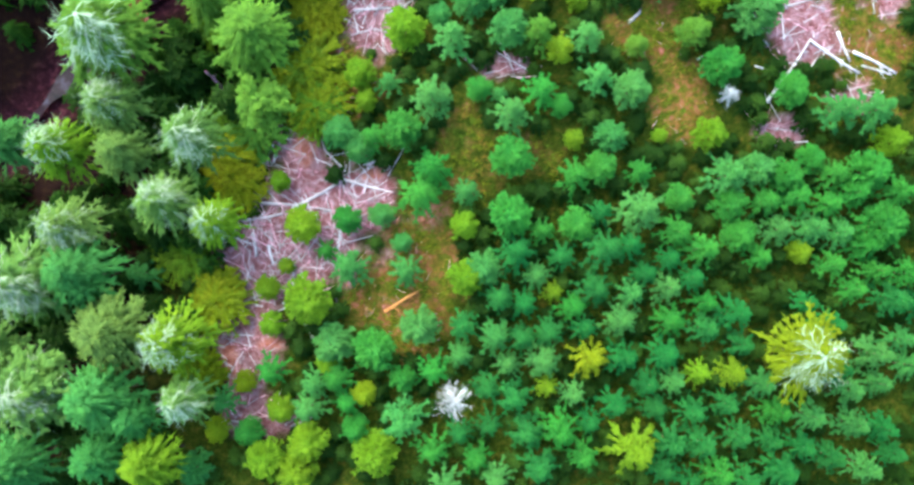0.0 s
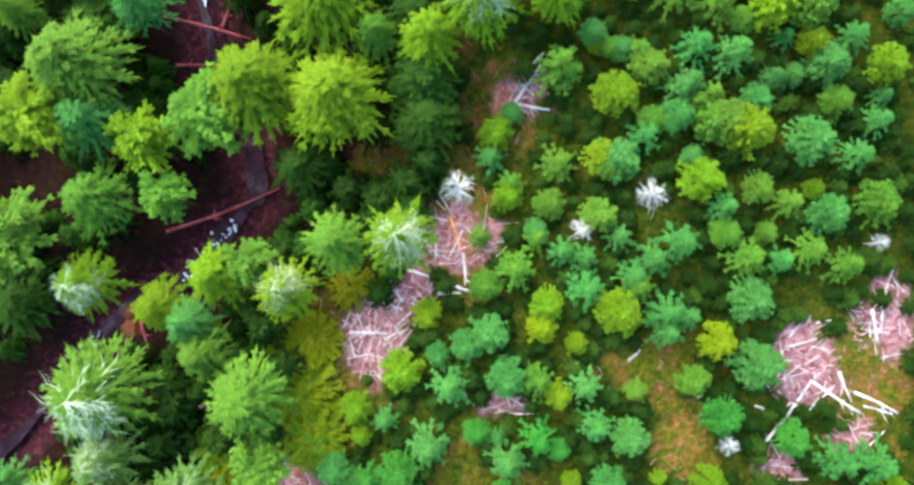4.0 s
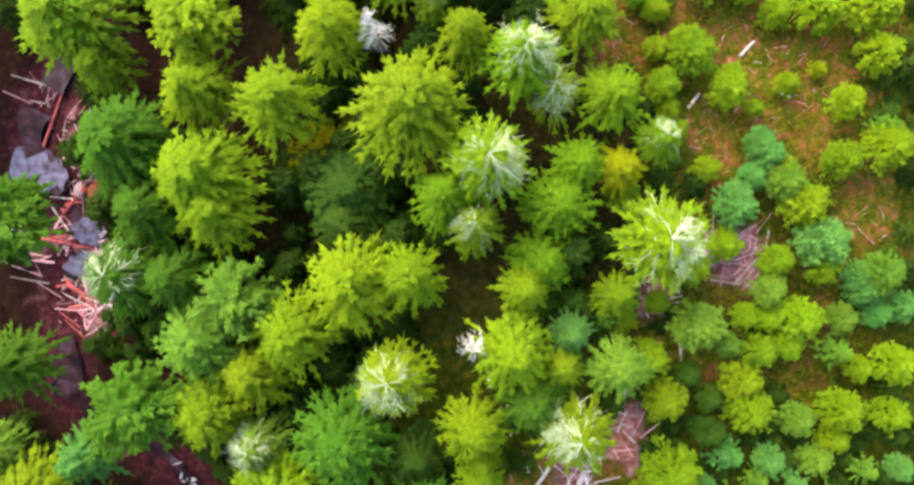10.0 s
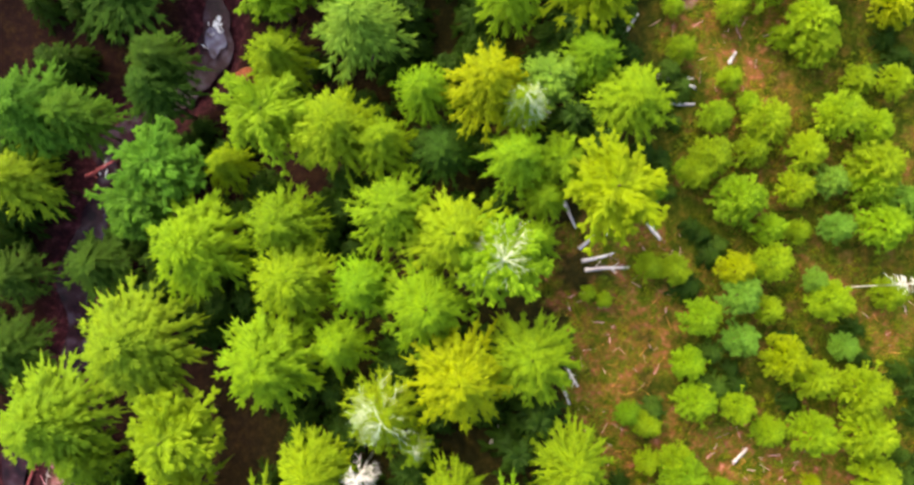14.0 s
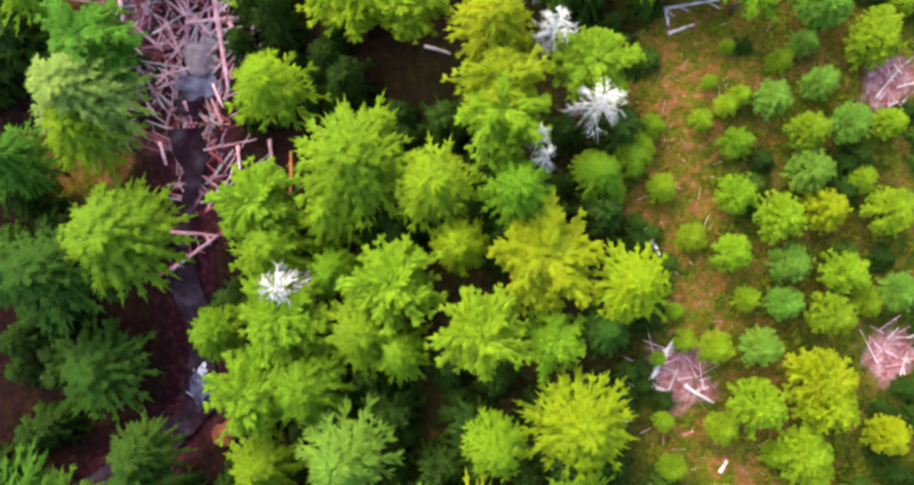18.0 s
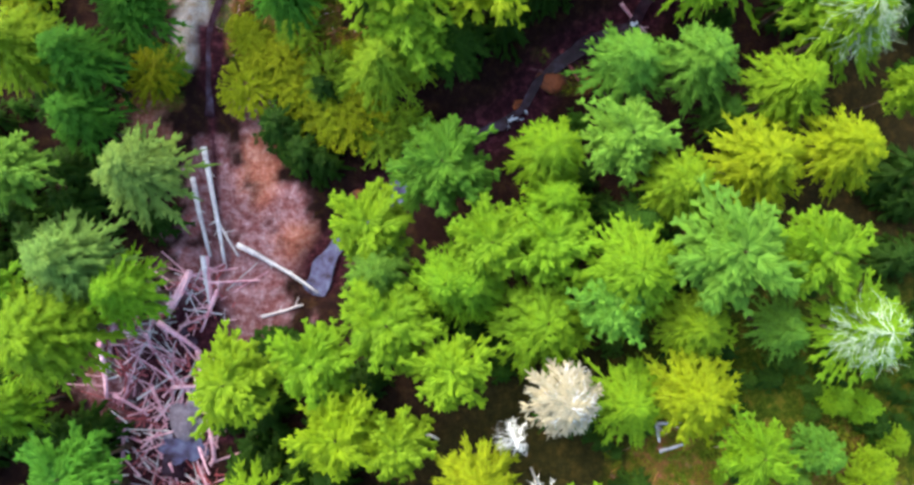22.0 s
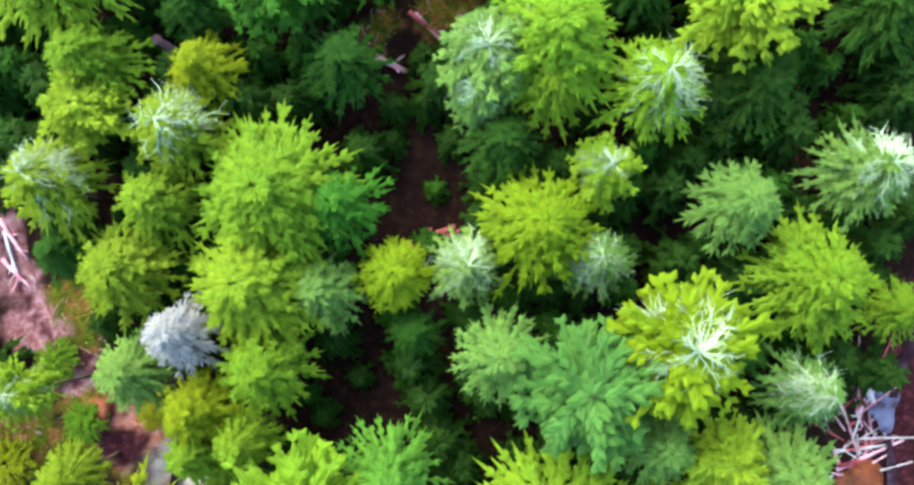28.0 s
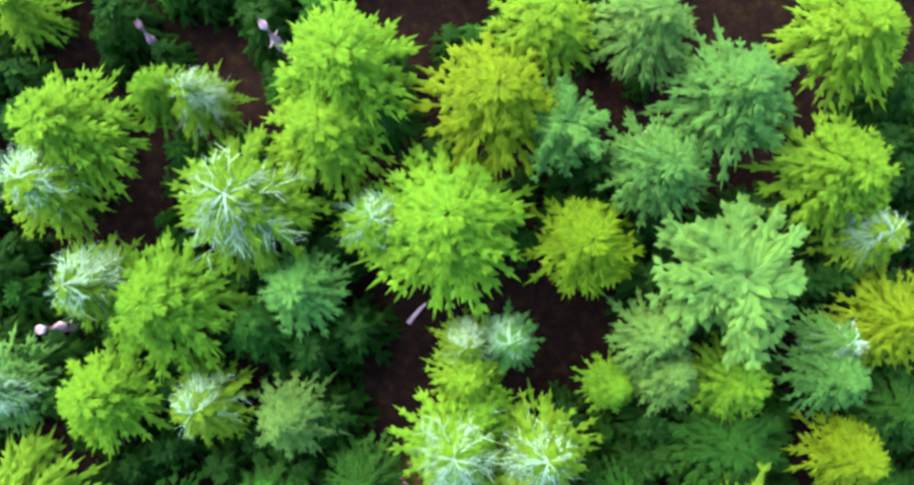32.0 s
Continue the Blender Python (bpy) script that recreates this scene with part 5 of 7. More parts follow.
young_spruce(6.6, -9.3, 4.8, 1.38, "deep_green")
young_spruce(15.9, -3.0, 4.0, 1.12, "shade_green")
young_spruce(24.0, -5.5, 4.4, 1.26, "shade_green")
young_spruce(1.2, -11.3, 3.7, 1.04, "deep_green")
young_spruce(10.5, -2.3, 4.2, 1.19, "blue_green")
young_spruce(10.5, -4.8, 4.1, 1.17, "shade_green")
young_spruce(20.5, -11.9, 4.7, 1.37, "shade_green")
young_spruce(28.9, -5.3, 3.8, 1.06, "blue_green")
young_spruce(13.4, -0.4, 3.9, 1.10, "blue_green")
young_spruce(10.0, -7.7, 3.9, 1.11, "shade_green")
young_spruce(6.7, 1.7, 3.6, 1.00, "shade_green")
young_spruce(8.8, -0.4, 4.3, 1.23, "shade_green")
young_spruce(3.6, -7.3, 4.3, 1.23, "shade_green")
young_spruce(15.5, -10.2, 4.5, 1.30, "shade_green")
young_spruce(15.1, -8.2, 3.9, 1.10, "shade_green")
young_spruce(2.0, -9.1, 3.5, 0.97, "shade_green")
young_spruce(26.4, -4.5, 4.5, 1.29, "blue_green")
young_spruce(5.3, -11.6, 4.6, 1.33, "shade_green")
young_spruce(3.7, 1.8, 4.7, 1.35, "shade_green")
young_spruce(13.6, 1.5, 3.4, 0.95, "shade_green")
young_spruce(15.9, -1.3, 3.5, 0.97, "deep_green")
young_spruce(15.6, 2.2, 4.4, 1.26, "deep_green")
young_spruce(17.3, -7.7, 3.7, 1.05, "shade_green")
young_spruce(13.8, -6.3, 3.6, 1.02, "blue_green")
young_spruce(27.4, -1.0, 4.5, 1.28, "shade_green")
young_spruce(12.0, 0.6, 3.5, 0.99, "shade_green")
young_spruce(14.8, -12.8, 3.8, 1.08, "shade_green")
young_spruce(4.3, -1.3, 3.6, 1.00, "shade_green")
young_spruce(9.3, 2.1, 4.7, 1.35, "shade_green")
young_spruce(23.8, -11.1, 4.0, 1.15, "shade_green")
young_spruce(27.1, -9.2, 3.9, 1.12, "shade_green")
young_spruce(-0.8, -12.9, 4.3, 1.23, "blue_green")
young_spruce(26.0, -11.7, 3.9, 1.12, "blue_green")
young_spruce(25.2, -0.4, 3.6, 1.00, "deep_green")
young_spruce(18.0, -9.7, 3.9, 1.10, "shade_green")
young_spruce(22.6, -8.5, 4.0, 1.14, "blue_green")
young_spruce(13.5, -10.1, 4.5, 1.29, "shade_green")
young_spruce(26.9, -6.5, 3.6, 1.02, "blue_green")
young_spruce(23.9, 1.1, 3.8, 1.07, "deep_green")
young_spruce(23.8, -2.6, 4.0, 1.15, "shade_green")
young_spruce(8.1, -11.0, 4.0, 1.15, "deep_green")
young_spruce(18.4, -12.6, 4.0, 1.13, "shade_green")
young_spruce(2.6, -12.4, 3.9, 1.09, "blue_green")
young_spruce(8.1, -2.9, 3.6, 1.00, "shade_green")
young_spruce(2.4, -3.4, 4.3, 1.22, "blue_green")
young_spruce(7.4, -7.1, 3.5, 0.97, "blue_green")
young_spruce(20.4, -8.2, 3.9, 1.09, "deep_green")
young_spruce(5.4, -5.0, 4.5, 1.29, "blue_green")
young_spruce(13.2, -4.5, 4.4, 1.25, "shade_green")
young_spruce(20.0, -10.0, 3.6, 0.99, "shade_green")
young_spruce(28.6, 0.6, 4.2, 1.21, "deep_green")
young_spruce(1.9, -6.6, 3.7, 1.03, "shade_green")
young_spruce(4.5, -9.5, 4.5, 1.29, "shade_green")
young_spruce(14.0, 3.3, 4.2, 1.20, "deep_green")
young_spruce(17.6, -2.0, 4.3, 1.23, "shade_green")
young_spruce(25.2, -9.0, 4.1, 1.18, "blue_green")
young_spruce(25.2, -7.0, 3.7, 1.03, "blue_green")
young_spruce(11.1, 2.4, 3.6, 1.02, "shade_green")
young_spruce(12.8, -8.0, 3.4, 0.96, "shade_green")
young_spruce(8.5, -8.9, 3.4, 0.96, "shade_green")
young_spruce(0.2, -9.7, 3.4, 0.96, "shade_green")
young_spruce(22.0, -10.4, 3.9, 1.11, "shade_green")
young_spruce(5.5, 3.3, 3.5, 0.98, "deep_green")
young_spruce(2.6, -0.9, 4.0, 1.13, "shade_green")
young_spruce(0.4, -2.8, 3.9, 1.10, "shade_green")
young_spruce(18.2, -3.9, 3.7, 1.05, "shade_green")
young_spruce(29.4, -1.3, 3.9, 1.11, "shade_green")
young_spruce(15.0, 0.3, 3.6, 1.02, "shade_green")
young_spruce(12.1, -6.4, 3.7, 1.03, "shade_green")
young_spruce(22.3, -1.3, 3.5, 0.98, "shade_green")
young_spruce(16.6, -12.1, 4.2, 1.21, "deep_green")
young_spruce(3.3, -5.2, 3.6, 1.00, "blue_green")
young_spruce(27.8, -10.8, 3.7, 1.03, "shade_green")
young_spruce(11.1, -0.7, 3.5, 0.99, "blue_green")
young_spruce(7.4, -1.5, 3.6, 1.00, "deep_green")
young_spruce(28.4, -3.7, 3.6, 1.02, "blue_green")
young_spruce(19.3, -6.5, 4.0, 1.14, "blue_green")
young_spruce(4.2, -3.6, 3.7, 1.05, "shade_green")
young_spruce(26.6, 0.7, 3.7, 1.03, "deep_green")
young_spruce(5.0, 0.5, 3.6, 1.01, "blue_green")
young_spruce(9.2, 4.5, 3.6, 1.01, "shade_green")
young_spruce(13.2, -11.9, 3.9, 1.09, "shade_green")
young_pine(1.7, 0.9, 3.3, 1.23, "blue_green")
young_pine(0.6, 0.3, 3.3, 1.23, "yellow_green")
young_pine(-3.5, -8.7, 3.9, 1.45, "blue_green")
young_pine(-1.5, -5.6, 3.1, 1.16, "deep_green")
young_pine(-5.3, -10.9, 4.1, 1.53, "yellow_green")
young_pine(-9.7, -10.3, 3.6, 1.35, "yellow_green")
young_pine(-6.6, -9.4, 2.6, 0.97, "deep_green")
young_pine(-6.0, -7.2, 2.3, 0.86, "yellow")
young_pine(-7.7, -6.2, 3.1, 1.16, "deep_green")
young_pine(-5.4, -4.3, 3.9, 1.46, "deep_green")
young_pine(-8.0, -3.9, 3.6, 1.35, "blue_green")
young_pine(-9.2, -6.6, 2.9, 1.09, "blue_green")
young_pine(-12.1, -5.7, 2.9, 1.09, "deep_green")
young_pine(-14.0, -6.5, 2.1, 0.79, "yellow")
young_pine(-9.6, -8.1, 3.1, 1.16, "blue_green")
young_pine(-15.7, -9.6, 2.3, 0.87, "yellow")
young_pine(-12.3, -11.4, 3.6, 1.35, "yellow_green")
young_pine(-10.4, -12.1, 3.6, 1.35, "yellow_green")
young_pine(-2.4, -2.8, 3.6, 1.34, "blue_green")
young_pine(0.2, -4.7, 2.6, 0.97, "blue_green")
young_pine(-7.0, -7.8, 2.5, 0.93, "deep_green")
young_pine(-8.5, -5.2, 2.1, 0.78, "yellow_green")
young_pine(-1.6, -10.7, 3.1, 1.16, "deep_green")
young_pine(-3.5, -6.2, 2.6, 0.97, "deep_green")
young_pine(-11.5, -8.2, 2.6, 0.98, "yellow_green")
young_pine(-15.2, -7.8, 2.6, 0.98, "blue_green")
young_pine(-13.5, -9.7, 2.5, 0.94, "deep_green")
young_pine(2.5, 31.2, 3.0, 1.14, "yellow_green")
young_pine(2.2, 29.7, 2.6, 0.96, "blue_green")
young_pine(3.5, 28.1, 2.5, 0.95, "green")
young_pine(6.3, 29.2, 3.2, 1.19, "green")
young_pine(9.9, 29.3, 3.9, 1.46, "blue_green")
young_pine(11.5, 30.9, 2.9, 1.10, "blue_green")
young_pine(14.8, 28.2, 3.7, 1.38, "yellow_green")
young_pine(16.4, 26.6, 2.8, 1.03, "blue_green")
young_pine(18.5, 27.8, 2.7, 1.03, "green")
young_pine(20.4, 26.9, 2.8, 1.03, "green")
young_pine(17.4, 31.2, 4.3, 1.61, "yellow_green")
young_pine(15.4, 31.7, 3.4, 1.27, "green")
young_pine(21.3, 30.6, 3.9, 1.44, "blue_green")
young_pine(24.4, 29.9, 2.9, 1.10, "blue_green")
young_pine(25.5, 31.8, 2.7, 1.02, "blue_green")
young_pine(22.7, 26.2, 3.4, 1.28, "blue_green")
young_pine(26.0, 26.6, 2.9, 1.10, "green")
young_pine(13.4, 32.1, 2.9, 1.09, "blue_green")
young_pine(5.8, 26.7, 2.8, 1.05, "green")
young_pine(8.8, 26.0, 3.2, 1.19, "green")
young_pine(10.1, 24.8, 2.5, 0.93, "blue_green")
young_pine(6.6, 23.8, 2.5, 0.94, "blue_green")
young_pine(8.0, 23.4, 2.5, 0.94, "blue_green")
young_pine(5.1, 25.1, 2.2, 0.83, "blue_green")
young_pine(3.8, 22.6, 3.5, 1.31, "green")
young_pine(1.5, 24.8, 2.3, 0.85, "green")
young_pine(1.9, 21.6, 2.8, 1.06, "green")
young_pine(13.7, 24.4, 3.4, 1.28, "blue_green")
young_pine(12.2, 23.3, 3.0, 1.11, "blue_green")
young_pine(11.0, 22.3, 3.0, 1.11, "blue_green")
young_pine(16.5, 25.0, 2.8, 1.03, "green")
young_pine(17.8, 23.5, 3.4, 1.29, "green")
young_pine(20.2, 23.4, 2.5, 0.93, "blue_green")
young_pine(21.8, 24.1, 3.1, 1.18, "green")
young_pine(8.1, 21.5, 3.5, 1.30, "blue_green")
young_pine(10.0, 20.1, 3.9, 1.47, "yellow_green")
young_pine(5.8, 20.5, 3.0, 1.12, "yellow_green")
young_pine(5.5, 19.0, 2.8, 1.05, "yellow")
young_pine(7.7, 18.0, 2.0, 0.76, "yellow_green")
young_pine(12.9, 20.1, 3.5, 1.29, "blue_green")
young_pine(13.1, 18.9, 3.0, 1.12, "blue_green")
young_pine(14.5, 19.8, 2.5, 0.94, "blue_green")
young_pine(18.2, 20.9, 3.7, 1.40, "blue_green")
young_pine(16.3, 18.4, 3.2, 1.19, "yellow")
young_pine(18.7, 16.9, 4.1, 1.55, "blue_green")
young_pine(-1.8, 19.8, 2.9, 1.07, "yellow_green")
young_pine(2.2, 18.6, 3.5, 1.31, "blue_green")
young_pine(0.8, 17.9, 3.0, 1.14, "blue_green")
young_pine(-3.3, 16.2, 3.8, 1.44, "yellow_green")
young_pine(-0.3, 15.3, 3.5, 1.32, "blue_green")
young_pine(3.3, 15.9, 3.5, 1.31, "blue_green")
young_pine(5.1, 15.8, 3.2, 1.20, "green")
young_pine(6.5, 14.8, 2.5, 0.94, "yellow_green")
young_pine(8.2, 15.4, 3.0, 1.12, "blue_green")
young_pine(11.5, 15.1, 2.0, 0.76, "green")
young_pine(15.0, 15.8, 2.8, 1.05, "green")
young_pine(9.0, 12.9, 3.0, 1.13, "blue_green")
young_pine(11.0, 12.2, 3.2, 1.20, "blue_green")
young_pine(16.7, 13.7, 3.5, 1.31, "deep_green")
young_pine(21.3, 12.2, 3.0, 1.13, "deep_green")
young_pine(-4.4, 12.9, 2.3, 0.85, "blue_green")
young_pine(-6.3, 13.6, 2.9, 1.08, "yellow_green")
young_pine(-6.0, 11.9, 2.1, 0.78, "yellow_green")
young_pine(1.4, 12.4, 2.2, 0.84, "deep_green")
young_pine(2.7, 12.0, 1.8, 0.69, "blue_green")
young_pine(-1.6, 11.7, 3.8, 1.43, "blue_green")
young_pine(3.4, 10.6, 3.3, 1.24, "blue_green")
young_pine(5.4, 12.1, 3.0, 1.13, "deep_green")
young_pine(6.7, 11.3, 2.0, 0.76, "deep_green")
young_pine(24.1, 23.1, 3.0, 1.11, "green")
young_pine(24.1, 10.8, 3.5, 1.31, "blue_green")
young_pine(26.2, 10.8, 3.8, 1.42, "blue_green")
young_pine(-1.1, 17.2, 2.3, 0.84, "blue_green")
young_pine(12.4, 44.8, 4.4, 1.79, "yellow_green")
young_pine(11.3, 43.0, 3.3, 1.23, "yellow_green")
young_pine(10.2, 40.1, 3.9, 1.47, "yellow_green")
young_pine(11.6, 41.1, 2.8, 1.06, "yellow_green")
young_pine(13.3, 42.7, 2.4, 0.89, "green")
young_pine(12.9, 39.2, 3.6, 1.34, "green")
young_pine(19.7, 43.9, 2.6, 0.99, "blue_green")
young_pine(16.5, 42.4, 3.5, 1.33, "green")
young_pine(21.9, 42.8, 3.3, 1.23, "green")
young_pine(24.0, 42.9, 2.8, 1.06, "blue_green")
young_pine(18.8, 39.7, 4.2, 1.57, "blue_green")
young_pine(19.5, 41.2, 2.8, 1.06, "green")
young_pine(21.0, 38.4, 3.8, 1.41, "green")
young_pine(15.6, 38.7, 3.3, 1.24, "green")
young_pine(17.2, 37.8, 2.4, 0.90, "green")
young_pine(22.8, 40.9, 2.8, 1.06, "blue_green")
young_pine(25.5, 41.9, 2.8, 1.06, "blue_green")
young_pine(8.3, 37.1, 2.4, 0.91, "blue_green")
young_pine(8.5, 36.6, 1.6, 0.59, "yellow_green")
young_pine(9.9, 36.2, 2.1, 0.80, "blue_green")
young_pine(6.3, 34.9, 4.1, 1.52, "green")
young_pine(9.5, 33.4, 3.8, 1.44, "yellow_green")
young_pine(11.7, 35.0, 3.1, 1.15, "green")
young_pine(13.5, 33.6, 2.9, 1.08, "blue_green")
young_pine(14.3, 36.0, 3.3, 1.25, "blue_green")
young_pine(16.6, 35.7, 3.3, 1.25, "blue_green")
young_pine(19.2, 34.4, 2.1, 0.80, "blue_green")
young_pine(20.4, 34.6, 2.1, 0.80, "blue_green")
young_pine(21.4, 36.5, 2.7, 1.00, "yellow_green")
young_pine(22.3, 35.1, 3.3, 1.25, "blue_green")
young_pine(23.8, 36.8, 2.7, 1.00, "blue_green")
young_pine(19.8, 36.8, 1.9, 0.72, "blue_green")
young_pine(25.8, 35.1, 3.3, 1.25, "yellow_green")
young_pine(26.0, 33.4, 1.9, 0.73, "blue_green")
young_pine(23.0, 33.0, 2.7, 1.01, "green")
young_pine(8.7, 40.8, 2.9, 1.07, "yellow_green")
young_pine(14.6, 41.2, 2.4, 0.89, "blue_green")
young_pine(26.6, 38.3, 2.4, 0.90, "blue_green")
young_pine(3.5, 32.6, 2.0, 0.76, "blue_green")
young_pine(11.9, 31.9, 2.4, 0.91, "green")
young_pine(18.1, 33.0, 2.7, 1.01, "blue_green")
young_pine(15.5, 33.5, 2.4, 0.91, "green")
young_pine(13.2, 56.3, 2.5, 0.95, "yellow_green")
young_pine(11.4, 54.4, 2.0, 0.75, "yellow_green")
young_pine(9.2, 53.4, 2.7, 1.02, "yellow_green")
young_pine(10.9, 51.2, 3.2, 1.19, "yellow_green")
young_pine(14.9, 57.6, 2.7, 1.01, "yellow_green")
young_pine(13.4, 53.1, 4.0, 1.50, "green")
young_pine(17.7, 56.8, 2.7, 1.01, "yellow_green")
young_pine(19.9, 57.9, 4.0, 1.48, "blue_green")
young_pine(20.3, 56.5, 2.7, 1.01, "yellow_green")
young_pine(19.1, 53.5, 3.8, 1.41, "yellow_green")
young_pine(17.0, 51.7, 2.9, 1.09, "yellow_green")
young_pine(18.7, 52.1, 2.6, 0.96, "yellow_green")
young_pine(21.4, 51.8, 2.6, 0.96, "green")
young_pine(16.3, 53.7, 2.3, 0.85, "yellow_green")
young_pine(16.1, 50.0, 3.2, 1.19, "yellow_green")
young_pine(11.8, 49.0, 3.5, 1.29, "yellow_green")
young_pine(16.7, 48.4, 3.6, 1.36, "yellow_green")
young_pine(19.4, 47.8, 2.9, 1.10, "green")
young_pine(21.7, 48.4, 3.6, 1.36, "yellow_green")
young_pine(24.9, 48.2, 2.9, 1.10, "yellow_green")
young_pine(24.5, 51.1, 3.4, 1.29, "yellow_green")
young_pine(22.9, 50.8, 2.3, 0.86, "yellow_green")
young_pine(23.4, 56.2, 3.4, 1.27, "green")
young_pine(22.7, 55.3, 2.7, 1.01, "blue_green")
young_pine(21.6, 53.7, 2.5, 0.95, "green")
young_pine(17.5, 55.2, 2.7, 1.01, "green")
young_pine(24.8, 54.4, 2.7, 1.02, "blue_green")
young_pine(21.7, 46.8, 2.6, 0.97, "yellow_green")
young_pine(15.4, 52.0, 2.3, 0.86, "green")
young_pine(14.6, 48.9, 2.3, 0.86, "dark_green")
young_pine(15.7, 45.7, 2.8, 1.04, "blue_green")
young_pine(18.1, 45.4, 2.6, 0.97, "blue_green")
young_pine(20.8, 45.5, 2.8, 1.04, "green")
young_pine(23.7, 44.9, 2.3, 0.87, "green")
young_pine(25.7, 45.1, 2.3, 0.87, "blue_green")
young_pine(10.8, 70.4, 1.9, 0.72, "yellow_green")
young_pine(10.8, 65.8, 1.9, 0.72, "yellow_green")
young_pine(14.6, 66.0, 3.0, 1.13, "yellow_green")
young_pine(12.6, 67.8, 3.4, 1.28, "yellow_green")
young_pine(15.4, 71.6, 2.6, 0.97, "yellow_green")
young_pine(17.2, 70.2, 2.4, 0.91, "yellow_green")
young_pine(13.1, 71.8, 3.0, 1.12, "yellow_green")
young_pine(19.3, 70.2, 3.4, 1.28, "yellow_green")
young_pine(22.0, 70.3, 3.8, 1.43, "yellow_green")
young_pine(22.6, 68.0, 3.3, 1.22, "yellow_green")
young_pine(21.0, 65.4, 2.8, 1.04, "yellow_green")
young_pine(16.9, 62.6, 2.8, 1.05, "blue_green")
young_pine(13.7, 61.8, 2.2, 0.83, "yellow_green")
young_pine(21.1, 62.4, 3.0, 1.14, "yellow_green")
young_pine(23.1, 63.0, 3.6, 1.36, "yellow_green")
young_pine(15.2, 59.8, 3.3, 1.24, "blue_green")
young_pine(17.8, 61.1, 3.1, 1.15, "green")
young_pine(18.9, 59.8, 3.5, 1.31, "yellow_green")
young_pine(16.3, 61.4, 2.2, 0.83, "blue_green")
young_pine(10.5, 78.9, 2.1, 0.80, "yellow_green")
young_pine(11.8, 78.8, 2.4, 0.89, "yellow_green")
young_pine(7.4, 77.4, 1.3, 0.49, "yellow_green")
young_pine(8.3, 77.1, 1.3, 0.49, "yellow_green")
young_pine(14.9, 78.8, 2.7, 1.02, "yellow")
young_pine(16.8, 79.2, 3.0, 1.11, "yellow_green")
young_pine(16.7, 81.0, 2.4, 0.89, "yellow_green")
young_pine(15.2, 77.5, 3.0, 1.11, "green")
young_pine(13.2, 76.3, 3.0, 1.11, "leaf_green")
young_pine(15.0, 82.4, 3.8, 1.41, "yellow_green")
young_pine(18.0, 83.1, 2.7, 1.01, "yellow_green")
young_pine(20.3, 81.1, 2.4, 0.89, "green")
young_pine(20.0, 77.3, 3.2, 1.20, "yellow_green")
young_pine(22.4, 81.2, 3.5, 1.32, "yellow_green")
young_pine(23.1, 77.7, 2.5, 0.95, "yellow_green")
young_pine(15.4, 75.1, 2.7, 1.02, "green")
young_pine(17.6, 74.2, 3.4, 1.26, "yellow")
young_pine(12.7, 73.8, 2.6, 0.96, "yellow_green")
young_pine(19.2, 73.1, 3.2, 1.20, "yellow_green")
young_pine(21.0, 74.8, 2.1, 0.80, "green")
young_pine(21.7, 72.6, 3.8, 1.41, "yellow_green")
young_pine(16.9, 76.7, 2.1, 0.80, "yellow_green")
young_pine(12.9, 84.0, 2.5, 0.95, "yellow_green")
young_pine(21.8, 83.4, 3.4, 1.26, "yellow_green")
young_pine(19.9, 83.5, 2.5, 0.95, "green")
young_pine(18.3, 80.9, 1.9, 0.71, "yellow_green")
young_pine(10.8, 82.9, 1.7, 0.64, "leaf_green")
young_pine(19.3, 78.3, 1.9, 0.71, "green")
young_pine(11.6, 92.7, 1.5, 0.57, "yellow_green")
young_pine(14.5, 92.5, 2.3, 0.88, "yellow_green")
young_pine(12.0, 90.4, 2.1, 0.79, "yellow_green")
young_pine(14.6, 88.9, 1.9, 0.70, "yellow_green")
young_pine(13.5, 84.7, 3.2, 1.18, "yellow_green")
young_pine(13.8, 86.9, 2.5, 0.94, "yellow_green")
young_pine(16.3, 86.5, 3.3, 1.24, "yellow_green")
young_pine(15.7, 87.7, 1.7, 0.63, "yellow_green")
young_pine(18.3, 91.6, 3.7, 1.38, "yellow_green")
young_pine(18.8, 90.5, 3.1, 1.18, "yellow_green")
young_pine(19.2, 94.1, 4.2, 1.58, "yellow")
young_pine(22.7, 92.4, 2.9, 1.09, "yellow")
young_pine(16.1, 93.8, 3.9, 1.46, "yellow_green")
young_pine(15.8, 85.1, 2.5, 0.94, "yellow_green")
young_pine(18.4, 85.1, 2.9, 1.09, "yellow_green")
young_pine(21.2, 88.8, 2.3, 0.88, "yellow_green")
young_pine(23.0, 88.8, 2.5, 0.94, "yellow_green")
young_pine(20.0, 86.9, 3.5, 1.30, "yellow_green")
young_pine(22.1, 86.4, 2.5, 0.94, "yellow_green")
young_pine(21.8, 84.2, 3.9, 1.48, "yellow_green")
young_pine(23.7, 82.5, 2.9, 1.09, "green")
young_pine(12.3, 84.1, 1.5, 0.57, "yellow_green")
young_pine(17.3, 91.2, 1.9, 0.69, "yellow_green")
young_pine(11.1, 104.8, 2.1, 0.77, "yellow_green")
young_pine(14.6, 107.1, 2.3, 0.84, "leaf_green")
young_pine(14.6, 104.5, 2.8, 1.05, "yellow_green")
young_pine(17.9, 107.6, 2.8, 1.04, "yellow_green")
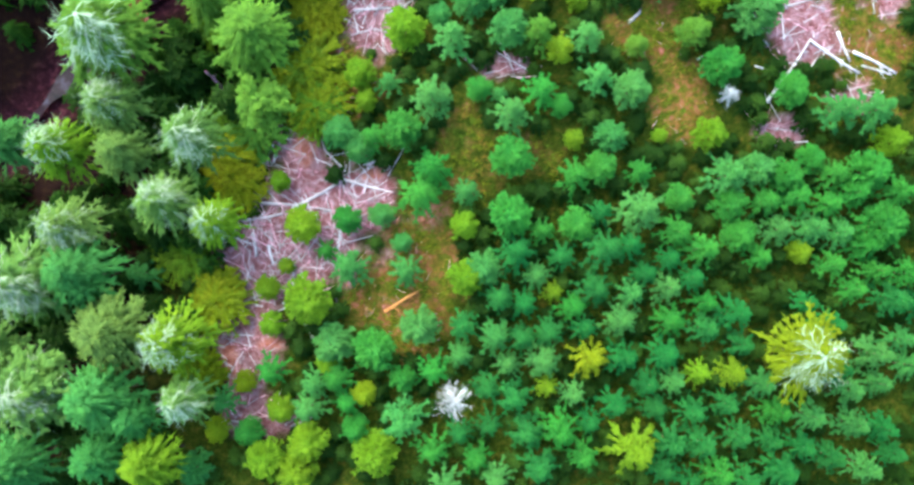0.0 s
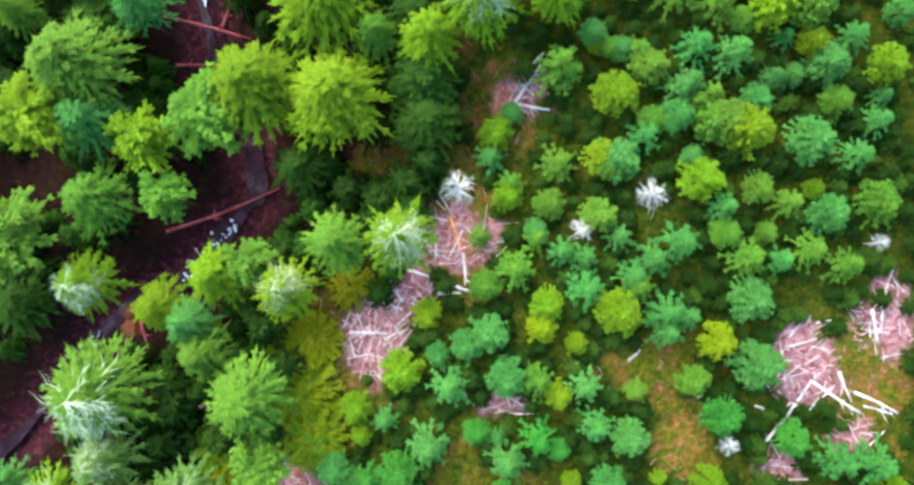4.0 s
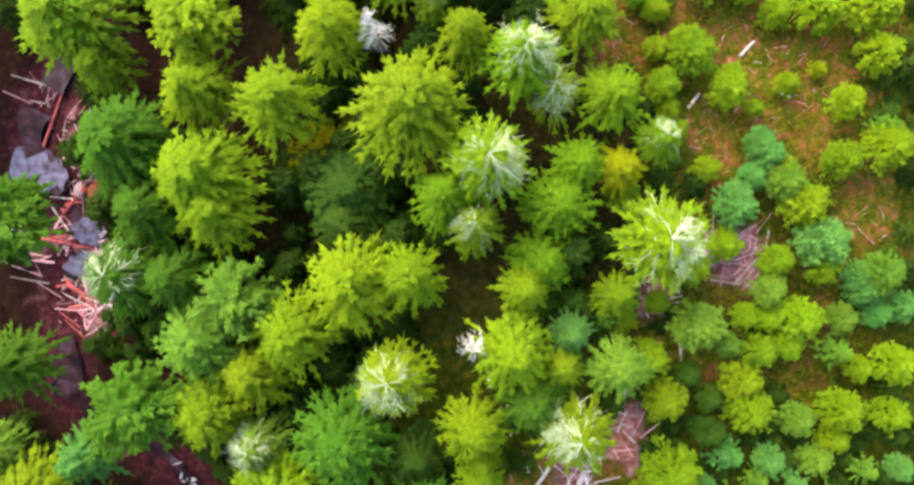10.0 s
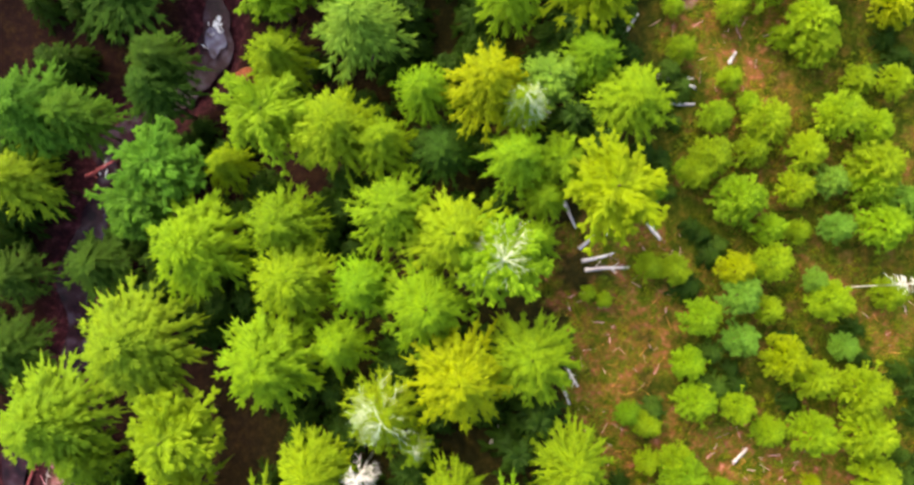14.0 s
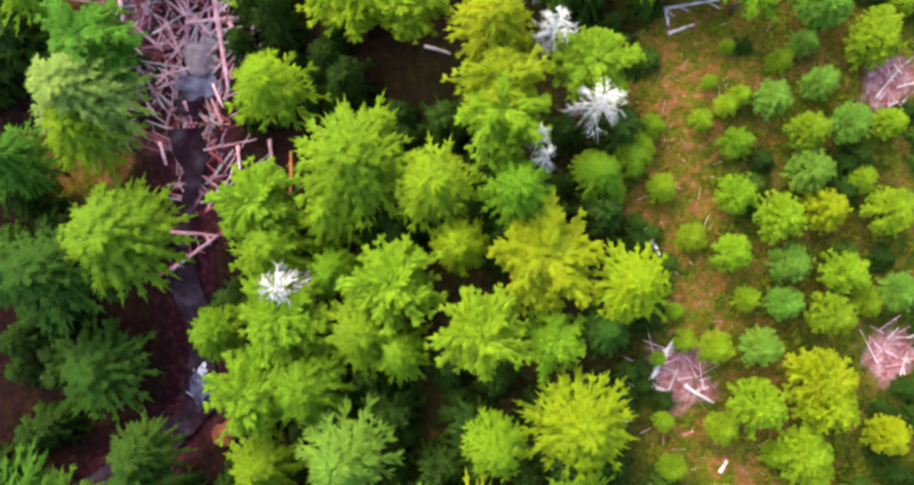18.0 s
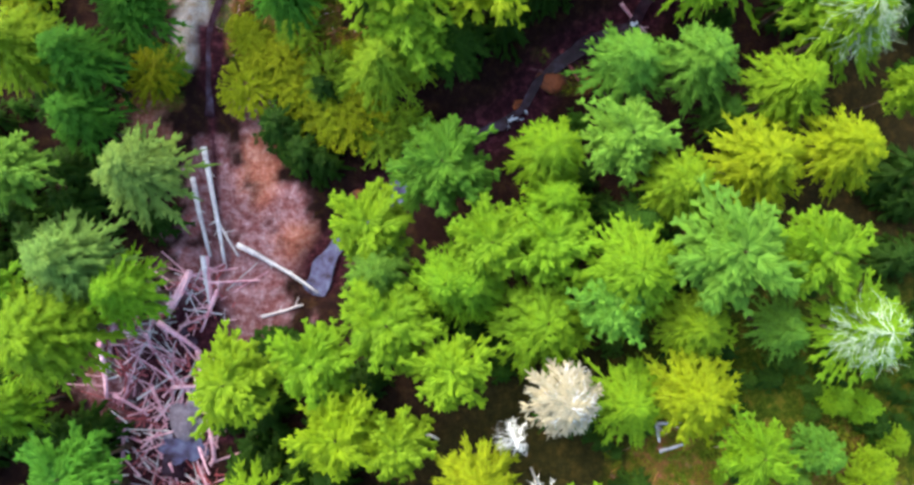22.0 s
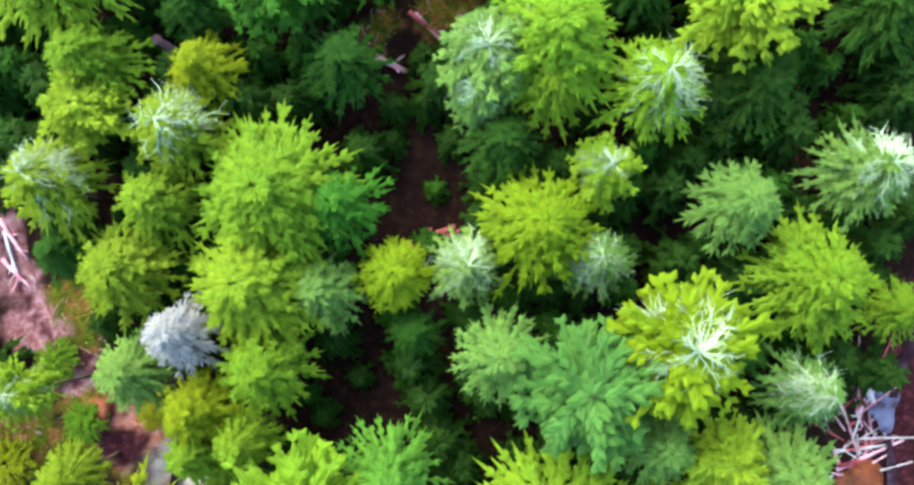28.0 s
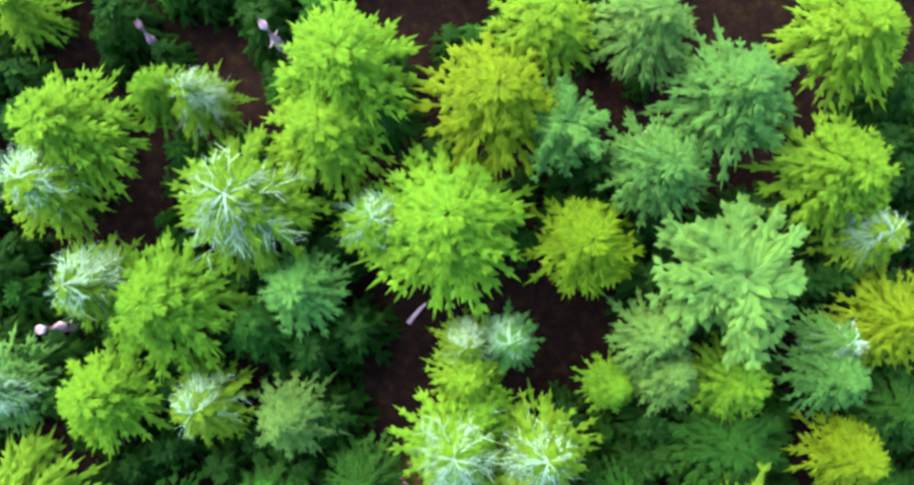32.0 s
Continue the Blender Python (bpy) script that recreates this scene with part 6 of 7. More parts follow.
young_pine(19.9, 108.0, 2.8, 1.04, "green")
young_pine(22.1, 108.1, 2.2, 0.84, "yellow_green")
young_pine(18.2, 105.6, 3.0, 1.13, "green")
young_pine(16.6, 103.3, 3.3, 1.25, "yellow_green")
young_pine(18.9, 103.7, 3.0, 1.14, "yellow")
young_pine(22.0, 103.7, 3.3, 1.25, "yellow_green")
young_pine(12.6, 102.3, 2.0, 0.77, "yellow_green")
young_pine(14.5, 101.5, 2.7, 1.00, "yellow_green")
young_pine(17.4, 101.1, 2.8, 1.06, "green")
young_pine(20.1, 100.7, 3.1, 1.14, "yellow_green")
young_pine(22.8, 99.7, 2.8, 1.06, "green")
young_pine(17.3, 99.1, 2.4, 0.91, "green")
young_pine(19.5, 98.5, 3.1, 1.15, "yellow_green")
young_pine(21.6, 99.2, 2.0, 0.77, "yellow_green")
young_pine(14.0, 96.7, 2.5, 0.92, "yellow_green")
young_pine(16.1, 96.8, 2.8, 1.07, "green")
young_pine(18.8, 95.3, 4.3, 1.61, "yellow")
young_pine(12.0, 98.5, 1.2, 0.47, "yellow_green")
young_pine(15.5, 99.2, 1.8, 0.68, "yellow_green")
young_pine(12.5, 97.0, 1.7, 0.62, "yellow_green")
young_pine(9.9, 106.8, 2.1, 0.77, "yellow_green")
young_pine(10.5, 108.0, 1.8, 0.68, "yellow_green")
young_pine(20.9, 105.3, 2.0, 0.76, "yellow_green")
young_pine(14.2, 112.0, 1.1, 0.43, "yellow_green")
young_pine(13.3, 110.2, 1.1, 0.43, "yellow_green")
young_pine(18.4, 113.8, 3.4, 1.28, "green")
young_pine(19.7, 116.0, 2.2, 0.84, "yellow_green")
young_pine(21.0, 115.7, 2.4, 0.89, "yellow_green")
young_pine(21.0, 112.0, 3.4, 1.28, "yellow_green")
young_pine(16.2, 109.2, 2.5, 0.95, "green")
young_pine(16.6, 111.1, 1.8, 0.66, "yellow_green")
young_pine(18.5, 110.0, 2.4, 0.89, "green")
young_pine(22.6, 114.1, 2.0, 0.75, "yellow_green")
young_pine(14.7, 109.4, 1.6, 0.60, "yellow_green")
young_pine(12.9, 108.2, 1.6, 0.61, "yellow_green")
young_pine(9.5, 106.3, 2.8, 1.03, "leaf_green")
young_pine(7.6, 105.7, 2.8, 1.05, "yellow_green")
young_pine(17.7, 112.1, 2.0, 0.74, "green")
young_pine(17.6, 53.5, 2.3, 0.86, "yellow_green")
young_pine(23.6, 53.9, 2.3, 0.86, "blue_green")
young_pine(13.2, 50.2, 2.2, 0.83, "dark_green")
young_pine(14.6, 47.1, 2.8, 1.04, "dark_green")
young_pine(11.1, 36.0, 2.5, 0.93, "green")
young_pine(9.4, 42.2, 2.4, 0.88, "yellow_green")
young_pine(10.8, 68.4, 1.9, 0.72, "yellow_green")
young_pine(22.4, 56.0, 2.5, 0.93, "blue_green")
young_pine(18.0, 66.5, 1.9, 0.72, "yellow_green")
young_pine(12.1, 63.9, 1.8, 0.66, "yellow_green")
young_pine(9.6, 71.0, 1.9, 0.72, "leaf_green")
young_pine(21.5, 113.0, 2.5, 0.95, "yellow_green")
young_pine(8.3, 104.4, 2.6, 0.99, "leaf_green")
young_pine(14.0, 108.9, 1.6, 0.61, "yellow_green")
young_pine(11.3, 96.0, 1.2, 0.44, "yellow_green")
young_pine(17.6, 44.3, 2.1, 0.78, "green")
young_pine(14.7, 43.6, 2.1, 0.78, "blue_green")
young_pine(13.9, 42.6, 2.1, 0.78, "yellow_green")
young_pine(18.5, 38.4, 4.2, 1.57, "yellow_green")
young_pine(14.0, 34.0, 2.9, 1.08, "blue_green")
young_pine(14.6, 32.9, 2.4, 0.91, "green")
young_pine(16.2, 31.6, 3.8, 1.43, "green")
young_pine(9.1, 29.5, 3.4, 1.28, "yellow_green")
young_pine(3.2, 27.3, 2.8, 1.05, "yellow_green")
young_pine(5.1, 24.6, 2.4, 0.90, "green")
young_pine(11.4, 21.7, 2.9, 1.10, "green")
young_pine(25.6, 27.1, 3.4, 1.27, "green")
young_pine(22.1, 27.8, 1.8, 0.66, "yellow_green")
young_pine(19.3, 25.1, 2.0, 0.74, "green")
young_pine(14.5, 29.7, 2.0, 0.73, "blue_green")
young_pine(9.4, 36.4, 1.9, 0.73, "green")
young_pine(6.1, 39.1, 3.6, 1.36, "yellow_green")
young_pine(10.4, 70.6, 1.9, 0.71, "yellow_green")
young_pine(12.2, 68.6, 2.6, 0.97, "yellow_green")
young_pine(14.8, 66.7, 2.4, 0.91, "yellow_green")
young_pine(11.1, 66.3, 2.6, 0.97, "yellow_green")
young_pine(15.5, 60.4, 2.3, 0.86, "blue_green")
young_pine(19.6, 60.1, 2.6, 0.98, "yellow_green")
young_pine(17.9, 61.7, 2.6, 0.98, "yellow_green")
young_pine(23.3, 63.7, 3.0, 1.13, "green")
young_pine(16.6, 63.3, 2.4, 0.91, "blue_green")
young_pine(9.1, 60.3, 2.6, 0.98, "yellow_green")
young_pine(11.5, 65.1, 1.9, 0.72, "yellow_green")
young_pine(8.3, 65.7, 3.6, 1.34, "leaf_green")
young_pine(19.8, 67.4, 1.4, 0.52, "yellow")
young_pine(16.3, 65.2, 1.6, 0.59, "yellow_green")

# dead trees
dead_tree(-0.3, -7.5, 4.1, 1.21)
dead_tree(11.8, 27.3, 3.4, 0.99)
dead_tree(7.7, 25.0, 2.7, 0.79)
dead_tree(0.3, 27.3, 7.5, 1.05)
dead_tree(17.2, 11.8, 2.7, 0.66)
dead_tree(25.9, 24.5, 2.7, 0.54)
dead_tree(1.4, 41.0, 8.5, 1.05)
dead_tree(1.1, 52.0, 8.5, 0.86)
dead_tree(-4.3, 68.0, 8.5, 0.91)
dead_tree(21.5, 78.0, 8.5, 0.50)
dead_tree(-8.0, 99.4, 10.2, 1.45)
dead_tree(4.8, 105.6, 8.5, 0.62)
dry_spruce(6.2, 116.0, 9.0, 1.71, "cream")
dead_tree(3.8, 114.0, 8.5, 0.90)
dead_tree(5.1, 111.6, 8.5, 1.05)
dead_tree(6.9, 108.2, 8.5, 1.25)
dead_tree(4.6, 106.6, 8.5, 0.61)
dead_tree(21.9, 136.8, 8.5, 1.19)
dead_tree(-5.1, 137.2, 8.5, 0.72)
dry_spruce(-10.1, 151.8, 9.0, 1.51, "grey_pink")

# shrubs
shrub(-16.0, -0.6, 1.8, 1.37, "gold_green")
shrub(-17.3, -6.1, 1.8, 1.36, "gold_green")
shrub(-17.8, 1.7, 1.8, 1.37, "olive_green")
shrub(-14.8, 6.4, 1.8, 1.37, "gold_green")
shrub(-15.0, 8.4, 2.0, 1.57, "gold_green")
shrub(-13.4, 10.1, 2.0, 1.56, "green")
shrub(-10.2, 14.1, 2.1, 1.62, "olive_green")
shrub(-9.7, 17.9, 1.8, 1.36, "gold_green")
shrub(-7.0, 21.5, 1.6, 1.17, "gold_green")
shrub(-9.1, 11.4, 2.0, 1.53, "olive_green")
shrub(-7.4, 62.9, 2.4, 1.89, "gold_green")
shrub(7.6, 87.0, 0.7, 0.38, "gold_green")
shrub(-6.5, 132.7, 1.9, 1.44, "olive_green")
shrub(-10.6, 131.9, 1.7, 1.28, "gold_green")
shrub(-5.2, 130.6, 2.0, 1.56, "gold_green")
shrub(-9.7, 141.5, 1.6, 1.21, "olive_green")
shrub(-4.8, 132.4, 1.7, 1.28, "gold_green")
shrub(-8.8, 133.3, 1.5, 1.13, "gold_green")
shrub(-10.0, 145.6, 1.6, 1.19, "olive_green")
shrub(-18.8, 141.9, 1.6, 1.21, "gold_green")
shrub(-6.3, 130.8, 1.9, 1.49, "gold_green")
shrub(-5.3, 134.1, 0.9, 0.51, "yellow")
shrub(-4.4, 130.4, 1.5, 1.11, "yellow_green")
shrub(-8.0, 134.8, 1.3, 0.94, "olive_green")
shrub(-10.5, 134.4, 1.2, 0.82, "gold_green")
shrub(-5.3, 132.1, 1.4, 0.97, "yellow_green")
shrub(-15.7, 132.4, 1.7, 1.25, "gold_green")
shrub(-21.5, 136.9, 1.3, 0.92, "olive_green")
shrub(-9.8, 14.4, 2.1, 1.93, "gold_green")
shrub(-9.2, 11.7, 2.0, 1.72, "gold_green")
shrub(-15.4, 10.5, 1.9, 1.64, "olive_green")
shrub(-14.9, 6.9, 2.0, 1.74, "gold_green")
shrub(-15.8, -1.4, 1.9, 1.62, "gold_green")
shrub(-18.9, 1.7, 1.8, 1.48, "olive_green")
shrub(-17.2, -6.0, 1.6, 1.24, "gold_green")
shrub(-10.3, 17.7, 1.8, 1.56, "gold_green")
shrub(-12.0, 17.9, 1.6, 1.32, "olive_green")
shrub(-9.2, 17.9, 1.7, 1.38, "gold_green")
shrub(-16.4, 17.1, 1.8, 1.49, "yellow_green")
shrub(-9.1, 140.1, 1.5, 1.14, "gold_green")
shrub(-15.0, 139.3, 1.4, 1.03, "yellow_green")
shrub(-15.0, 132.7, 1.3, 0.98, "olive_green")
shrub(-9.9, 133.6, 1.3, 0.99, "gold_green")
shrub(-8.3, 132.0, 1.6, 1.25, "gold_green")
shrub(-3.4, 129.6, 1.7, 1.41, "olive_green")
shrub(-2.0, 130.2, 1.4, 1.10, "olive_green")
shrub(-7.7, 136.6, 1.4, 1.04, "olive_green")
shrub(-4.2, 133.4, 1.6, 1.26, "gold_green")
shrub(-1.5, 133.6, 1.4, 1.08, "olive_green")
shrub(-10.9, 134.9, 1.1, 0.67, "gold_green")
shrub(-7.3, 131.0, 1.3, 0.95, "yellow")
shrub(-21.6, 134.1, 1.5, 1.22, "olive_green")
shrub(-22.2, 136.2, 1.4, 1.03, "gold_green")
shrub(-20.9, 145.0, 1.4, 1.00, "gold_green")
shrub(-18.9, 143.0, 1.4, 1.01, "yellow_green")
shrub(-17.1, 147.1, 1.2, 0.82, "olive_green")
shrub(-13.6, 147.6, 1.2, 0.77, "gold_green")
shrub(-9.4, 146.1, 1.2, 0.88, "gold_green")
shrub(-8.3, 142.4, 1.4, 1.01, "gold_green")
shrub(-18.6, 150.1, 1.2, 0.88, "olive_green")
shrub(-5.6, 139.8, 1.3, 0.96, "gold_green")
shrub(-21.1, 149.0, 1.2, 0.88, "olive_green")


# ---- fallen logs and slash ----
LOGS = {"white": (WHITE, "barkless pale fallen log lying in the clearing"), "pink": (PINK, "weathered pinkish-grey log in the driftwood pile"),
        "red": (RUSTY, "rotten red-brown fallen trunk over the brook"), "orange": (ORANGE, "fresh orange split log on the ground")}


def log(x0, y0, x1, y1, thick, kind, lift=0.0):
    """A fallen log from one end to the other, resting on the ground, with a few branch stubs."""
    rng = random.Random(round(x0 * 91 + y0 * 37))
    mat, label = LOGS[kind]
    long = math.hypot(x1 - x0, y1 - y0)
    z0, z1 = float(height(x0, y0)) + thick * 0.7 + lift, float(height(x1, y1)) + thick * 0.6 + lift
    mid = float(height((x0 + x1) / 2, (y0 + y1) / 2)) + thick * 0.6
    up = max(0.0, mid - (z0 + z1) / 2)
    z0, z1 = z0 + up, z1 + up
    nx, ny = -(y1 - y0) / (long + 1e-6), (x1 - x0) / (long + 1e-6)
    pts, radii = [], []
    bend = rng.uniform(-0.025, 0.025) * long
    for k in range(6):
        u = k / 5
        bow = bend * math.sin(u * 3.1) + rng.uniform(-0.1, 0.1) * thick
        pts.append(((u - 0.5) * (x1 - x0) + nx * bow, (u - 0.5) * (y1 - y0) + ny * bow, (u - 0.5) * (z1 - z0)))
        radii.append(thick * (1.0 - 0.45 * u) * rng.uniform(0.9, 1.1))
    verts, faces = [], []
    limb(verts, faces, pts, radii, 8)
    trunk = mesh_of("stem", verts, faces, mat, False)
    top = new("fallen_log")
    top.empty_display_size = 0.2
    top.matrix_world = pose((x0 + x1) / 2, (y0 + y1) / 2, (z0 + z1) / 2)
    new("stem", trunk).parent = top
    if long > 1.8:
        for k in range(rng.randint(2, 4)):
            u = rng.uniform(0.25, 0.95)
            p = Vector(pts[min(5, int(u * 5))])
            a = math.atan2(y1 - y0, x1 - x0) + rng.choice((-1, 1)) * rng.uniform(0.5, 1.2)
            q = p + Vector((math.cos(a), math.sin(a), rng.uniform(0.0, 0.4))) * rng.uniform(0.3, 0.8)
            verts, faces = [], []
            limb(verts, faces, [p, q], [thick * 0.35, thick * 0.15], 5)
            new("branch_stub", mesh_of("branch_stub", verts, faces, mat)).parent = top
    return tagged(top, label, "log", "fallen logs")


def snag(x, y, h, thick):
    """A standing broken trunk, split at the top, with branch stubs."""
    rng = random.Random(round(x * 77 + y * 13))
    foot = new("broken_trunk")
    foot.empty_display_size = 0.2
    foot.matrix_world = pose(x, y, float(height(x, y)) - 0.1, rng.uniform(-5, 5), rng.uniform(-5, 5), rng.uniform(0, 360))
    verts, faces = [], []
    limb(verts, faces, [(0, 0, 0), (0.02, 0, 0.12 * h), (0, 0.03, 0.6 * h), (0.02, 0, h)], [thick * 1.5, thick, thick * 0.85, thick * 0.7], 9)
    for k in range(5):
        a = k * math.tau / 5
        limb(verts, faces, [(thick * 0.45 * math.cos(a), thick * 0.45 * math.sin(a), h - 0.1), (thick * 0.4 * math.cos(a), thick * 0.4 * math.sin(a), h + rng.uniform(0.05, 0.4))], [thick * 0.35, thick * 0.06], 4)
    new("stem", mesh_of("stem", verts, faces, PINK)).parent = foot
    for k in range(2):
        a, z = rng.random() * math.tau, rng.uniform(0.25, 0.9) * h
        verts, faces = [], []
        limb(verts, faces, [(0, 0, z), (0.4 * math.cos(a), 0.4 * math.sin(a), z + rng.uniform(-0.1, 0.2))], [thick * 0.22, thick * 0.08], 5)
        new("branch_stub", mesh_of("branch_stub", verts, faces, PINK)).parent = foot
    return tagged(foot, "standing broken grey trunk without bark among spruces", "dead trunk", "dead trunks")


def boulder(x, y, r, tall, mat=STONE, look="rust-brown"):
    """A worn brook boulder, half sunk."""
    rng = random.Random(round(x * 31 + y * 17))
    bm = bmesh.new()
    bmesh.ops.create_icosphere(bm, subdivisions=4, radius=1.0)
    shift = Vector((rng.uniform(0, 50), rng.uniform(0, 50), 0))
    for v in bm.verts:
        n = noise.noise(v.co * 1.1 + shift) * 0.34 + noise.noise(v.co * 2.6 + shift) * 0.13 + noise.noise(v.co * 7 + shift) * 0.03
        v.co *= 1 + n
        v.co.x *= r * rng.uniform(0.999, 1.001)
        v.co.y *= r * 0.85
        v.co.z *= r * tall
    me = bpy.data.meshes.new("boulder")
    bm.to_mesh(me)
    bm.free()
    me.materials.append(mat)
    me.polygons.foreach_set("use_smooth", np.ones(len(me.polygons), bool))
    ob = new("boulder", me)
    ob.matrix_world = pose(x, y, float(height(x, y)) + 0.2 * r * tall, 0, 0, rng.uniform(0, 360))
    return tagged(ob, f"{look} worn boulder lying in the brook", "boulder", "brook boulders")


def sticks(name, label, mat, spots, seed, long_most=2.0, thick=(0.012, 0.05)):
    """Loose small wood strewn over ellipses of the ground: (x, y, rx, ry, count)."""
    rng = np.random.RandomState(seed)
    centre = np.repeat(np.array([s[:4] for s in spots], float), [s[4] for s in spots], axis=0)
    n = len(centre)
    a, d, turn = rng.rand(n) * math.tau, np.sqrt(rng.rand(n)), rng.rand(n) * math.pi
    long, r, lift = rng.uniform(0.2, 1.0, n) ** 1.6 * long_most, rng.uniform(*thick, n), rng.uniform(0.02, 0.16, n)
    x, y = centre[:, 0] + centre[:, 2] * d * np.cos(a), centre[:, 1] + centre[:, 3] * d * np.sin(a)
    ex, ey = x + long * np.cos(turn), y + long * np.sin(turn)
    z, ez = height(x, y) + lift, height(ex, ey) + lift + rng.uniform(-0.03, 0.1, n)
    over = height((x + ex) / 2, (y + ey) / 2) + 0.03 - (z + ez) / 2
    z, ez = z + np.maximum(over, 0), ez + np.maximum(over, 0)
    verts, faces = [], []
    for k in range(n):
        limb(verts, faces, [(x[k], y[k], z[k]), (ex[k], ey[k], ez[k])], [r[k], r[k] * 0.6], 4)
    return tagged(new(name, mesh_of(name, verts, faces, mat)), label, "sticks", kind="stuff")


log(-13.76, 5.41, -8.33, 4.76, 0.11, "white")
log(-14.56, 4.19, -11.73, 4.64, 0.11, "white")
log(-11.12, 4.94, -7.54, 6.85, 0.11, "white")
log(-7.54, 6.85, -4.21, 5.95, 0.11, "white")
log(-9.30, -2.55, -7.73, -1.38, 0.11, "white")
log(-10.09, -2.75, -9.50, -3.91, 0.11, "white")
log(-4.80, -1.96, -2.28, -0.41, 0.11, "orange")
log(-7.54, 4.44, -7.93, 2.11, 0.11, "white")
log(-12.72, 2.52, -12.31, 1.15, 0.11, "white")
log(-13.52, 1.74, -13.74, 3.32, 0.11, "white")
log(20.17, 11.70, 22.94, 15.76, 0.11, "white")
log(22.94, 15.68, 26.23, 13.63, 0.11, "white")
log(24.72, 16.26, 25.63, 14.38, 0.11, "white")
log(25.79, 14.95, 28.67, 13.65, 0.11, "white")
log(26.39, 14.09, 28.30, 13.57, 0.07, "white")
log(21.17, 17.84, 23.20, 18.41, 0.07, "white")
log(21.40, 18.47, 22.40, 19.59, 0.07, "white")
log(19.33, 14.04, 21.15, 13.67, 0.07, "white")
log(26.65, 20.36, 27.14, 18.14, 0.11, "white")
log(27.34, 21.47, 27.35, 19.07, 0.07, "white")
log(-0.42, 26.16, 0.37, 23.72, 0.11, "orange")
log(0.48, 23.72, 0.65, 21.60, 0.11, "white")
log(-0.69, 21.81, 0.96, 21.21, 0.16, "white")
log(-3.11, 22.63, -1.74, 22.14, 0.11, "white")
log(-4.69, 22.47, -3.47, 20.49, 0.11, "white")
log(-4.85, 20.50, -3.46, 19.90, 0.11, "white")
log(-7.00, 18.36, -4.42, 18.35, 0.11, "white")
log(-19.99, 25.10, -12.34, 28.24, 0.13, "red")
log(-21.92, 18.92, -20.88, 16.72, 0.13, "red")
log(11.09, 16.83, 11.94, 17.58, 0.11, "white")
log(15.66, 14.50, 17.14, 15.26, 0.07, "white")
log(-1.15, 21.05, 0.39, 21.11, 0.11, "white")
log(4.07, 41.73, 5.74, 44.37, 0.16, "white")
log(7.22, 42.14, 8.13, 45.49, 0.16, "white")
log(7.64, 44.49, 8.17, 42.63, 0.11, "white")
log(4.14, 45.27, 4.53, 43.92, 0.11, "white")
log(3.58, 33.17, 5.34, 35.72, 0.11, "white")
log(3.94, 33.35, 5.95, 32.90, 0.11, "white")
log(4.44, 35.37, 5.49, 36.44, 0.11, "white")
log(-20.27, 39.89, -14.23, 38.35, 0.13, "red")
log(-19.46, 36.59, -15.45, 36.72, 0.13, "red")
log(-16.46, 39.33, -15.64, 41.30, 0.13, "red")
log(-15.22, 41.50, -14.84, 39.73, 0.13, "red")
log(1.72, 51.46, 2.12, 49.09, 0.11, "white")
log(3.18, 48.06, 3.41, 46.16, 0.11, "white")
log(12.06, 56.64, 12.92, 54.85, 0.11, "white")
log(12.93, 52.53, 13.19, 50.87, 0.11, "white")
log(9.92, 48.80, 10.15, 49.81, 0.11, "white")
log(-26.51, 59.72, -24.74, 61.26, 0.13, "red")
log(-28.29, 58.17, -25.58, 57.63, 0.13, "red")
log(-26.40, 55.13, -24.29, 53.24, 0.13, "red")
log(-24.86, 54.19, -21.66, 54.97, 0.13, "red")
log(-28.55, 61.47, -26.36, 67.57, 0.13, "red")
log(-26.47, 59.40, -24.71, 61.53, 0.13, "red")
log(-27.84, 57.84, -23.99, 57.13, 0.13, "red")
log(-26.35, 54.77, -23.66, 53.65, 0.13, "red")
log(-25.99, 53.22, -22.87, 53.67, 0.13, "red")
log(-22.91, 51.71, -20.98, 49.59, 0.13, "red")
log(2.39, 68.93, 2.85, 70.12, 0.11, "white")
log(15.71, 68.25, 16.48, 69.06, 0.11, "white")
log(17.91, 66.36, 18.41, 66.11, 0.11, "white")
log(12.89, 65.32, 13.51, 66.13, 0.11, "white")
log(6.96, 79.80, 7.89, 80.59, 0.11, "white")
log(7.12, 79.15, 8.84, 79.62, 0.11, "white")
log(7.29, 78.67, 9.65, 78.84, 0.11, "white")
log(8.36, 80.58, 8.75, 81.38, 0.11, "white")
log(10.55, 81.39, 11.31, 80.36, 0.16, "white")
log(6.14, 82.41, 6.79, 80.93, 0.11, "white")
log(5.97, 72.75, 6.64, 71.32, 0.11, "white")
log(6.11, 73.87, 7.09, 72.28, 0.11, "white")
log(17.93, 66.30, 18.59, 65.98, 0.11, "white")
log(-23.68, 84.31, -21.63, 85.26, 0.13, "red")
log(11.02, 89.24, 13.04, 88.61, 0.16, "white")
log(11.52, 87.70, 13.07, 87.73, 0.11, "white")
log(9.16, 91.36, 9.95, 92.63, 0.11, "white")
log(10.89, 94.52, 12.17, 97.00, 0.11, "white")
log(10.52, 102.81, 11.71, 100.36, 0.11, "white")
log(14.85, 89.95, 15.20, 90.58, 0.11, "white")
log(10.89, 94.52, 11.95, 94.23, 0.11, "white")
log(-17.28, 102.57, -14.43, 102.38, 0.13, "red")
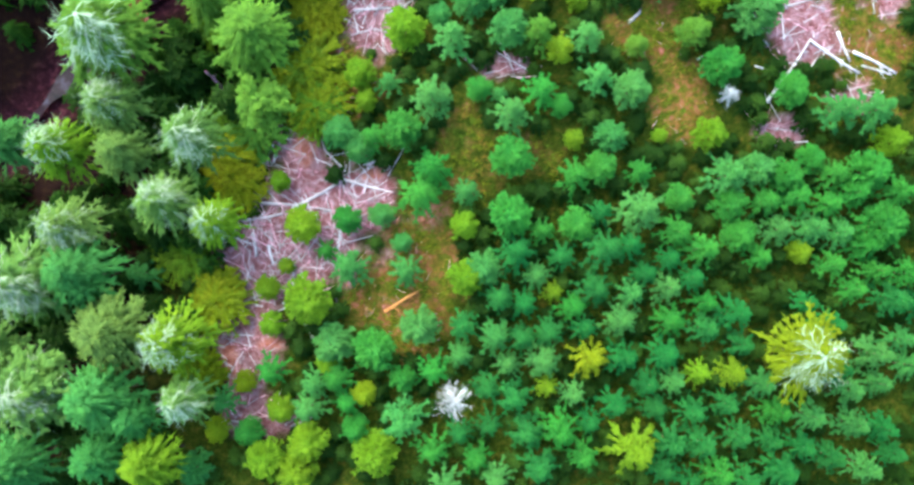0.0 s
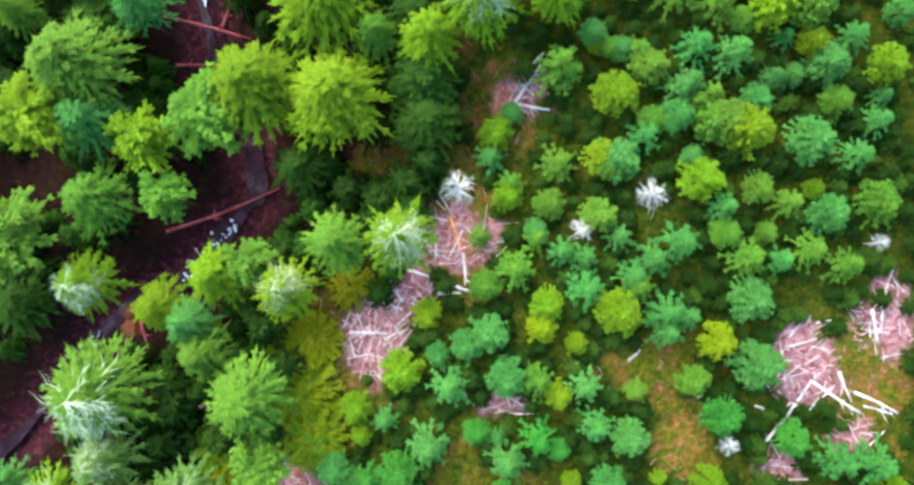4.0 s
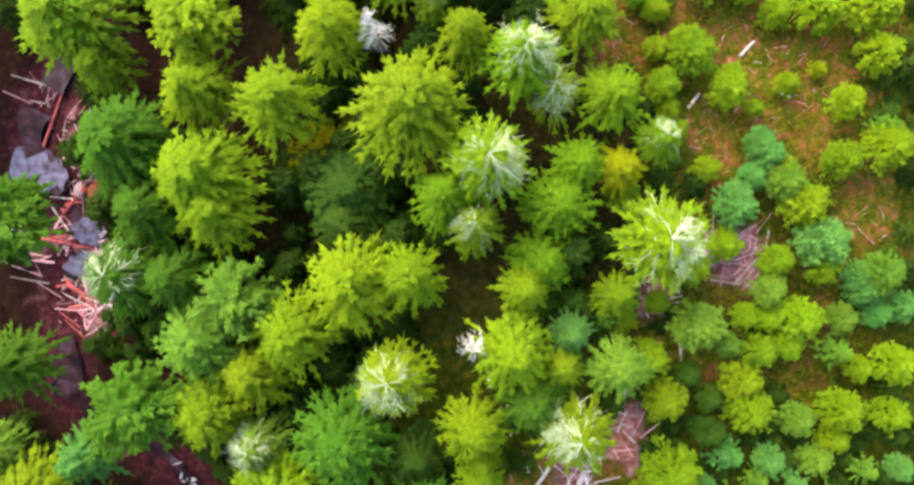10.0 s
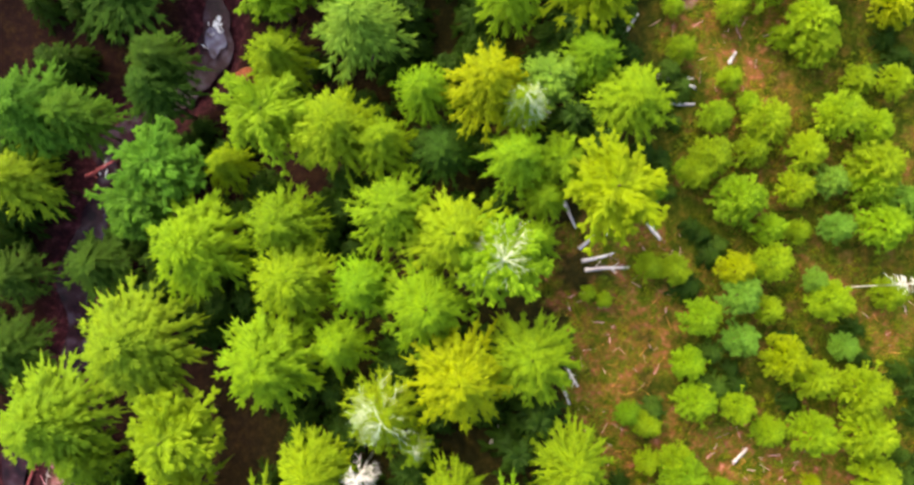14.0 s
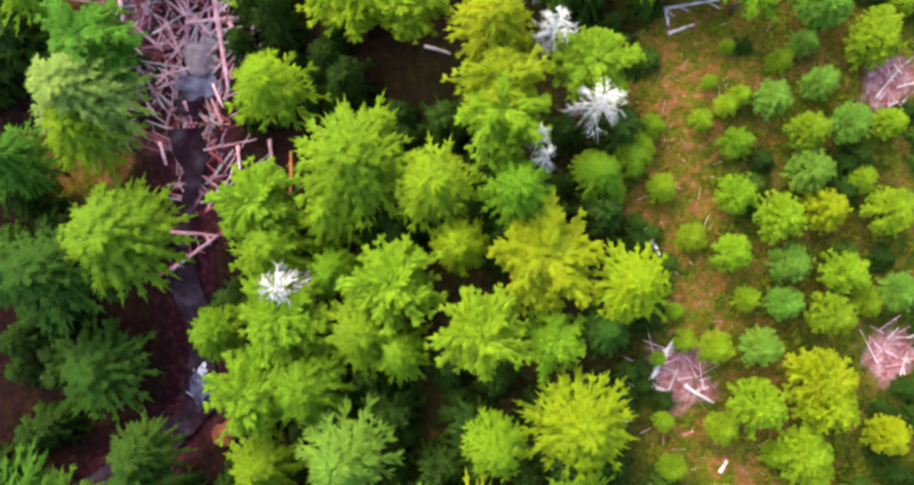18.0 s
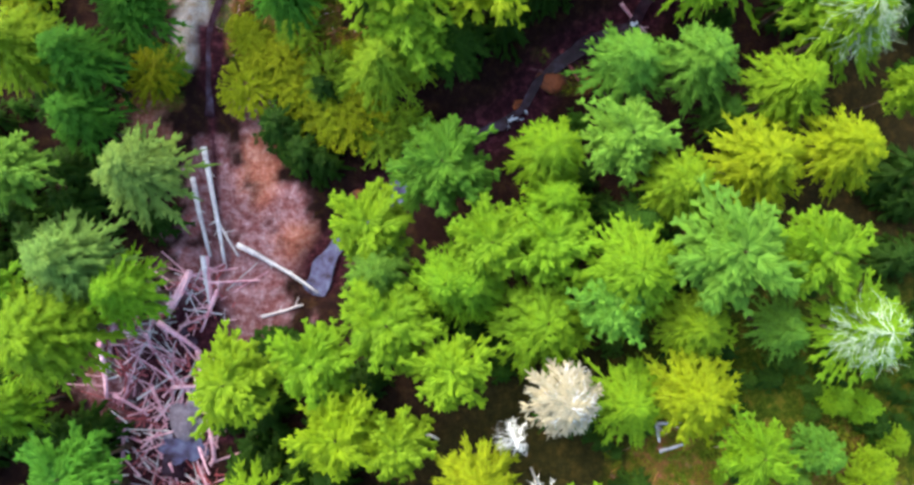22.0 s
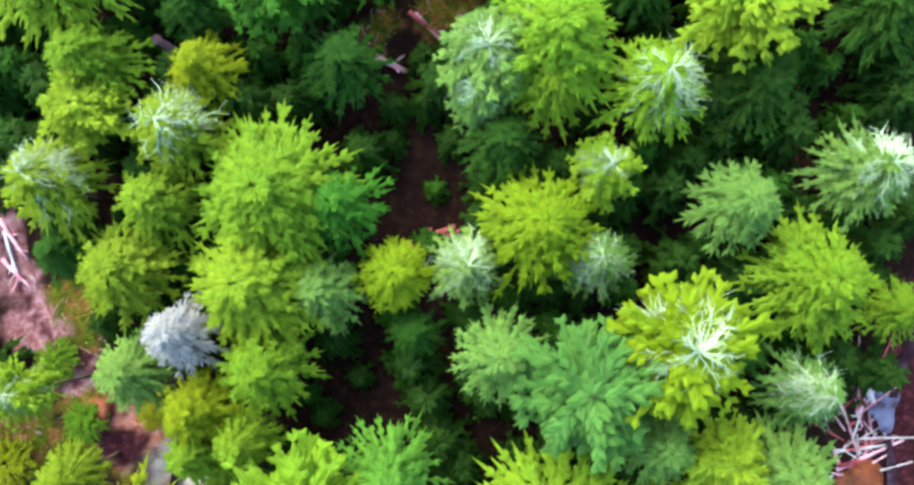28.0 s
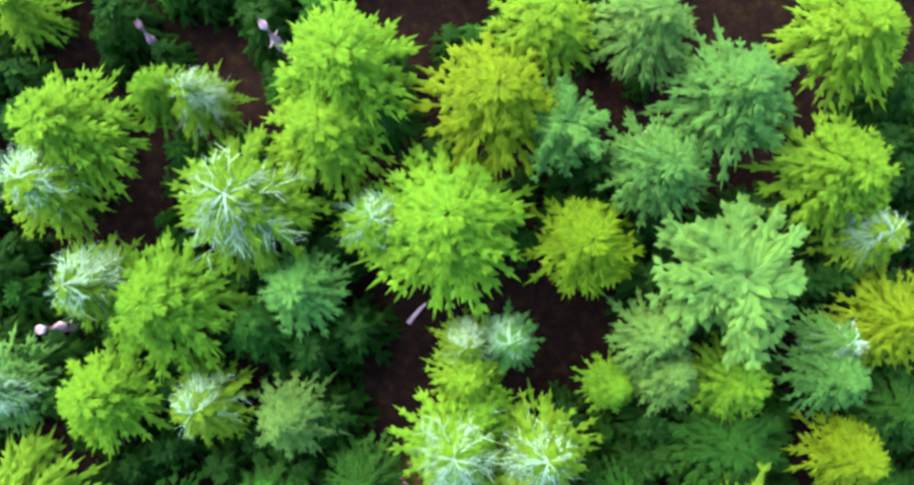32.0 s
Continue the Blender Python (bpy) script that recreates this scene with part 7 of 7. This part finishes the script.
log(-17.70, 99.86, -12.81, 103.10, 0.13, "red")
log(12.85, 94.55, 14.41, 93.66, 0.11, "white")
log(-23.01, 84.70, -21.54, 85.47, 0.13, "red")
log(-14.24, 117.25, -13.09, 110.82, 0.19, "pink", 0.22)
log(-16.40, 118.86, -14.24, 117.25, 0.19, "pink", 0.22)
log(-19.55, 118.08, -19.18, 114.44, 0.19, "pink", 0.22)
log(-11.51, 115.28, -11.86, 112.90, 0.12, "pink", 0.22)
log(-13.06, 114.91, -12.03, 112.72, 0.12, "pink", 0.22)
log(-11.17, 113.59, -10.47, 111.89, 0.12, "pink", 0.22)
log(-18.84, 114.61, -17.19, 113.30, 0.12, "pink", 0.22)
log(-16.99, 115.00, -16.17, 112.99, 0.12, "pink", 0.22)
log(-15.29, 115.38, -14.27, 114.21, 0.12, "pink", 0.22)
log(-17.08, 118.17, -16.78, 117.02, 0.12, "pink", 0.22)
log(-14.29, 111.49, -13.44, 109.95, 0.12, "pink", 0.22)
log(-19.12, 110.70, -18.90, 108.64, 0.12, "pink", 0.22)
log(-16.04, 110.42, -15.64, 109.33, 0.12, "pink", 0.22)
log(-17.48, 107.98, -17.16, 106.59, 0.12, "pink", 0.22)
log(-17.43, 102.52, -14.08, 102.34, 0.12, "pink", 0.22)
log(-17.31, 100.02, -13.90, 102.41, 0.12, "pink", 0.22)
log(-13.50, 105.61, -13.71, 103.48, 0.12, "pink", 0.22)
log(-12.60, 107.72, -12.44, 105.63, 0.12, "pink", 0.22)
log(-10.65, 108.10, -10.48, 105.67, 0.12, "pink", 0.22)
log(-9.40, 107.43, -9.57, 104.65, 0.11, "orange")
log(-18.39, 112.60, -18.62, 110.54, 0.12, "pink", 0.22)
log(11.51, 112.99, 12.80, 113.44, 0.11, "white")
log(10.67, 114.25, 14.11, 114.75, 0.11, "white")
log(11.39, 114.39, 11.52, 113.46, 0.11, "white")
log(-1.44, 113.23, 0.08, 112.71, 0.11, "white")
log(-14.04, 127.11, -13.33, 122.71, 0.16, "white", 0.22)
log(-13.50, 128.86, -12.52, 122.06, 0.16, "white", 0.22)
log(-13.11, 125.03, -11.69, 122.75, 0.11, "white")
log(-11.68, 123.41, -7.14, 120.72, 0.16, "white", 0.22)
log(-13.66, 122.70, -13.38, 119.69, 0.16, "white", 0.22)
log(-14.34, 121.86, -15.81, 119.47, 0.19, "pink", 0.22)
log(-10.35, 119.30, -7.98, 120.06, 0.11, "white")
log(-12.87, 120.71, -14.07, 118.32, 0.12, "pink", 0.22)
log(18.82, 143.49, 22.07, 144.38, 0.11, "white")
log(21.93, 145.83, 25.34, 146.19, 0.11, "white")
log(22.16, 145.08, 24.16, 145.51, 0.13, "red")
log(23.59, 149.13, 25.18, 146.19, 0.16, "white")
log(10.02, 137.65, 11.55, 136.06, 0.12, "pink")
log(6.69, 134.99, 7.72, 133.21, 0.13, "red")
log(22.72, 149.99, 23.30, 147.65, 0.13, "red")
log(-10.77, 135.45, -10.70, 133.88, 0.11, "white")
log(-0.27, 129.15, 1.71, 129.79, 0.11, "white")
log(-21.31, 157.22, -19.96, 155.26, 0.12, "pink")
log(-21.42, 155.23, -20.04, 153.82, 0.12, "pink")
log(-21.19, 156.66, -20.61, 154.10, 0.11, "white")
log(22.13, 144.79, 25.93, 146.40, 0.12, "pink")
log(-4.71, 166.09, -0.96, 164.51, 0.19, "pink")
log(-0.71, 167.24, 0.83, 165.91, 0.12, "pink")
log(7.95, 167.80, 9.19, 165.10, 0.13, "red")
log(-2.33, 155.38, 1.67, 157.06, 0.13, "red")
log(-14.28, 169.43, -12.62, 169.72, 0.12, "pink")
log(-13.44, 169.84, -13.35, 168.64, 0.12, "pink")
log(-0.23, 174.49, 0.56, 175.40, 0.12, "pink")
log(-2.52, 175.09, -2.11, 174.20, 0.11, "white")
log(-11.21, 171.33, -10.52, 171.73, 0.12, "pink")
log(17.89, 164.45, 18.24, 160.77, 0.13, "red")
log(-13.52, 122.72, -13.33, 120.09, 0.19, "pink", 0.22)
log(-14.37, 121.71, -15.75, 119.36, 0.19, "pink", 0.22)
log(-15.83, 114.99, -11.71, 115.24, 0.12, "pink", 0.22)
log(-14.90, 107.61, -13.34, 106.59, 0.13, "red")
log(-18.68, 108.59, -15.94, 107.59, 0.13, "red")
log(-12.89, 120.77, -13.92, 118.57, 0.12, "pink", 0.22)
log(-19.04, 118.91, -15.75, 119.36, 0.13, "red")
log(-1.90, 155.60, 1.40, 157.20, 0.24, "red")
log(-4.50, 166.00, -1.10, 164.60, 0.15, "pink")
log(-1.00, 167.30, 0.80, 166.10, 0.14, "red")
log(7.90, 168.40, 8.90, 164.60, 0.16, "red")
log(-10.90, 169.80, -11.30, 168.40, 0.17, "white")
log(-14.50, 169.60, -13.10, 169.40, 0.09, "pink")
log(-13.30, 170.00, -13.40, 168.50, 0.08, "white")
snag(-12.3, 165.2, 2.6, 0.3)
snag(-14.8, 174.3, 4.0, 0.28)
snag(-7.1, 162.7, 2.4, 0.22)
snag(-11.2, 186.2, 3.0, 0.2)
snag(-5.4, 185.9, 5.0, 0.22)
snag(9.5, 182.5, 3.5, 0.18)
snag(1.2, 168.6, 3.0, 0.16)
snag(-16.2, 13.4, 3.0, 0.12)
boulder(23.5, 144.2, 1.46, 0.5)
boulder(-23.6, 60.5, 1.15, 0.5)
boulder(6.2, 133.3, 0.85, 0.5)
boulder(20.8, 140.4, 1.16, 0.5)
boulder(22.5, 139.5, 0.83, 0.5)
boulder(-23.5, 60.7, 1.08, 0.5)
boulder(17.8, 141.4, 0.45, 0.65)
boulder(4.3, 131.8, 0.39, 0.65)
boulder(19.0, 142.7, 0.41, 0.65)
boulder(-22.6, 19.5, 0.88, 0.65)
boulder(-22.7, 18.3, 0.88, 0.65)
boulder(-13.2, 90.4, 0.79, 0.65)
boulder(-13.6, 90.1, 0.73, 0.65)
boulder(-4.9, 126.3, 0.66, 0.65)
boulder(-16.4, 147.7, 0.65, 0.65)
boulder(-15.1, 113.0, 1.17, 0.5, GREY_STONE, "purple-grey")
boulder(-16.0, 112.1, 0.55, 0.5, GREY_STONE, "purple-grey")
boulder(-14.4, 113.9, 0.62, 0.5, GREY_STONE, "purple-grey")
boulder(-25.3, 61.1, 0.54, 0.5, GREY_STONE, "purple-grey")
sl = [z for z in ZONES if z[0] == "slash" and (z[1] > 0 or z[2] < 104)]
sticks("slash_sticks", "pale broken sticks and slash strewn on the ground", WHITE, [(x, y, rx, ry, int(3.2 * rx * ry + 3)) for _, x, y, rx, ry in sl], 1, 2.2, (0.018, 0.055))
sticks("slash_sticks", "reddish weathered twigs and bark strewn on the ground", PINK, [(x, y, rx, ry, int(5 * rx * ry + 4)) for _, x, y, rx, ry in sl], 2, 1.8, (0.01, 0.04))
dry = [z for z in ZONES if z[0] == "dry"]
sticks("dry_twigs", "pinkish dry twigs and straw on the open ground", PINK, [(x, y, rx, ry, int(1.6 * rx * ry + 3)) for _, x, y, rx, ry in dry], 6, 0.8, (0.008, 0.02))
sticks("dry_twigs", "orange dry fern stalks and straw on the open ground", ORANGE, [(x, y, rx, ry, int(1.6 * rx * ry + 3)) for _, x, y, rx, ry in dry], 7, 0.7, (0.008, 0.02))
PILES = [(-14.4, 120.0, 2.4, 1.7, 16), (-17.3, 116.9, 2.6, 2.7, 28), (-16.0, 113.9, 3.1, 3.1, 38), (-16.1, 109.4, 3.1, 2.4, 30), (-15.1, 105.6, 2.1, 2.1, 17), (-26.0, 56.7, 2.7, 2.3, 14), (-23.7, 52.5, 2.3, 2.3, 12), (23.1, 146.8, 1.3, 2.8, 14)]
sticks("driftwood", "tangled pinkish driftwood sticks piled over the brook", PINK, [(a, b, c, d, int(n * 1.5)) for a, b, c, d, n in PILES], 3, 3.6, (0.035, 0.085))
sticks("driftwood", "tangled red-brown driftwood sticks over the brook", RUSTY, [(a, b, c, d, int(n * 1.2)) for a, b, c, d, n in PILES], 4, 2.8, (0.03, 0.08))
sticks("driftwood", "pale driftwood sticks on the pile", WHITE, [(a, b, c, d, int(n * 0.9)) for a, b, c, d, n in PILES], 5, 3.4, (0.03, 0.075))

# ---- undergrowth: low shaded spruces in the valley, seedlings on the slope ----
def low_mesh(seed, h, r, whorls, branches, leaf):
    return crown_mesh("low", seed, h, r, 0.2, whorls, branches, leaf, 0.26, 0.7, 2, NEEDLES)


def strewn(name, label, category, kinds, spots, color, mat):
    """Many small plants joined: spots (x, y, width, height), each with a random kind and turn."""
    rng = np.random.RandomState(len(spots))
    allv, allf, off = [], [], 0
    shapes = []
    for me in kinds:
        v = np.empty(len(me.vertices) * 3)
        me.vertices.foreach_get("co", v)
        shapes.append((v.reshape(-1, 3), np.array([p.vertices[:] for p in me.polygons])))
    ground_z = height(np.array([s[0] for s in spots]), np.array([s[1] for s in spots]))
    for (x, y, w, h), z in zip(spots, ground_z):
        v, f = shapes[rng.randint(len(shapes))]
        a = rng.rand() * math.tau
        q = np.stack([w * (v[:, 0] * math.cos(a) - v[:, 1] * math.sin(a)) + x, w * (v[:, 0] * math.sin(a) + v[:, 1] * math.cos(a)) + y, v[:, 2] * h], 1)
        q[:, 2] += z
        allv.append(q)
        allf.append(f + off)
        off += len(v)
    ob = new(name, tri_mesh(name, np.concatenate(allv), np.concatenate(allf), mat))
    ob.color = (*color, 1)
    return tagged(ob, label, category, kind="stuff")


def undergrowth():
    rng = np.random.RandomState(21)
    things = [ob for ob in scene.objects if ob.type == "EMPTY" and ob.get("category", "") != "log"]
    tx, ty = np.array([ob.matrix_world.translation.x for ob in things]), np.array([ob.matrix_world.translation.y for ob in things])
    room = np.array([1.3 if ob["category"] == "tree" else 0.8 for ob in things])
    gx, gy = np.meshgrid(np.arange(-34, 34, 1.25), np.arange(-16, 192, 1.25))
    x, y = (g.ravel() + rng.uniform(-0.6, 0.6, g.size) for g in (gx, gy))
    free = np.abs(x) < 33 - 0.055 * np.maximum(y, 0)
    for px, py, r in zip(tx, ty, room):
        free &= np.hypot(x - px, y - py) > r
    for line, wide, _ in BROOKS:
        free &= off_line(x, y, line) > 1.4 + wide
    bare = np.maximum.reduce([share(c, x, y) for c in ("slash", "dry", "sand", "olive", "clay", "bed")]) > 0.25
    needle = share("needle", x, y) > 0.25
    brook = along(y, BROOK_Y, BROOK_X)
    slope = (y < 122) & (x > np.where(y > 48, 9, brook + 16))
    roll, size = rng.rand(x.size), rng.rand(x.size)
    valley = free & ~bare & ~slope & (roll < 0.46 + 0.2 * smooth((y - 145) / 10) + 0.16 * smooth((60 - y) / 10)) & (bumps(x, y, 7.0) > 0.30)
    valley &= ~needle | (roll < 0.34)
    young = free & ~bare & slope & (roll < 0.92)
    low = [low_mesh(200 + i, 1.0, 1.0, 5, 9, 0.5) for i in range(3)]
    pack = lambda m, w, h: [(a, b, w[0] + w[1] * s, h[0] + h[1] * s) for a, b, s in zip(x[m], y[m], size[m])]
    # both greens carry the shade under the tall trees in their colour
    strewn("undergrowth", "low spruces and ferns, their colour darkened for shade", "undergrowth", low, pack(valley & (roll < 0.4), (0.9, 1.1), (2.0, 3.2)), (0.020, 0.044, 0.005), NEEDLES)
    strewn("undergrowth", "low spruces among the tall trees, their green darkened for shade", "undergrowth", low, pack(valley & (roll >= 0.4), (0.7, 0.8), (1.6, 2.4)), (0.030, 0.072, 0.007), NEEDLES)
    # 0.6 and 0.42 dim the seedlings so the gaps look shaded
    strewn("seedlings", "seedlings between the young trees, dark green dimmed further for shade", "seedlings", low, pack(young & (roll < 0.52), (0.6, 0.5), (0.7, 1.0)), [0.6 * c for c in TONES["dark_green"]], NEEDLES)
    strewn("seedlings", "seedlings between the young trees, green dimmed for shade", "seedlings", low, pack(young & (roll >= 0.52), (0.5, 0.5), (0.6, 0.9)), [0.42 * c for c in TONES["green"]], NEEDLES)
    # dry grass and herbs on the open ground
    n = 85000
    x, y = rng.uniform(-33, 33, n), rng.uniform(-14, 190, n)
    open_ground = np.maximum(share("dry", x, y), share("olive", x, y)) * (1 - share("slash", x, y)) * (1 - share("sand", x, y)) * (1 - share("bed", x, y)) > 0.35
    x, y, size, roll = x[open_ground], y[open_ground], rng.rand(open_ground.sum()), rng.rand(open_ground.sum())
    tuft = [shrub_mesh(300 + i, 9, 1, 0.13) for i in range(3)]
    for lo, hi, label, c in ((0.0, 0.45, "yellow-green grass and herb tufts in the clearing", (0.12, 0.13, 0.008)), (0.45, 0.65, "orange-brown dry grass and fern tufts", (0.16, 0.085, 0.018)), (0.65, 1.0, "green grass and herb tufts in the clearing", (0.08, 0.115, 0.01))):
        m = (roll >= lo) & (roll < hi)
        strewn("grass_tufts", label, "grass", tuft, pack(m, (0.22, 0.4), (0.12, 0.2)), c, GRASS)


undergrowth()


def far_woods():
    """The forest goes on to both sides of the valley."""
    rng = np.random.RandomState(5)
    gx, gy = np.meshgrid(np.arange(-112, 113, 3.5), np.arange(-60, 250, 3.5))
    x, y = (g.ravel() + rng.uniform(-2.1, 2.1, g.size) for g in (gx, gy))
    edge = np.where(x > 0, np.interp(y, (0, 60, 130, 190), (32.5, 29.0, 28.5, 25.0)), np.interp(y, (0, 60, 130, 190), (33.0, 32.0, 27.5, 22.5)))
    keep = (np.abs(x) > edge + 1.5 * bumps(x, y, 8.0)) | (y < -19) | (y > 197)
    keep &= rng.rand(x.size) < 0.95 * smooth((116 - np.abs(x)) / 45)
    for line, wide, _ in BROOKS:
        keep &= off_line(x, y, line) > 3.5
    x, y, size = x[keep], y[keep], rng.rand(keep.sum())
    kinds = [crown_mesh("far", 400 + i, 1.0, 1.0, 0.35, 6, 9, 0.42, 0.28, 0.7, 1, NEEDLES) for i in range(3)]
    for k, tone in enumerate(("green", "yellow_green", "bank_green")):
        m = np.arange(len(x)) % 3 == k
        spots = [(a, b, 1.6 + 1.2 * s, 6.0 + 4.0 * s) for a, b, s in zip(x[m], y[m], size[m])]
        strewn("far_woods", f"{WORDS[tone]} spruce wood beyond the valley", "woods", kinds, spots, TONES[tone], NEEDLES)


far_woods()
